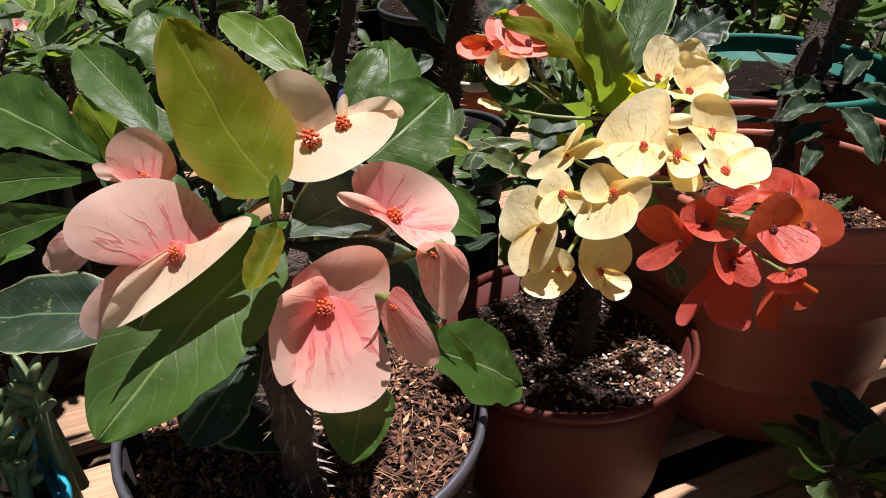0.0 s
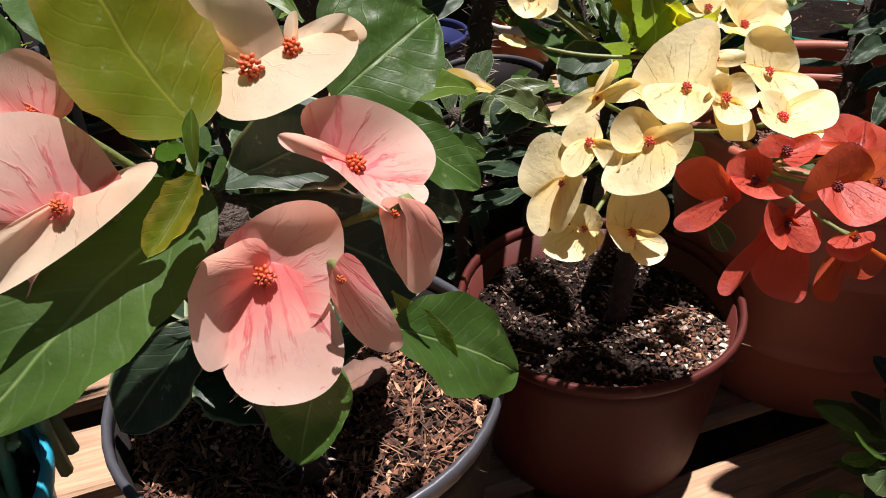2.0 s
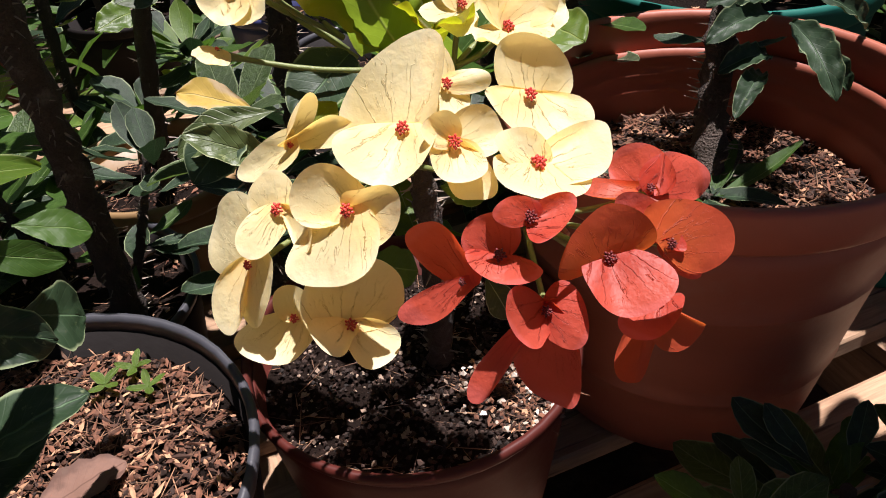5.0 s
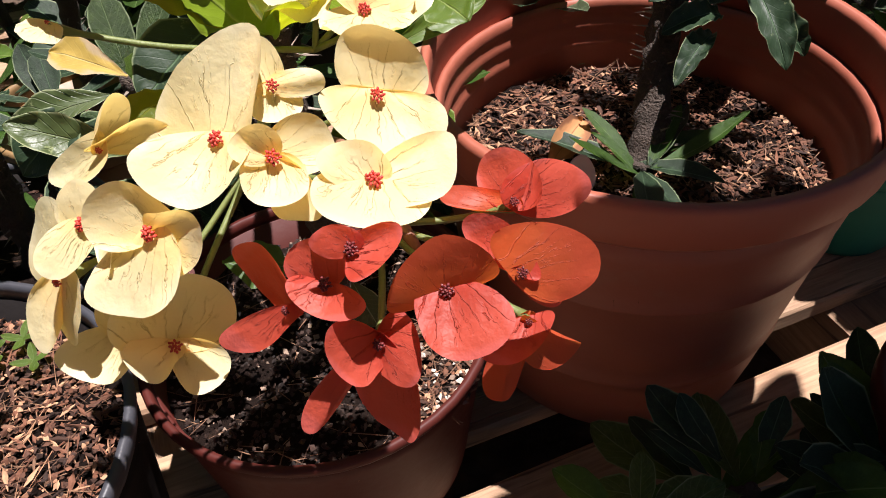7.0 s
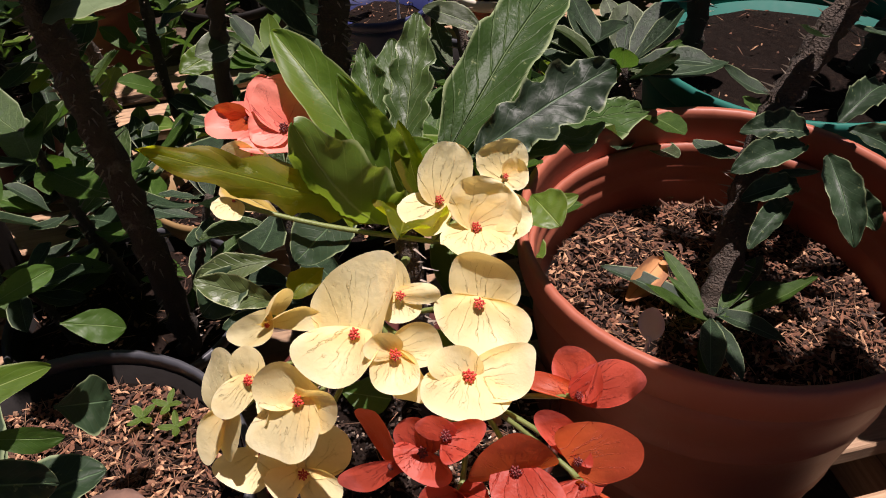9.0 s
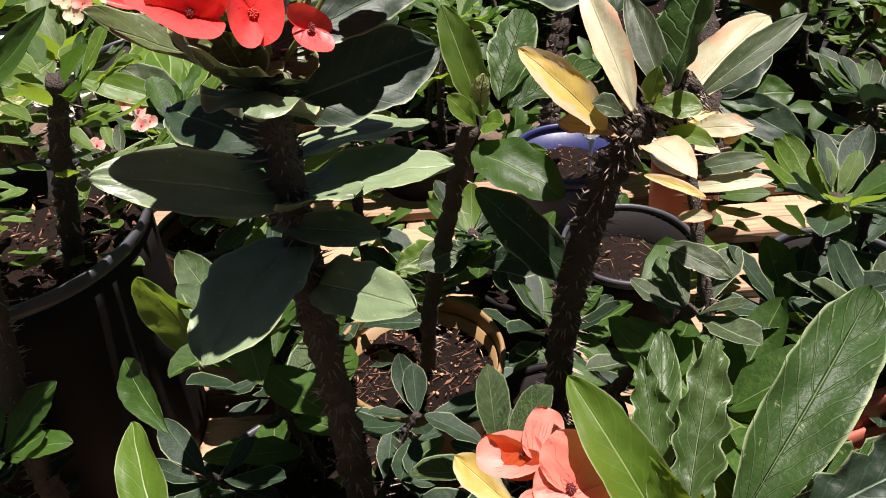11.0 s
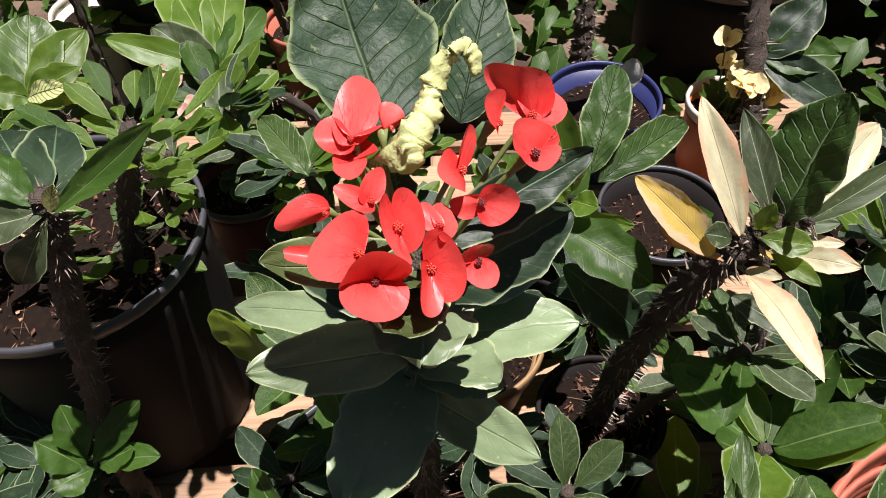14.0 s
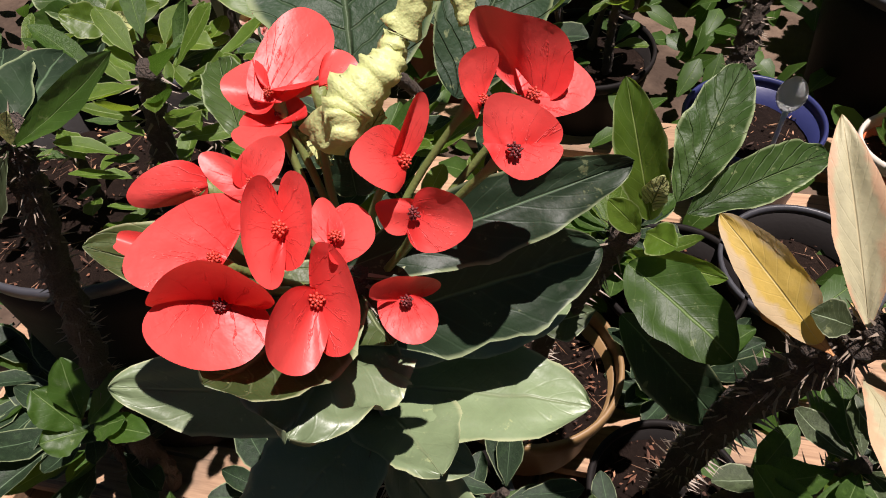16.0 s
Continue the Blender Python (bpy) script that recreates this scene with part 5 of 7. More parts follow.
leaf(red, (-0.1253, 0.5791, 0.6405), (-0.1201, 0.5871, 0.6555), 0.010, (0.38, -0.52, 0.77), "young", cup=0.8, wave=0.14, kind="oval")
leaf(red, (-0.1278, 0.5760, 0.6224), (-0.1291, 0.5778, 0.6456), 0.016, (0.39, -0.48, 0.79), "dark", cup=0.5, kind="oval")
leaf(red, (-0.1396, 0.5951, 0.6487), (-0.1889, 0.6496, 0.6961), 0.068, (0.44, -0.60, 0.67), "ribbed", bend=-0.06, cup=0.18, kind="oval", label="broad upright ribbed dark green leaf")
leaf(red, (-0.1095, 0.6105, 0.6482), (-0.1168, 0.6709, 0.6818), 0.038, (0.31, -0.65, 0.69), "ribbed", cup=0.2, wave=0.03, kind="oval")
leaf(red, (-0.2950, 0.6270, 0.3000), (-0.3160, 0.6100, 0.4020), 0.052, (-0.1, -0.6, 1), "fresh", bend=-0.04, cup=0.2, wave=0.02, kind="oval", label="bright green ribbed leaf")
leaf(red, (-0.1671, 0.5657, 0.6364), (-0.2083, 0.5937, 0.6375), 0.017, (0.45, -0.45, 0.77), "ripple", cup=0.4, wave=0.05, kind="oval")
leaf(red, (-0.0999, 0.5252, 0.6224), (-0.0963, 0.5088, 0.6516), 0.023, (0.51, -0.76, 0.40), "cup", bend=-0.15, cup=0.4, wave=0.03, kind="oval")
leaf(red, (-0.1194, 0.5381, 0.5366), (-0.0626, 0.5472, 0.5373), 0.023, (0.10, -0.31, 0.95), "broad", bend=0.05, cup=0.15)


# ---- the leaning thorny plant with pale ageing leaves ----
pale = thing("leaning_thorny_plant", "leaning thick thorny stem with pale yellowing narrow leaves", "plant")
thorny_stem(pale, [(-0.015, 0.745, 0.12), (-0.010, 0.720, 0.28), (0.002, 0.695, 0.40), (0.022, 0.680, 0.50), (0.040, 0.680, 0.545), (0.066, 0.695, 0.566)], 0.0115, 0.009, 460, 0.0095, 33, n=36)
leaf(pale, (0.0548, 0.6830, 0.5665), (0.0665, 0.7201, 0.6290), 0.064, (-0.86, -0.36, 0.37), "veined", bend=0.04, cup=0.2, wave=0.02, kind="oval", label="broad upright dark green ribbed leaf")
leaf(pale, (0.0372, 0.6742, 0.5509), (-0.0058, 0.7158, 0.6115), 0.020, (-0.02, -0.60, 0.80), "pale", cup=0.3, kind="lance", label="long pale straw-coloured leaf")
leaf(pale, (0.0530, 0.6860, 0.5537), (0.0185, 0.7255, 0.6019), 0.019, (-0.05, -0.61, 0.79), "grey", cup=0.3, kind="lance")
leaf(pale, (0.0232, 0.6622, 0.5471), (-0.0284, 0.6670, 0.5877), 0.022, (0.02, -0.55, 0.83), "yellow", cup=0.4, kind="oval", label="yellow leaf with a brown curled tip")
leaf(pale, (0.0169, 0.6614, 0.5493), (-0.0057, 0.6905, 0.5560), 0.014, (0.00, -0.55, 0.84), "green", kind="lance")
leaf(pale, (0.0434, 0.6616, 0.5377), (0.0771, 0.5765, 0.5756), 0.018, (-0.08, -0.33, 0.94), "pale", bend=0.08, cup=0.2, kind="lance")
leaf(pale, (0.0546, 0.6759, 0.5446), (0.0822, 0.6596, 0.5463), 0.012, (-0.12, -0.53, 0.84), "fresh", kind="lance")
leaf(pale, (0.0446, 0.6793, 0.5518), (0.0461, 0.6799, 0.5792), 0.012, (-0.07, -0.57, 0.82), "fresh")
leaf(pale, (0.0314, 0.6725, 0.5521), (0.0152, 0.6608, 0.5632), 0.015, (-0.03, -0.54, 0.84), "grey")
leaf(pale, (0.0644, 0.6796, 0.5434), (0.1003, 0.6753, 0.5514), 0.015, (-0.14, -0.54, 0.83), "pale", kind="lance")
leaf(pale, (0.0299, 0.6620, 0.5440), (-0.0080, 0.6837, 0.5376), 0.017, (-0.01, -0.53, 0.85), "dry")
leaf(pale, (0.0533, 0.6886, 0.5557), (0.0546, 0.7063, 0.5699), 0.013, (-0.09, -0.58, 0.81), "fresh")
leaf(pale, (0.0549, 0.6946, 0.5471), (0.0980, 0.7675, 0.5789), 0.028, (0.02, -0.80, 0.60), "pale", kind="oval")
leaf(pale, (0.0650, 0.6919, 0.5549), (0.1160, 0.7333, 0.5943), 0.016, (-0.01, -0.81, 0.59), "grey", kind="lance")
leaf(pale, (0.0445, 0.6721, 0.5586), (0.0721, 0.6730, 0.5615), 0.017, (0.04, -0.58, 0.81), "fresh", cup=0.2)
leaf(pale, (0.0659, 0.7817, 0.4415), (0.1234, 0.7903, 0.4541), 0.014, (-0.01, -0.57, 0.82), "pale", cup=0.2, kind="oval")
leaf(pale, (0.0677, 0.7905, 0.4512), (0.1156, 0.7971, 0.4667), 0.016, (-0.01, -0.59, 0.81), "grey", cup=0.2, kind="oval")
leaf(pale, (0.0350, 0.7765, 0.4518), (0.0807, 0.7654, 0.4470), 0.009, (0.03, -0.57, 0.82), "yellow", cup=0.2, kind="oval")
leaf(pale, (0.0637, 0.7673, 0.4253), (0.0876, 0.7592, 0.4358), 0.011, (0.01, -0.55, 0.83), "pale", cup=0.2, kind="oval")
leaf(pale, (0.0595, 0.7522, 0.4092), (0.1077, 0.7389, 0.4004), 0.021, (0.00, -0.52, 0.85), "grey", cup=0.2, kind="oval")
leaf(pale, (0.0599, 0.8023, 0.4697), (0.0846, 0.7877, 0.4719), 0.011, (0.01, -0.60, 0.80), "pale", cup=0.2, kind="oval")
thorny_stem(pale, [(0.1079, 0.7535, 0.3017), (0.0838, 0.7661, 0.3964), (0.0601, 0.7860, 0.4831)], 0.005, 0.004, 40, 0.009, 34, "branch", 12)


# ---- the bright green plant in the tan pot ----
sprout = thing("bright_green_plant", "slender thorny plant with bright green leaves in a tan pot", "plant")
thorny_stem(sprout, [(-0.170, 0.795, 0.155), (-0.150, 0.775, 0.27), (-0.110, 0.735, 0.40), (-0.075, 0.705, 0.515)], 0.0085, 0.006, 60, 0.009, 41)
leaf(sprout, (-0.0676, 0.7140, 0.5184), (-0.0971, 0.7268, 0.5871), 0.025, (0.18, -0.61, 0.77), "fresh", cup=0.4, kind="oval")
leaf(sprout, (-0.0597, 0.7269, 0.5248), (-0.0631, 0.8019, 0.5605), 0.031, (0.13, -0.64, 0.76), "veined", cup=0.35, wave=0.05, kind="oval")
leaf(sprout, (-0.0532, 0.7253, 0.5200), (-0.0089, 0.8062, 0.5207), 0.027, (0.07, -0.62, 0.78), "veined", cup=0.45, wave=0.05, kind="oval")
leaf(sprout, (-0.0682, 0.6946, 0.5027), (-0.0028, 0.6817, 0.4848), 0.040, (0.06, -0.36, 0.93), "green", cup=0.35, wave=0.03, kind="oval")
leaf(sprout, (-0.0607, 0.6773, 0.4844), (0.0005, 0.6940, 0.4089), 0.036, (0.07, -0.47, 0.88), "dark", cup=0.3, kind="oval")
leaf(sprout, (-0.0696, 0.7074, 0.5140), (-0.0846, 0.6951, 0.5402), 0.016, (0.16, -0.56, 0.81), "fresh")
leaf(sprout, (-0.0668, 0.7090, 0.5139), (-0.0477, 0.6990, 0.5234), 0.019, (0.12, -0.56, 0.82), "fresh")
leaf(sprout, (-0.0701, 0.7152, 0.5208), (-0.0661, 0.7165, 0.5478), 0.013, (0.15, -0.59, 0.80), "young")
leaf(sprout, (-0.0853, 0.7454, 0.3628), (-0.0186, 0.7633, 0.3817), 0.035, (0.18, -0.63, 0.76), "dark")
leaf(sprout, (-0.1008, 0.7485, 0.3749), (-0.1264, 0.7127, 0.3784), 0.028, (0.27, -0.60, 0.75), "grey")
leaf(sprout, (-0.0817, 0.7273, 0.4717), (-0.0232, 0.7182, 0.4956), 0.018, (0.22, -0.70, 0.68), "fresh", cup=0.4)
leaf(sprout, (-0.1230, 0.7774, 0.3554), (-0.1577, 0.7310, 0.3511), 0.027, (0.29, -0.59, 0.75), "fresh", wave=0.06)


# ---- the thorny plant beside the tall black pot ----
post = thing("dark_thorny_plant", "dark thorny upright stem with a fan of broad leaves", "plant")
thorny_stem(post, [(-0.43, 0.525, 0.09), (-0.415, 0.525, 0.25), (-0.375, 0.535, 0.42), (-0.350, 0.548, 0.535), (-0.345, 0.555, 0.575)], 0.0105, 0.008, 300, 0.008, 51, n=30)
leaf(post, (-0.3380, 0.5478, 0.5659), (-0.2720, 0.5858, 0.6233), 0.018, (0.57, -0.34, 0.75), "green", bend=-0.05, cup=0.4, kind="lance")
leaf(post, (-0.3439, 0.5488, 0.5693), (-0.3831, 0.5552, 0.5920), 0.026, (0.62, -0.28, 0.73), "green")
leaf(post, (-0.3400, 0.5482, 0.5671), (-0.3753, 0.5248, 0.5633), 0.026, (0.61, -0.25, 0.75), "grey")
leaf(post, (-0.3391, 0.5499, 0.5682), (-0.3902, 0.6154, 0.5629), 0.038, (0.60, -0.31, 0.73), "dark", kind="oval")
leaf(post, (-0.3419, 0.5485, 0.5682), (-0.4231, 0.5986, 0.5634), 0.038, (0.62, -0.30, 0.73), "dark", kind="oval")
leaf(post, (-0.3389, 0.5460, 0.5649), (-0.3664, 0.5246, 0.5179), 0.023, (0.59, -0.24, 0.77), "grey")
leaf(post, (-0.3385, 0.5489, 0.5671), (-0.3259, 0.5520, 0.5916), 0.009, (0.60, -0.29, 0.75), "young")
leaf(post, (-0.4062, 0.4995, 0.2894), (-0.4237, 0.5173, 0.3394), 0.028, (0.33, -0.10, 0.94), "green")
leaf(post, (-0.4005, 0.4986, 0.2861), (-0.3663, 0.5448, 0.3369), 0.028, (0.31, -0.11, 0.94), "green")
leaf(post, (-0.3963, 0.5007, 0.2860), (-0.3408, 0.5188, 0.3039), 0.023, (0.30, -0.10, 0.95), "green")
leaf(post, (-0.4032, 0.4934, 0.2829), (-0.4352, 0.4891, 0.3211), 0.032, (0.33, -0.08, 0.94), "green")
leaf(post, (-0.3990, 0.4955, 0.2829), (-0.4139, 0.4665, 0.2928), 0.032, (0.32, -0.07, 0.94), "green")
leaf(post, (-0.3948, 0.4977, 0.2828), (-0.3619, 0.5154, 0.3105), 0.025, (0.31, -0.10, 0.95), "green")


# ---- leafy plants behind ----
branchy = thing("branching_plant", "branching thorny plant with broad ribbed bright leaves", "plant")
thorny_stem(branchy, [(-0.80, 0.90, 0.08), (-0.72, 0.86, 0.25), (-0.5935, 0.7439, 0.4384)], 0.012, 0.008, 120, 0.010, 81)
leaf(branchy, (-0.5935, 0.7439, 0.4384), (-0.6921, 0.7486, 0.4586), 0.053, (0.61, -0.34, 0.71), "ripple", cup=0.3, wave=0.03, kind="oval")
leaf(branchy, (-0.5935, 0.7439, 0.4384), (-0.6341, 0.8160, 0.4751), 0.059, (0.59, -0.38, 0.71), "ripple", cup=0.3, wave=0.03, kind="oval")
leaf(branchy, (-0.5935, 0.7439, 0.4384), (-0.5830, 0.8281, 0.4626), 0.039, (0.58, -0.39, 0.72), "fresh", cup=0.3, wave=0.03, kind="oval")
leaf(branchy, (-0.5935, 0.7439, 0.4384), (-0.5577, 0.7823, 0.4545), 0.030, (0.57, -0.37, 0.73), "fresh", cup=0.3, wave=0.03, kind="oval")
leaf(branchy, (-0.5935, 0.7439, 0.4384), (-0.6204, 0.7204, 0.4582), 0.032, (0.60, -0.34, 0.73), "fresh", cup=0.3, wave=0.03, kind="oval")
leaf(branchy, (-0.5935, 0.7439, 0.4384), (-0.6672, 0.7738, 0.4410), 0.034, (0.60, -0.35, 0.72), "green", cup=0.3, wave=0.03, kind="oval")
leaf(branchy, (-0.5935, 0.7439, 0.4384), (-0.5474, 0.7404, 0.4425), 0.027, (0.57, -0.35, 0.74), "fresh", cup=0.3, wave=0.03, kind="oval")
leaf(branchy, (-0.5935, 0.7439, 0.4384), (-0.6631, 0.7061, 0.4378), 0.044, (0.61, -0.32, 0.73), "green", cup=0.3, wave=0.03, kind="oval")
leaf(branchy, (-0.5935, 0.7439, 0.4384), (-0.5943, 0.7145, 0.4143), 0.038, (0.58, -0.33, 0.74), "dark", cup=0.3, wave=0.03, kind="oval")
leaf(branchy, (-0.5935, 0.7439, 0.4384), (-0.5407, 0.7496, 0.4610), 0.021, (0.58, -0.36, 0.73), "young", cup=0.3, wave=0.03, kind="oval")
leaf(branchy, (-0.5935, 0.7439, 0.4384), (-0.6441, 0.7021, 0.3985), 0.044, (0.59, -0.32, 0.74), "dark", cup=0.3, wave=0.03, kind="oval")
mate = thing("bright_leafy_plant", "thorny plant with bright green leaves and small pink flowers", "plant")
thorny_stem(mate, [(-0.50, 1.06, 0.08), (-0.48, 1.03, 0.22), (-0.4955, 0.8965, 0.3846)], 0.010, 0.007, 80, 0.010, 83)
leaf(mate, (-0.4955, 0.8965, 0.3846), (-0.5984, 0.8599, 0.4272), 0.034, (0.51, -0.45, 0.74), "fresh", cup=0.3, wave=0.03, kind="oval")
leaf(mate, (-0.4955, 0.8965, 0.3846), (-0.5706, 0.9013, 0.4219), 0.044, (0.49, -0.47, 0.74), "grey", cup=0.3, wave=0.03, kind="oval")
leaf(mate, (-0.4955, 0.8965, 0.3846), (-0.5899, 0.9753, 0.4095), 0.045, (0.48, -0.48, 0.73), "fresh", cup=0.3, wave=0.03, kind="oval")
leaf(mate, (-0.4955, 0.8965, 0.3846), (-0.5564, 1.0322, 0.4146), 0.049, (0.47, -0.50, 0.73), "fresh", cup=0.3, wave=0.03, kind="oval")
leaf(mate, (-0.4955, 0.8965, 0.3846), (-0.4444, 0.9015, 0.3935), 0.031, (0.44, -0.48, 0.76), "fresh", cup=0.3, wave=0.03, kind="oval")
leaf(mate, (-0.4955, 0.8965, 0.3846), (-0.4591, 0.8342, 0.3715), 0.030, (0.45, -0.45, 0.77), "grey", cup=0.3, wave=0.03, kind="oval")
leaf(mate, (-0.4955, 0.8965, 0.3846), (-0.5178, 0.8788, 0.4072), 0.037, (0.47, -0.46, 0.75), "green", cup=0.3, wave=0.03, kind="oval")
leaf(mate, (-0.4955, 0.8965, 0.3846), (-0.5013, 1.0070, 0.3966), 0.039, (0.45, -0.50, 0.74), "green", cup=0.3, wave=0.03, kind="oval")
leaf(mate, (-0.4955, 0.8965, 0.3846), (-0.6395, 1.0162, 0.4106), 0.059, (0.49, -0.49, 0.72), "fresh", cup=0.3, wave=0.03, kind="oval")
leaf(mate, (-0.4955, 0.8965, 0.3846), (-0.5283, 0.9219, 0.3927), 0.031, (0.47, -0.47, 0.75), "green", cup=0.3, wave=0.03, kind="oval")
flower(mate, (-0.5419, 0.8591, 0.4014), [((-0.5510, 0.8584, 0.4049), 0.015, (0.59, -0.50, 0.63), None), ((-0.5331, 0.8605, 0.3988), 0.015, (0.58, -0.51, 0.63), None)], (-0.5329, 0.8605, 0.3849), "pink", HEART_RED, heart_size=0.4)
flower(mate, (-0.5254, 0.8600, 0.3949), [((-0.5346, 0.8593, 0.3984), 0.015, (0.58, -0.51, 0.64), None), ((-0.5167, 0.8615, 0.3923), 0.015, (0.57, -0.51, 0.64), None)], (-0.5162, 0.8615, 0.3784), "pink", HEART_RED, heart_size=0.4)
flower(mate, (-0.4568, 0.7938, 0.4193), [((-0.4650, 0.7931, 0.4224), 0.013, (0.56, -0.49, 0.67), None), ((-0.4489, 0.7951, 0.4170), 0.013, (0.55, -0.49, 0.67), None)], (-0.4489, 0.7954, 0.4035), "pink", HEART_RED, heart_size=0.4)
flower(mate, (-0.4779, 0.7749, 0.4130), [((-0.4861, 0.7743, 0.4161), 0.013, (0.58, -0.46, 0.67), None), ((-0.4701, 0.7763, 0.4106), 0.013, (0.57, -0.46, 0.68), None)], (-0.4703, 0.7763, 0.3971), "pink", HEART_RED, heart_size=0.4)
flower(mate, (-0.4904, 0.7632, 0.4088), [((-0.4986, 0.7626, 0.4119), 0.013, (0.59, -0.44, 0.67), None), ((-0.4825, 0.7645, 0.4064), 0.013, (0.58, -0.45, 0.68), None)], (-0.4830, 0.7644, 0.3928), "pink", HEART_RED, heart_size=0.4)
flower(mate, (-0.4649, 0.8144, 0.4126), [((-0.4733, 0.8138, 0.4158), 0.013, (0.56, -0.50, 0.66), None), ((-0.4568, 0.8158, 0.4102), 0.013, (0.55, -0.50, 0.67), None)], (-0.4565, 0.8161, 0.3966), "pink", HEART_RED, heart_size=0.4)
flower(mate, (-0.9071, 1.1410, 0.4231), [((-0.9210, 1.1392, 0.4301), 0.023, (0.70, -0.59, 0.40), None), ((-0.8934, 1.1438, 0.4175), 0.023, (0.69, -0.60, 0.40), None)], (-0.9099, 1.1290, 0.3748), "cream", HEART_RED, heart_size=0.4)
flower(mate, (-0.8861, 1.1580, 0.4305), [((-0.9000, 1.1561, 0.4375), 0.023, (0.69, -0.61, 0.39), None), ((-0.8724, 1.1607, 0.4249), 0.023, (0.68, -0.61, 0.40), None)], (-0.8885, 1.1462, 0.3824), "cream", HEART_RED, heart_size=0.4)
flower(mate, (-0.8599, 1.1614, 0.4175), [((-0.8738, 1.1596, 0.4244), 0.023, (0.68, -0.62, 0.41), None), ((-0.8462, 1.1642, 0.4119), 0.023, (0.67, -0.62, 0.41), None)], (-0.8618, 1.1498, 0.3691), "salmon", HEART_RED, heart_size=0.4)
flower(mate, (-0.8923, 1.1333, 0.4034), [((-0.9063, 1.1314, 0.4104), 0.023, (0.69, -0.59, 0.41), None), ((-0.8787, 1.1360, 0.3978), 0.023, (0.69, -0.59, 0.42), None)], (-0.8949, 1.1211, 0.3548), "cream", HEART_RED, heart_size=0.4)
flower(mate, (-0.8649, 1.1420, 0.3962), [((-0.8789, 1.1401, 0.4032), 0.023, (0.68, -0.60, 0.42), None), ((-0.8513, 1.1447, 0.3906), 0.023, (0.67, -0.61, 0.43), None)], (-0.8670, 1.1299, 0.3475), "salmon", HEART_RED, heart_size=0.4)
flower(mate, (-0.8405, 1.1620, 0.4052), [((-0.8544, 1.1601, 0.4122), 0.023, (0.66, -0.62, 0.42), None), ((-0.8268, 1.1647, 0.3996), 0.023, (0.66, -0.62, 0.42), None)], (-0.8421, 1.1503, 0.3566), "cream", HEART_RED, heart_size=0.4)
flower(mate, (-0.8737, 1.1267, 0.3826), [((-0.8876, 1.1248, 0.3896), 0.023, (0.68, -0.59, 0.43), None), ((-0.8600, 1.1294, 0.3770), 0.023, (0.68, -0.59, 0.44), None)], (-0.8759, 1.1144, 0.3337), "cream", HEART_RED, heart_size=0.4)
flower(mate, (-0.7860, 1.1803, 0.3921), [((-0.7999, 1.1785, 0.3991), 0.023, (0.63, -0.64, 0.43), None), ((-0.7723, 1.1831, 0.3865), 0.023, (0.62, -0.65, 0.44), None)], (-0.7866, 1.1690, 0.3433), "salmon", HEART_RED, heart_size=0.4)
flower(mate, (-0.7712, 1.1788, 0.3804), [((-0.7851, 1.1770, 0.3874), 0.023, (0.62, -0.65, 0.44), None), ((-0.7575, 1.1816, 0.3748), 0.023, (0.61, -0.65, 0.45), None)], (-0.7715, 1.1675, 0.3314), "salmon", HEART_RED, heart_size=0.4)
flower(mate, (-0.7244, 1.2201, 0.4013), [((-0.7383, 1.2182, 0.4083), 0.023, (0.59, -0.69, 0.43), None), ((-0.7107, 1.2228, 0.3957), 0.023, (0.58, -0.69, 0.43), None)], (-0.7238, 1.2095, 0.3527), "pink", HEART_RED, heart_size=0.4)
flower(mate, (-0.7136, 1.2179, 0.3914), [((-0.7276, 1.2161, 0.3984), 0.023, (0.58, -0.69, 0.44), None), ((-0.7000, 1.2207, 0.3858), 0.023, (0.57, -0.69, 0.44), None)], (-0.7129, 1.2073, 0.3426), "pink", HEART_RED, heart_size=0.4)
flower(mate, (-0.7307, 1.2121, 0.3955), [((-0.7447, 1.2102, 0.4024), 0.023, (0.59, -0.68, 0.43), None), ((-0.7171, 1.2148, 0.3899), 0.023, (0.59, -0.68, 0.44), None)], (-0.7303, 1.2013, 0.3467), "pink", HEART_RED, heart_size=0.4)
trunk = thing("dark_thorny_plant", "dark thick thorny trunk with a few large two-toned leaves", "plant")
thorny_stem(trunk, [(-0.1794, 1.3475, 0.1526), (-0.1838, 1.3827, 0.2663), (-0.1575, 1.4454, 0.4444)], 0.016, 0.014, 160, 0.012, 85)
leaf(trunk, (-0.0581, 1.2429, 0.5066), (-0.0554, 1.1325, 0.4410), 0.075, (0.06, -0.77, 0.63), "dark", cup=0.15, kind="oval")
leaf(trunk, (-0.1011, 1.2818, 0.4206), (-0.2262, 1.2186, 0.4509), 0.084, (0.15, -0.76, 0.63), "dark", kind="oval")
trunk = thing("dark_thorny_plant", "dark thorny trunk among shaded leaves", "plant")
thorny_stem(trunk, [(0.0865, 1.1833, 0.1867), (0.0577, 1.2587, 0.3035), (0.0106, 1.3948, 0.4652)], 0.015, 0.013, 140, 0.012, 86)
leaf(trunk, (0.0684, 1.2528, 0.2938), (0.1180, 1.3158, 0.3518), 0.062, (-0.07, -0.72, 0.69), "dark", kind="oval")
leaf(trunk, (0.0684, 1.2528, 0.2938), (0.1604, 1.2761, 0.3000), 0.055, (-0.09, -0.70, 0.71), "green", kind="oval")
leaf(trunk, (0.0684, 1.2528, 0.2938), (0.1824, 1.2316, 0.2532), 0.055, (-0.10, -0.68, 0.72), "dark", kind="oval")


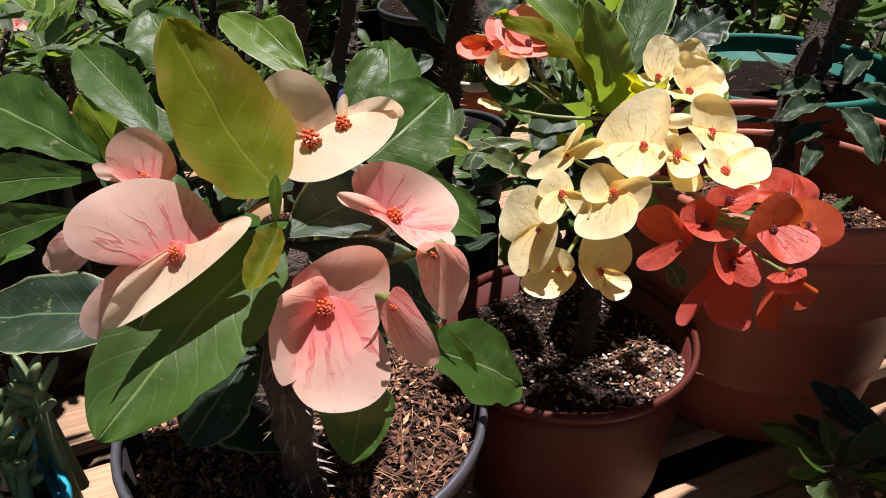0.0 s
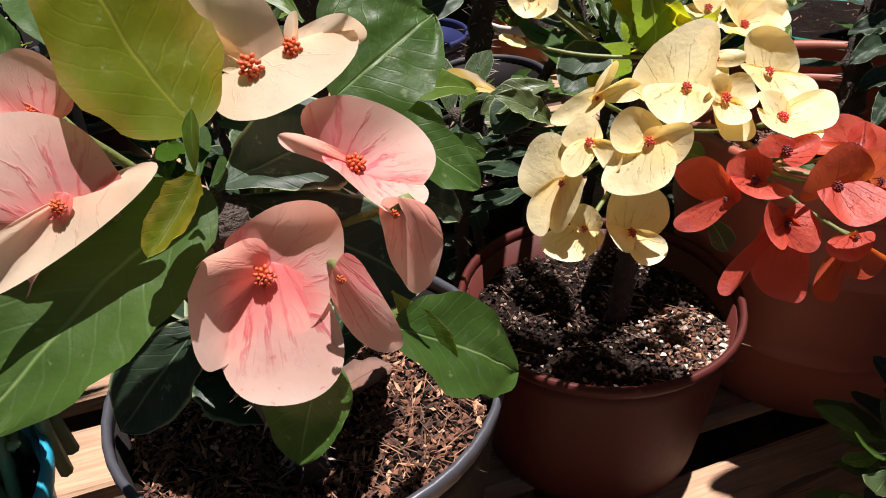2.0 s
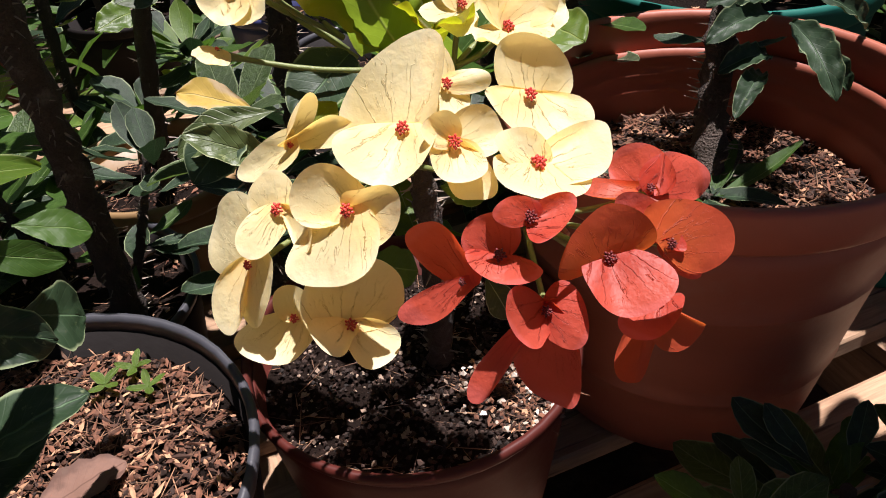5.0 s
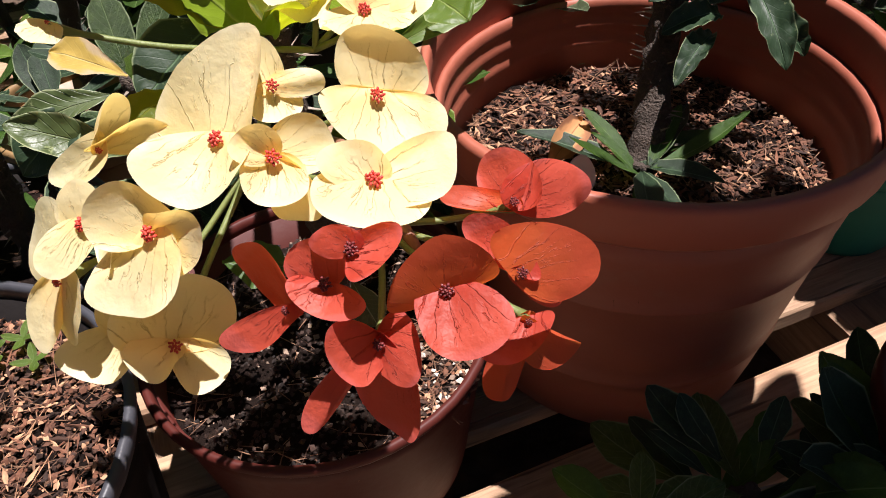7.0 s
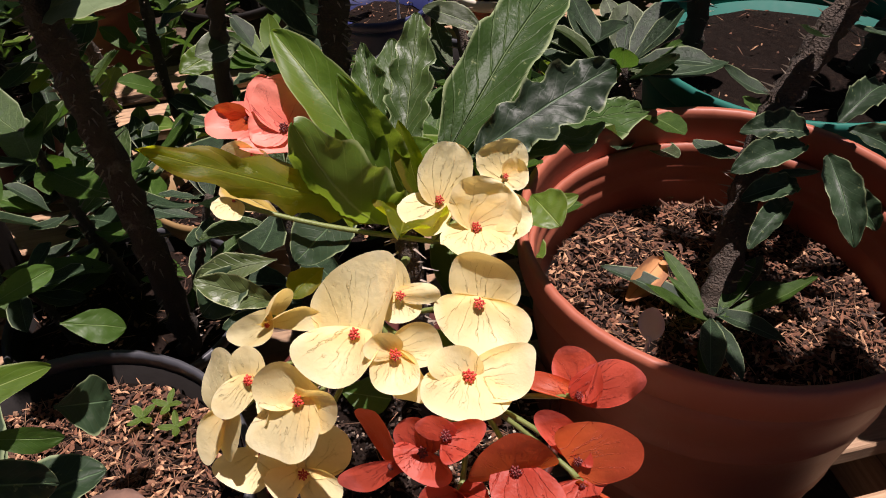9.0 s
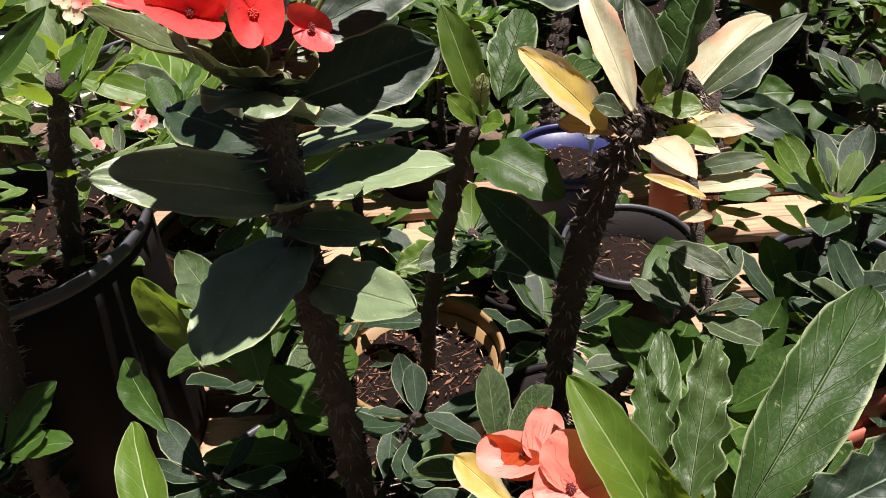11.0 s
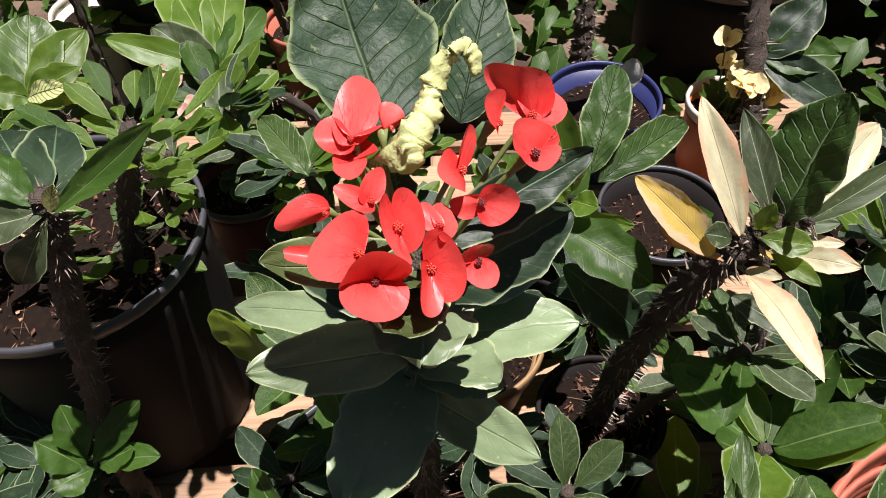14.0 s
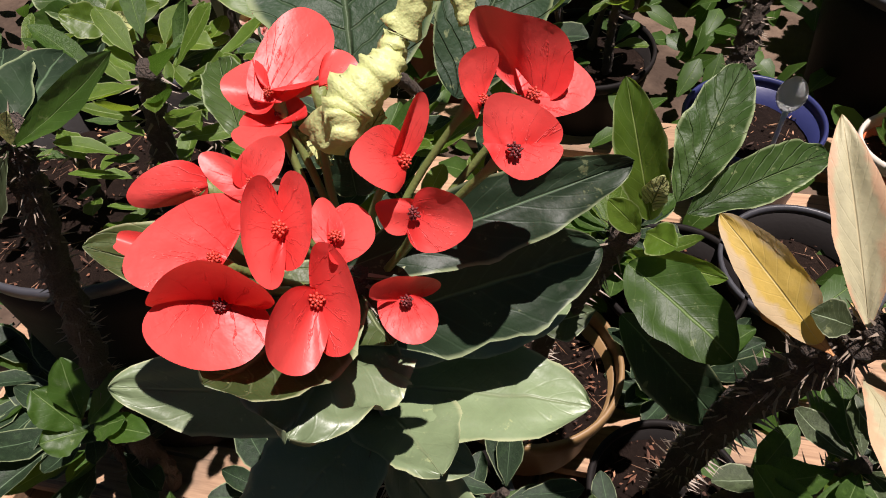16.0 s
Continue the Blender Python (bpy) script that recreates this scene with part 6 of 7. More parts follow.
# ---- the pots ----
pot(0.089, 0.495, 0.09, 0.233, 0.107, 0.087, BRICK_RED, "brick-red plastic flower pot with a thin rolled lip", 0.009, soil_z=0.206, chips=2600, seed=2, lip=0.003)
pot(-0.104, 0.376, 0.09, 0.262, 0.123, 0.100, BLACK, "black nursery pot with a scuffed rim, full of bark mulch", 0.012, rim_material=GREY_RIM, soil_z=0.236, soil_look="bark", chips=5600, seed=3, lip=0.002)
pot(0.296, 0.609, 0.09, 0.334, 0.144, 0.110, TERRACOTTA, "large terracotta-coloured plastic pot, half filled with bark and soil", 0.030, wall=0.0045, rings=3, soil_z=0.250, soil_look="bark", chips=5200, seed=4, lip=0.004)
pot(-0.172, 0.785, 0.09, 0.200, 0.090, 0.068, TAN, "tan plastic flower pot with a pale worn rim", 0.020, soil_z=0.168, soil_look="bark", chips=350, seed=5, lip=0.003)
pot(-0.195, 0.600, 0.09, 0.190, 0.108, 0.093, BLACK, "black plastic pot with a thin pale rim line", 0.010, rim_material=GREY_RIM, soil_z=0.165, soil_look="bark", chips=350, seed=6, lip=0.002)
pot(-0.510, 0.649, 0.09, 0.382, 0.130, 0.113, BLACK, "tall black plastic nursery pot with a scuffed rim", 0.012, rim_material=GREY_RIM, soil_z=0.345, soil_look="bark", chips=500, seed=7, lip=0.002)
pot(-0.121, 1.229, 0.09, 0.200, 0.085, 0.072, BLUE, "dark blue plastic pot with a white spoon stuck in its soil", 0.014, soil_z=0.165, soil_look="bark", chips=120, seed=8, lip=0.003)
pot(0.385, 0.885, 0.09, 0.330, 0.145, 0.116, TEAL, "large teal-green plastic pot", 0.024, soil_z=0.298, soil_look="bark", chips=120, seed=9, lip=0.003)
pot(0.516, 0.721, 0.09, 0.192, 0.068, 0.051, TEAL, "small teal-green plastic pot standing on the planks", 0.014, soil_z=0.170, chips=60, seed=10, lip=0.003)
pot(-0.011, 0.728, 0.09, 0.225, 0.063, 0.059, BLACK, "black plastic pot holding bark and a thorny stem", 0.010, soil_z=0.202, soil_look="bark", chips=140, seed=11, lip=0.002)
pot(0.000, 1.035, 0.09, 0.200, 0.082, 0.074, BLACK, "black plastic pot with a pale rim edge", 0.010, rim_material=GREY_RIM, soil_z=0.155, soil_look="bark", chips=100, seed=12, lip=0.002)
pot(-0.312, 0.236, 0.09, 0.285, 0.108, 0.075, CYAN, "bright cyan-blue plastic pot with succulents", 0.014, soil_z=0.262, chips=120, seed=13, lip=0.003)
pot(0.045, 1.262, 0.09, 0.210, 0.056, 0.047, ORANGE, "small orange pot with a pale worn rim", 0.016, rim_material=LEAD, soil_z=0.185, soil_look="bark", chips=60, seed=14, lip=0.003)
pot(0.000, 1.590, -0.03, 0.260, 0.150, 0.120, BLACK, "wide black plastic nursery pot among foliage", 0.014, rim_material=GREY_RIM, soil_z=0.26, soil_look="bark", chips=80, seed=15, lip=0.003)
pot(-0.900, 1.270, -0.03, 0.260, 0.110, 0.085, BLACK, "black nursery pot with a grey rim among leafy plants", 0.014, rim_material=GREY_RIM, soil_z=0.225, soil_look="bark", chips=80, seed=16, lip=0.003)
pot(-0.504, 0.889, 0.09, 0.225, 0.067, 0.049, BRICK_RED, "small brick-red pot with a grey rim and bark mulch", 0.012, rim_material=GREY_RIM, soil_z=0.202, soil_look="bark", chips=90, seed=17, lip=0.003)
pot(0.235, 1.045, 0.09, 0.200, 0.085, 0.072, BLACK, "black plastic pot under dark leaves", 0.012, rim_material=GREY_RIM, soil_z=0.165, chips=60, seed=18, lip=0.003)
pot(-0.100, 0.950, 0.09, 0.200, 0.074, 0.064, BLACK, "black plastic pot of bark mulch behind the tan pot", 0.012, soil_z=0.17, soil_look="bark", chips=90, seed=19, lip=0.003)

pot(-1.030, 1.230, -0.03, 0.160, 0.075, 0.055, LEAD, "pale peach-coloured pot in the sun", 0.016, soil_z=0.13, soil_look="bark", chips=60, seed=21, lip=0.003)
pot(0.472, 0.422, 0.09, 0.229, 0.075, 0.054, BRICK_RED, "dark brick-red pot standing in shade", 0.018, soil_z=0.196, chips=80, seed=20, lip=0.003)

# Chips and paler grit heaped on the soil's sunlit patch to brighten it.
bits("bark_chip_mulch", 0.153, 0.470, 0.207, 0.036, 420, 44, "bark")
bits("soil_grit", 0.153, 0.470, 0.208, 0.038, 90, 45, "pale")

# ---- plants round them ----
GREENS = ("green", "green", "fresh", "grey")
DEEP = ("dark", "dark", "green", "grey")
shrub((-0.455, 0.66, 0.34), (-0.362, 0.645, 0.545), "thorny stem with small bright leaves in the tall black pot", 44, 0.044, "small", ("fresh", "fresh", "green"), 61, 0.0095, 90, 0.1, 0.03)
shrub((-0.53, 0.64, 0.34), (-0.52, 0.62, 0.50), "low sprout of small green leaves in the tall pot", 26, 0.040, "small", ("fresh", "green"), 62, 0.005, 30, 0.1, 0.03)
shrub((-0.45, 0.72, 0.34), (-0.43, 0.73, 0.43), "low sprout of small green leaves in the tall pot", 22, 0.036, "small", ("fresh", "grey"), 63, 0.004, 20, 0.1, 0.03)
shrub((-0.215, 0.64, 0.165), (-0.235, 0.62, 0.36), "leafy green sprout growing in the black pot", 14, 0.085, "oval", ("green", "ripple"), 64, 0.005, 30, 0.2, 0.0)
# Dark leaf looks on these two stand in for the shade between the pots.
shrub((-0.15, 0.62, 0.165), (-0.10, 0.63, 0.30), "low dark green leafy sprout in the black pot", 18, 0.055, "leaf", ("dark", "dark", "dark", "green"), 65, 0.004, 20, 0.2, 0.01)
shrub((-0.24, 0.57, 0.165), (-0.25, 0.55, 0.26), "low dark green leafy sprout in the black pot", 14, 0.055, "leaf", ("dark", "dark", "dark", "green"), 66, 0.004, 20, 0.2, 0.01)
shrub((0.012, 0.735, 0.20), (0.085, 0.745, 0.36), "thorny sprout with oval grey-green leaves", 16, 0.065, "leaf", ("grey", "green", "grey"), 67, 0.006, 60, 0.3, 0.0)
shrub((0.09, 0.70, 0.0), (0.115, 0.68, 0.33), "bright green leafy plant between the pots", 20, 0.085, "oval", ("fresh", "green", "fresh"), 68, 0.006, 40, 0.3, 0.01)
# Dark looks again in place of shade, behind the brick-red pot.
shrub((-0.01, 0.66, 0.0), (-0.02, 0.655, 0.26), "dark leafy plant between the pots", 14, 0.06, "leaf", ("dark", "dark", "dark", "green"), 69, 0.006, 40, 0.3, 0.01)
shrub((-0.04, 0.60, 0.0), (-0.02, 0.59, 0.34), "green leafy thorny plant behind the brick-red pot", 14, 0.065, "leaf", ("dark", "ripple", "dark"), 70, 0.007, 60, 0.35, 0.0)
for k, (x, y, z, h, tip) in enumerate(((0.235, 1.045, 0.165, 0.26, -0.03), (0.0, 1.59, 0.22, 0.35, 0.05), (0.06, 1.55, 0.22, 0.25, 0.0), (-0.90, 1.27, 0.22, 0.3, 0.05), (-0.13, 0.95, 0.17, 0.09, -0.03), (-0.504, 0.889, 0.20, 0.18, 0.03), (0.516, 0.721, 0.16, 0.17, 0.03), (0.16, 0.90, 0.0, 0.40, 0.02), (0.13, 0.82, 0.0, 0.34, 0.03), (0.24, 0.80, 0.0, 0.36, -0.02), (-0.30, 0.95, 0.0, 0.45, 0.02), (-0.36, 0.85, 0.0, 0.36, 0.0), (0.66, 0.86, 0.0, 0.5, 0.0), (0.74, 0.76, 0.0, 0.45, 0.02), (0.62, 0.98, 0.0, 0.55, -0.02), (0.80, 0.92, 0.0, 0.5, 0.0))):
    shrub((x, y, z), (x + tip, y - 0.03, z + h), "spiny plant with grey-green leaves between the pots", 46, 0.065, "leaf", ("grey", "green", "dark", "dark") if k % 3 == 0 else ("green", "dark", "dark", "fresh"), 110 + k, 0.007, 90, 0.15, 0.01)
# Tall plants added at the right to cast shade on the planks.
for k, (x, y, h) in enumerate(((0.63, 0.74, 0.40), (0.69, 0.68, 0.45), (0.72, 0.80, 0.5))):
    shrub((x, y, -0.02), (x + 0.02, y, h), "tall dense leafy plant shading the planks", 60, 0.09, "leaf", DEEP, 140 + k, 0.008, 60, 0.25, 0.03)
# the thorny plant in the large terracotta pot
dark_stem = shrub((0.300, 0.605, 0.25), (0.375, 0.725, 0.47), "dark spiny stem with small curled dark leaves in the large pot", 10, 0.045, "oval", ("dark", "dark", "green"), 71, 0.012, 130, 0.15, 0.01)
for base_at, tip_at, wide in (
    ((0.3452, 0.6650, 0.3593), (0.2939, 0.6367, 0.3521), 0.023),
    ((0.3460, 0.6696, 0.3671), (0.2994, 0.6637, 0.3678), 0.021),
    ((0.3453, 0.6532, 0.3339), (0.3041, 0.6326, 0.3332), 0.019),
    ((0.3612, 0.6647, 0.3533), (0.3764, 0.6062, 0.3202), 0.023),
    ((0.3677, 0.6570, 0.3363), (0.4005, 0.6374, 0.3116), 0.019),
    ((0.3410, 0.6476, 0.3239), (0.3104, 0.6042, 0.3128), 0.017),
    ((0.3715, 0.6736, 0.3692), (0.4225, 0.6780, 0.3376), 0.022),
    ((0.3635, 0.6744, 0.3728), (0.4005, 0.7156, 0.3809), 0.022),
):
    leaf(dark_stem, base_at, tip_at, wide, (-0.2, -0.5, 0.8), "dark", bend=0.14, cup=0.6, wave=0.07, kind="oval")
# Unseen branches and crowns, added overhead to shade the planks and low plants.
shade_crowns = (Vector((0.395, 0.520, 0.76)), Vector((0.390, 0.440, 0.74)), Vector((0.480, 0.535, 0.75)))
for k, top in enumerate(shade_crowns):
    fork = Vector((0.383, 0.620, 0.625)) if k else Vector((0.372, 0.720, 0.462))
    thorny_stem(dark_stem, [fork, fork.lerp(top, 0.5) + Vector((0, 0, 0.015)), top], 0.009, 0.006, 50, 0.010, 91 + k)
spread = random.Random(93)
for top in shade_crowns:
    for k in range(9 if top is shade_crowns[2] else 15):
        a = 2.4 * k + spread.uniform(-0.3, 0.3)
        base_at = top - Vector((0, 0, 0.006 * k))
        tip_at = base_at + Vector((math.cos(a), math.sin(a), spread.uniform(-0.15, 0.5))) * spread.uniform(0.085, 0.125)
        leaf(dark_stem, base_at, tip_at, 0.040, (0, 0, 1), "dark", bend=0.1, cup=0.3, wave=0.04, kind="oval")
shrub((0.297, 0.590, 0.25), (0.297, 0.586, 0.262), "rosette of dark narrow leaves at the foot of the stem", 12, 0.07, "lance", ("dark", "dark", "green"), 72, 0.004, 0, 0.3, 0.0, tilt=0.35)
shrub((0.29, 0.88, 0.27), (0.30, 0.86, 0.60), "grey spiny stem with few round leaves in the teal pot", 14, 0.05, "leaf", ("dark", "grey"), 73, 0.010, 150, 0.55, 0.0)
shrub((0.44, 0.90, 0.27), (0.47, 0.88, 0.62), "spiny stem with dark leaves in the teal pot", 24, 0.06, "leaf", DEEP, 74, 0.009, 90, 0.4, 0.01)
shrub((0.337, 0.405, 0.090), (0.333, 0.401, 0.188), "low bushy plant with dark leaves beside the pots", 30, 0.061, "leaf", ("dark", "dark", "green", "ripple"), 75, 0.006, 20, 0.4, 0.02)
shrub((0.268, 0.377, 0.090), (0.268, 0.377, 0.196), "leafy plant with folded pale-edged green leaves", 20, 0.045, "leaf", ("ripple", "green"), 76, 0.006, 20, 0.5, 0.01)
shrub((0.444, 0.446, 0.090), (0.436, 0.438, 0.164), "low bushy plant with dark leaves beside the planks", 26, 0.057, "leaf", ("green", "dark", "ripple"), 77, 0.006, 20, 0.4, 0.02)

# leafy plants in the sun farther back, and low ones over the planks
for k, (x, y, z) in enumerate(((-0.84, 1.30, 0.36), (-0.90, 0.95, 0.42), (-0.88, 1.08, 0.34), (-1.12, 1.46, 0.36), (-1.35, 1.60, 0.40), (-1.25, 1.25, 0.38))):
    shrub((x, y - 0.02, -0.08), (x, y, z), "sunlit plant with broad bright green leaves", 26, 0.115, "oval", ("fresh", "ripple", "fresh", "green"), 200 + k, 0.009, 60, 0.45, 0.02, name="bright_leafy_plant")
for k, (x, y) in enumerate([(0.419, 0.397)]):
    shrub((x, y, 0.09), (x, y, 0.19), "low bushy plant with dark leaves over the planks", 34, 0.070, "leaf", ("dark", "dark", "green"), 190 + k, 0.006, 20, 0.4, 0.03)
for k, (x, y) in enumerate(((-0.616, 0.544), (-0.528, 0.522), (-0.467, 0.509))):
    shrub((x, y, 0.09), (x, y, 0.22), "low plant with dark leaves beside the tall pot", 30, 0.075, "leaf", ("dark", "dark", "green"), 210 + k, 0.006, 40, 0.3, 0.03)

# Filler plants added to cover and darken the sunlit planks at the back.
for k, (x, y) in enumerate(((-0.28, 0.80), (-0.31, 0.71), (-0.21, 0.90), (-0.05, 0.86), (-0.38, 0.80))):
    shrub((x, y, 0.09), (x, y, 0.20), "low filler plant with dark leaves, darkening the planks among the pots", 28, 0.070, "leaf", ("dark", "dark", "green"), 220 + k, 0.006, 40, 0.3, 0.03)

def succulent(x, y, z, seed):
    """A clump of finger-like fleshy leaves."""
    rng = random.Random(seed)
    p = thing("succulent", "clump of grey-green finger-leaved succulent in a cyan pot", "plant", group="succulents")
    for k in range(9):
        a, r = rng.uniform(0, 6.28), rng.uniform(0.0, 0.035)
        b = Vector((x + r * math.cos(a), y + r * math.sin(a), z))
        h = rng.uniform(0.04, 0.10)
        t = b + Vector((rng.uniform(-0.015, 0.015), rng.uniform(-0.015, 0.015), h))
        finish("stalk", tube([b, b.lerp(t, 0.5), t], [0.004, 0.0035, 0.003], 7, 0.1, k), SUCCULENT, p)
        for j in range(7):
            c = 2.4 * j
            f = t + Vector((0, 0, -0.004 * j))
            out = Vector((math.cos(c), math.sin(c), 1.4 - 0.12 * j)).normalized()
            ln = rng.uniform(0.012, 0.028)
            finish("fleshy_leaf", tube([f, f + out * ln * 0.4, f + out * ln * 0.8, f + out * ln], [0.0018, 0.0028, 0.0024, 0.0007], 7, 0.05, j), SUCCULENT, p)
    return p


succulent(-0.252, 0.296, 0.250, 1)
succulent(-0.278, 0.270, 0.250, 2)


def spoon(at, way, label, size=1.0, turn=0.0):
    """A white plastic teaspoon stuck upright in the soil."""
    t = thing("plastic_spoon", label, "spoon")
    bm = tube(curve_points([(0, 0, -0.02), (0, 0.001, 0.03), (0, -0.002, 0.075)], 8), [0.0028, 0.0024, 0.0022, 0.002, 0.002, 0.0019, 0.002, 0.0022, 0.003], 6)
    finish("handle", bm, WHITE, t)
    bowl = bmesh.new()
    grid = []
    for i in range(9):
        s = i / 8
        hw = 0.0125 * math.sin(math.pi * min(1, s * 0.94 + 0.04)) ** 0.6
        grid.append([bowl.verts.new((hw * (j / 4 - 1), -0.007 * (1 - (j / 4 - 1) ** 2) * math.sin(math.pi * s), 0.072 + 0.042 * s)) for j in range(9)])
    for a, b in zip(grid, grid[1:]):
        for j in range(8):
            bowl.faces.new((a[j], a[j + 1], b[j + 1], b[j]))
    bmesh.ops.solidify(bowl, geom=bowl.faces[:], thickness=0.0012)
    finish("bowl", bowl, WHITE, t)
    if turn:
        t.matrix_basis = pose(*at, 8, 0, turn) @ Matrix.Scale(size, 4)
    else:
        t.matrix_basis = Matrix.Translation(at) @ Vector(way).to_track_quat("Z", "Y").to_matrix().to_4x4() @ Matrix.Scale(size, 4)
    return t


spoon((-0.092, 1.240, 0.125), (0.05, -0.1, 1), "white plastic spoon stuck upright in the blue pot", 1.35, 12)
spoon((0.247, 0.545, 0.222), (0.02, 0.05, 1), "white plastic spoon stuck in the bark of the large pot", 0.72)

# the curled dry leaf and the bark on the soil of the large pot
dry = thing("dry_leaf", "curled dry brown leaf lying on the soil", "leaf")
finish("blade", blade((0.236, 0.600, 0.256), (0.262, 0.640, 0.264), 0.022, (0.2, -0.4, 1), 0.12, 0.7, 0.08, "oval", 8, 14, 401), LEAF["dry"], dry)
dry = thing("dry_leaf", "flat brown dry leaf lying on bark mulch", "leaf")
finish("blade", blade((-0.092, 0.372, 0.243), (-0.056, 0.398, 0.246), 0.030, (0, 0, 1), 0.03, 0.2, 0.05, "oval", 8, 14, 402), LEAF["husk"], dry)
for k, (x, y) in enumerate(((-0.075, 0.468), (-0.088, 0.455), (-0.062, 0.452))):
    tiny = thing("seedling", "tiny green seedling sprouting from the bark mulch", "seedling", group="seedlings")
    rng = random.Random(k)
    for j in range(4):
        set_leaf(tiny, Vector((x, y, 0.244)), (math.cos(j * 1.6 + k), math.sin(j * 1.6 + k), 0.35), (0, 0, 1), 0.012, "oval", "fresh", rng)

# small yellow blooms in the orange pot
tuft = thing("yellow_flower_tuft", "tuft of small yellow flowers in an orange pot", "flowers")
rng = random.Random(77)
for k in range(16):
    foot = Vector((0.045 + rng.uniform(-0.015, 0.015), 1.262 + rng.uniform(-0.015, 0.015), 0.185))
    head = foot + Vector((rng.uniform(-0.015, 0.045), rng.uniform(-0.04, 0.03), rng.uniform(0.05, 0.10)))
    ps = []
    for j in range(2):
        a = 3.14 * j + k
        ps.append((head + Vector((math.cos(a), math.sin(a) - 0.3, 0.4)) * 0.018, 0.026, (0, -0.6, 0.8), None))
    flower(tuft, head, ps, foot, "yellow", HEART_RED, 0.4)
for k in range(10):
    set_leaf(tuft, Vector((0.045, 1.262, 0.19)), (math.cos(k * 2.4), math.sin(k * 2.4), 0.7), (0, 0, 1), 0.05, "leaf", "green", rng)


# ---- farther plants, row behind row ----
def far_plant(x, y, seed, rng):
    h = rng.uniform(0.30, 0.62)
    looks = rng.choice((GREENS, GREENS, ("fresh", "green", "ripple"), ("fresh", "fresh", "green"), ("green", "dark", "grey")))
    z = rng.uniform(0.13, 0.2)
    mat_pot = rng.choice((BLACK, BLACK, BLACK, BLACK, TERRACOTTA, TAN))
    nm = {"black_plastic": "black", "terracotta_plastic": "terracotta", "teal_plastic": "teal", "tan_plastic": "tan"}[mat_pot.name]
    pot(x, y, -0.03, z, rng.uniform(0.075, 0.11), 0.06, mat_pot, nm + " plastic pot in the rows of plants behind", 0.014, soil_z=z - 0.03, soil_look="bark", chips=40, seed=seed, lip=0.003)
    far = y > 1.5
    for k in range(3):
        a = 2.1 * k + rng.uniform(-0.4, 0.4)
        dx, dy = 0.035 * math.cos(a), 0.035 * math.sin(a)
        shrub((x + dx, y + dy, z - 0.03), (x + dx * 3.0 + rng.uniform(-0.05, 0.05), y + dy * 3 + rng.uniform(-0.05, 0.05), z - 0.03 + h * (0.35, 0.7, 1.0)[k]),
              "spiny-stemmed plant with green leaves in the rows behind", 60 if far else 27, rng.uniform(0.05, 0.085), rng.choice(("leaf", "leaf", "oval", "small")), looks, seed * 5 + k, rng.uniform(0.005, 0.008), 40, 0.1, 0.015, "rows of plants", joined=far)


rng = random.Random(2024)
far_at = []
for row in range(7):
    y = 1.02 + 0.27 * row
    for col in range(12):
        x = -1.75 + 0.31 * col + (0.15 if row % 2 else 0) + rng.uniform(-0.05, 0.05)
        yy = y + rng.uniform(-0.05, 0.05)
        if any((x - px) ** 2 + (yy - py) ** 2 < 0.25 ** 2 for px, py in ((-0.121, 1.229), (0.0, 1.035), (0.385, 0.885), (0.045, 1.262), (0.0, 1.59), (-0.90, 1.27), (-0.56, 0.95), (0.235, 1.045), (0.575, 0.815), (-0.92, 1.2))):
            continue
        if (x + 1.55) ** 2 + (yy - 1.60) ** 2 < 0.16 ** 2 or (x + 1.15) ** 2 + (yy - 1.28) ** 2 < 0.22 ** 2:
            continue
        if abs(x) > 0.55 + 0.62 * yy:
            continue
        far_at.append((x, yy))
for k, (x, y) in enumerate(far_at):
    far_plant(x, y, 300 + k, rng)


def thicket(x0, x1, y0, y1, h, many, seed, size=0.07):
    """The mass of leaves at the back, past counting."""
    rng = random.Random(seed)
    verts, faces, uvs = [], [], []
    for k in range(many):
        c = Vector((rng.uniform(x0, x1), rng.uniform(y0, y1), 0))
        c.z = h * (0.1 + 0.9 * rng.random()) * (0.7 + 0.5 * noise.noise(Vector((c.x * 1.7, c.y * 1.7, 0))))
        a, e = rng.uniform(0, 6.28), rng.uniform(-0.3, 1.0)
        way = Vector((math.cos(a) * math.cos(e), math.sin(a) * math.cos(e), math.sin(e)))
        up = (Vector((rng.uniform(-0.4, 0.4), rng.uniform(-0.7, 0.3), 1)) - way * way.z).normalized()
        side = way.cross(up).normalized()
        up = side.cross(way)
        ln, w = size * rng.uniform(0.6, 1.3), size * rng.uniform(0.18, 0.3)
        b = len(verts)
        for s, f in ((0, 0.12), (0.35, 0.8), (0.7, 1.0), (1, 0.15)):
            q = c + way * (ln * s) + up * (ln * 0.25 * s * (1 - s))
            verts += [q - side * w * f + up * w * f * 0.3, q, q + side * w * f + up * w * f * 0.3]
            uvs += [(0, s), (0.5, s), (1, s)]
        for i in range(3):
            for j in range(2):
                o = b + i * 3 + j
                faces.append((o, o + 1, o + 4, o + 3))
    me = bpy.data.meshes.new("thicket")
    me.from_pydata(verts, [], faces)
    layer = me.uv_layers.new(name="UVMap")
    for lp in me.loops:
        layer.data[lp.index].uv = uvs[lp.vertex_index]
    return tagged(place("thicket", me, LEAF["green"]), "dense mass of green leaves behind the rows of pots", "foliage", kind="stuff")


thicket(-3.2, 3.2, 2.75, 3.7, 0.95, 5200, 8, 0.09)
thicket(-3.6, 3.6, 3.7, 4.6, 1.4, 4000, 9, 0.12)
thicket(-1.7, 1.7, 0.95, 2.8, 0.22, 2600, 10, 0.06)
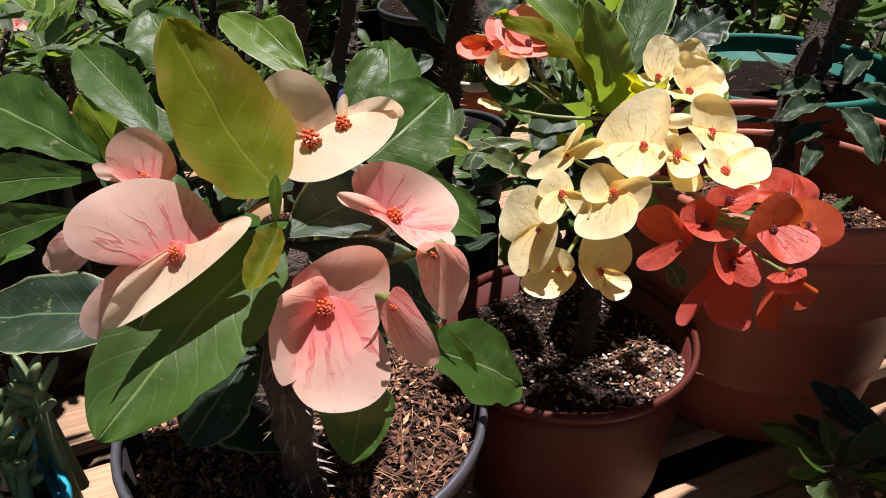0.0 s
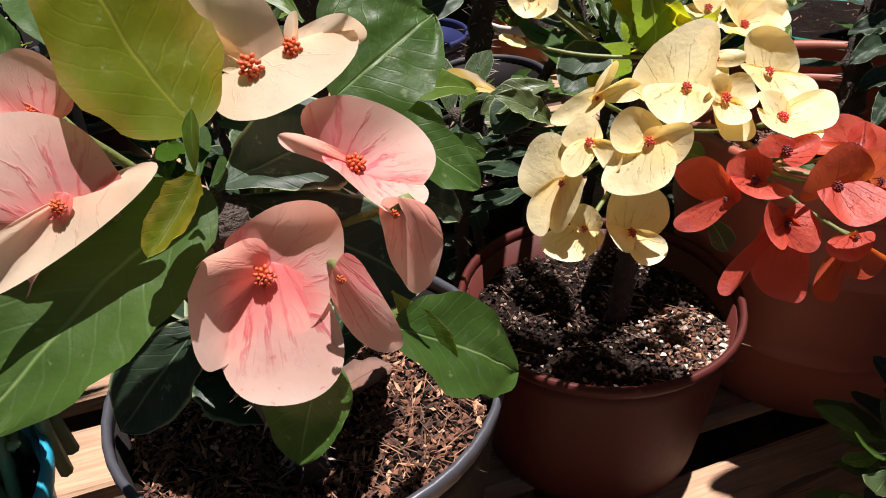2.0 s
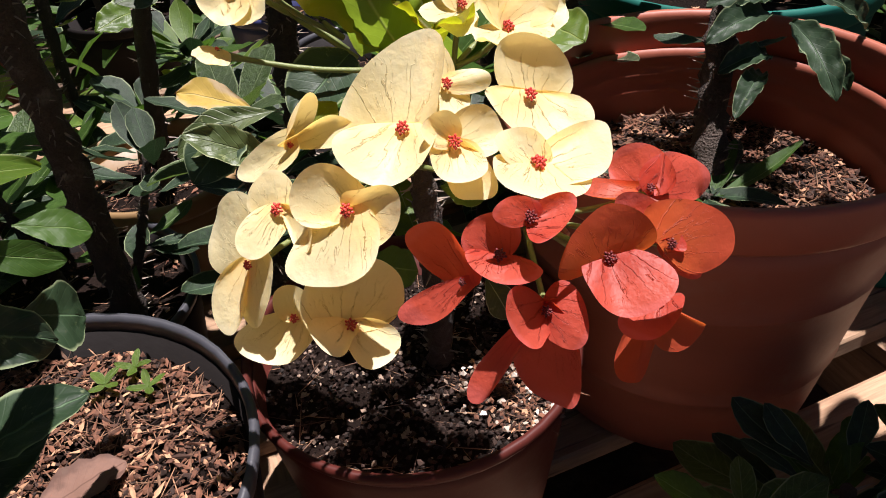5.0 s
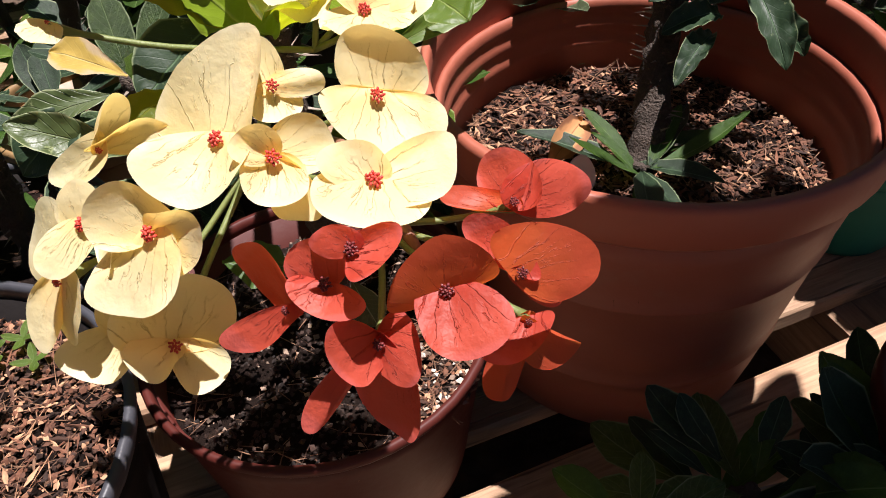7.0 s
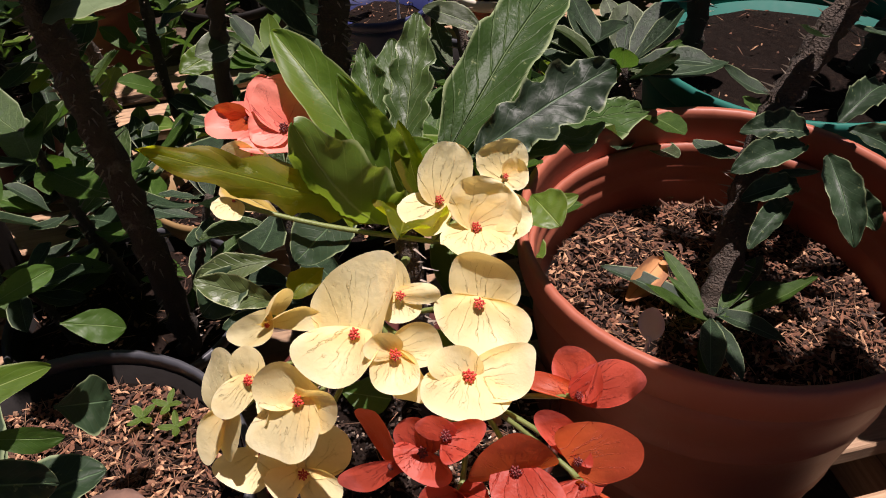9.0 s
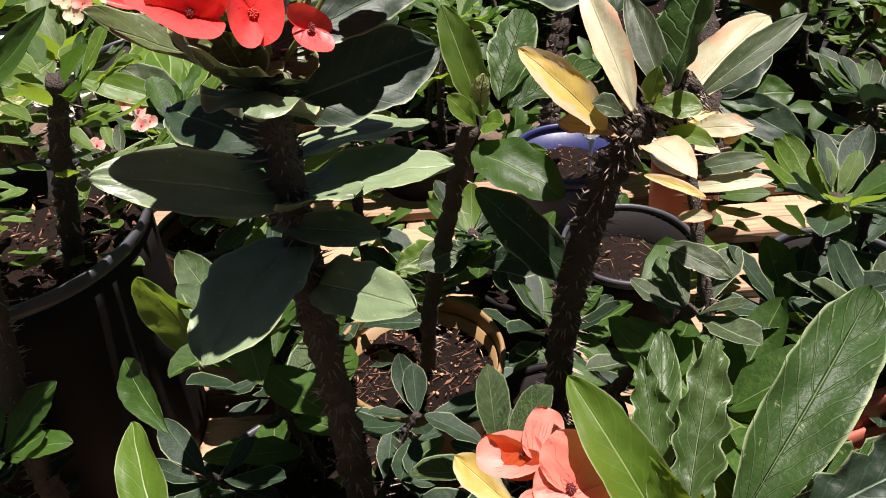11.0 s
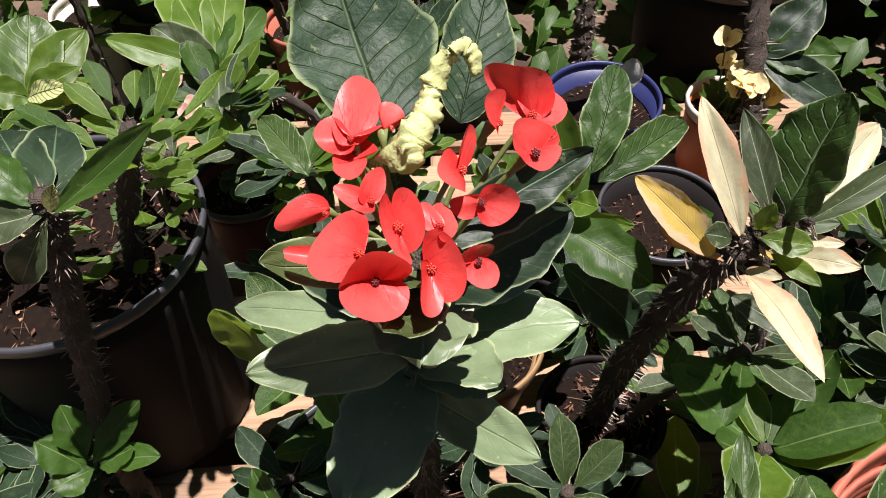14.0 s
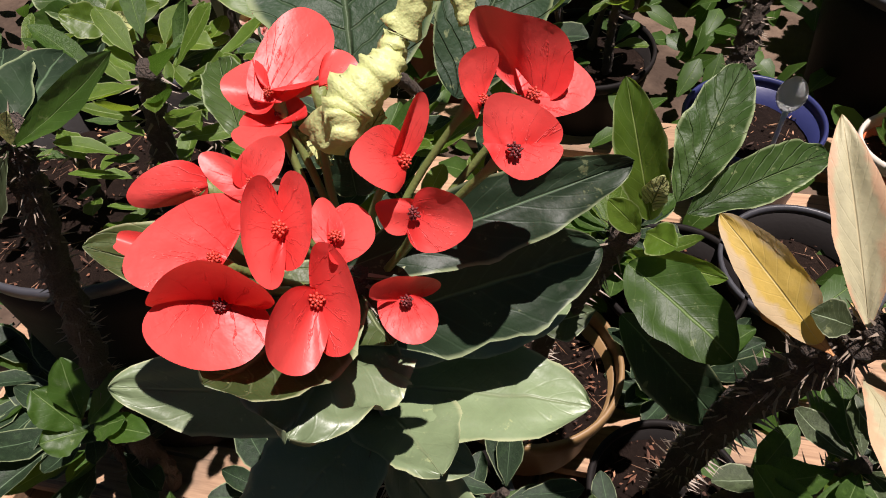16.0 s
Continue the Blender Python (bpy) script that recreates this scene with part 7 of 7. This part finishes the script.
thicket(-3.4, -1.25, 1.75, 2.9, 0.50, 2600, 11, 0.08)


# ---- planks and ground ----
ground_mesh = bmesh.new()
bmesh.ops.create_grid(ground_mesh, x_segments=2, y_segments=2, size=400)
ground = tagged(finish("ground", ground_mesh, GROUND, None, "", False), "dry brown earth and pale gravel", "ground", kind="structure")
ground.location.z = -0.03
paving = bmesh.new()
bmesh.ops.create_cube(paving, size=1)
slab = tagged(finish("paving", paving, PAVING, None, "", False), "pale sunlit concrete slab behind the pots", "paving", kind="structure")
slab.matrix_basis = pose(-1.62, 1.66, -0.02, 0, 0, 14) @ Matrix.Diagonal((0.7, 0.5, 0.05, 1))


def plank_mesh(length, width, thick, seed):
    rng = random.Random(seed)
    bm = bmesh.new()
    n = 14
    rings = []
    for i in range(n + 1):
        x = -length / 2 + length * i / n
        j = [rng.uniform(-0.0012, 0.0012) for _ in range(4)]
        c = 0.003
        pts = [(-width / 2 + c, -thick), (width / 2 - c, -thick), (width / 2 + j[0], -thick + c), (width / 2 + j[1], -c), (width / 2 - c, j[2] * 0.5), (-width / 2 + c, j[2] * 0.5), (-width / 2 + j[3], -c), (-width / 2 + j[0], -thick + c)]
        rings.append([bm.verts.new((x, y, z)) for y, z in pts])
    for a, b in zip(rings, rings[1:]):
        for k in range(8):
            bm.faces.new((a[k], b[k], b[(k + 1) % 8], a[(k + 1) % 8]))
    bm.faces.new(list(reversed(rings[0]))), bm.faces.new(rings[-1])
    bmesh.ops.recalc_face_normals(bm, faces=bm.faces)
    me = bpy.data.meshes.new("plank")
    bm.to_mesh(me)
    bm.free()
    me.materials.append(WOOD)
    return me


for x, y, r, many, seed in ((0.72, 0.60, 0.16, 700, 41), (0.70, 0.36, 0.14, 500, 42)):
    bits("bark_chip_mulch", x, y, ground.location.z, r, many, seed, "bark")
deck = tagged(new("pallet"), "weathered wooden pallet of rough planks under the pots", "pallet")
plank_stock = [plank_mesh(1.25, 0.076, 0.020, k) for k in range(4)]
along = Vector((math.cos(math.radians(23)), math.sin(math.radians(23)), 0))
across = Vector((-along.y, along.x, 0))
for k in range(10):
    at = along * (0.165 + 0.008 * math.sin(k * 2.3)) + across * (0.190 + 0.118 * k)
    ob = new("plank", plank_stock[k % 4])
    ob.parent = deck
    ob.matrix_basis = pose(at.x, at.y, 0.088, 0, 0, 23 + 0.4 * math.sin(k * 1.7))
for k, u in enumerate((-0.41, 0.165, 0.74)):
    at = along * u + across * 0.72
    ob = new("bearer", plank_mesh(1.14, 0.09, 0.098, 20 + k))
    ob.parent = deck
    ob.matrix_basis = pose(at.x, at.y, 0.067, 0, 0, 113)
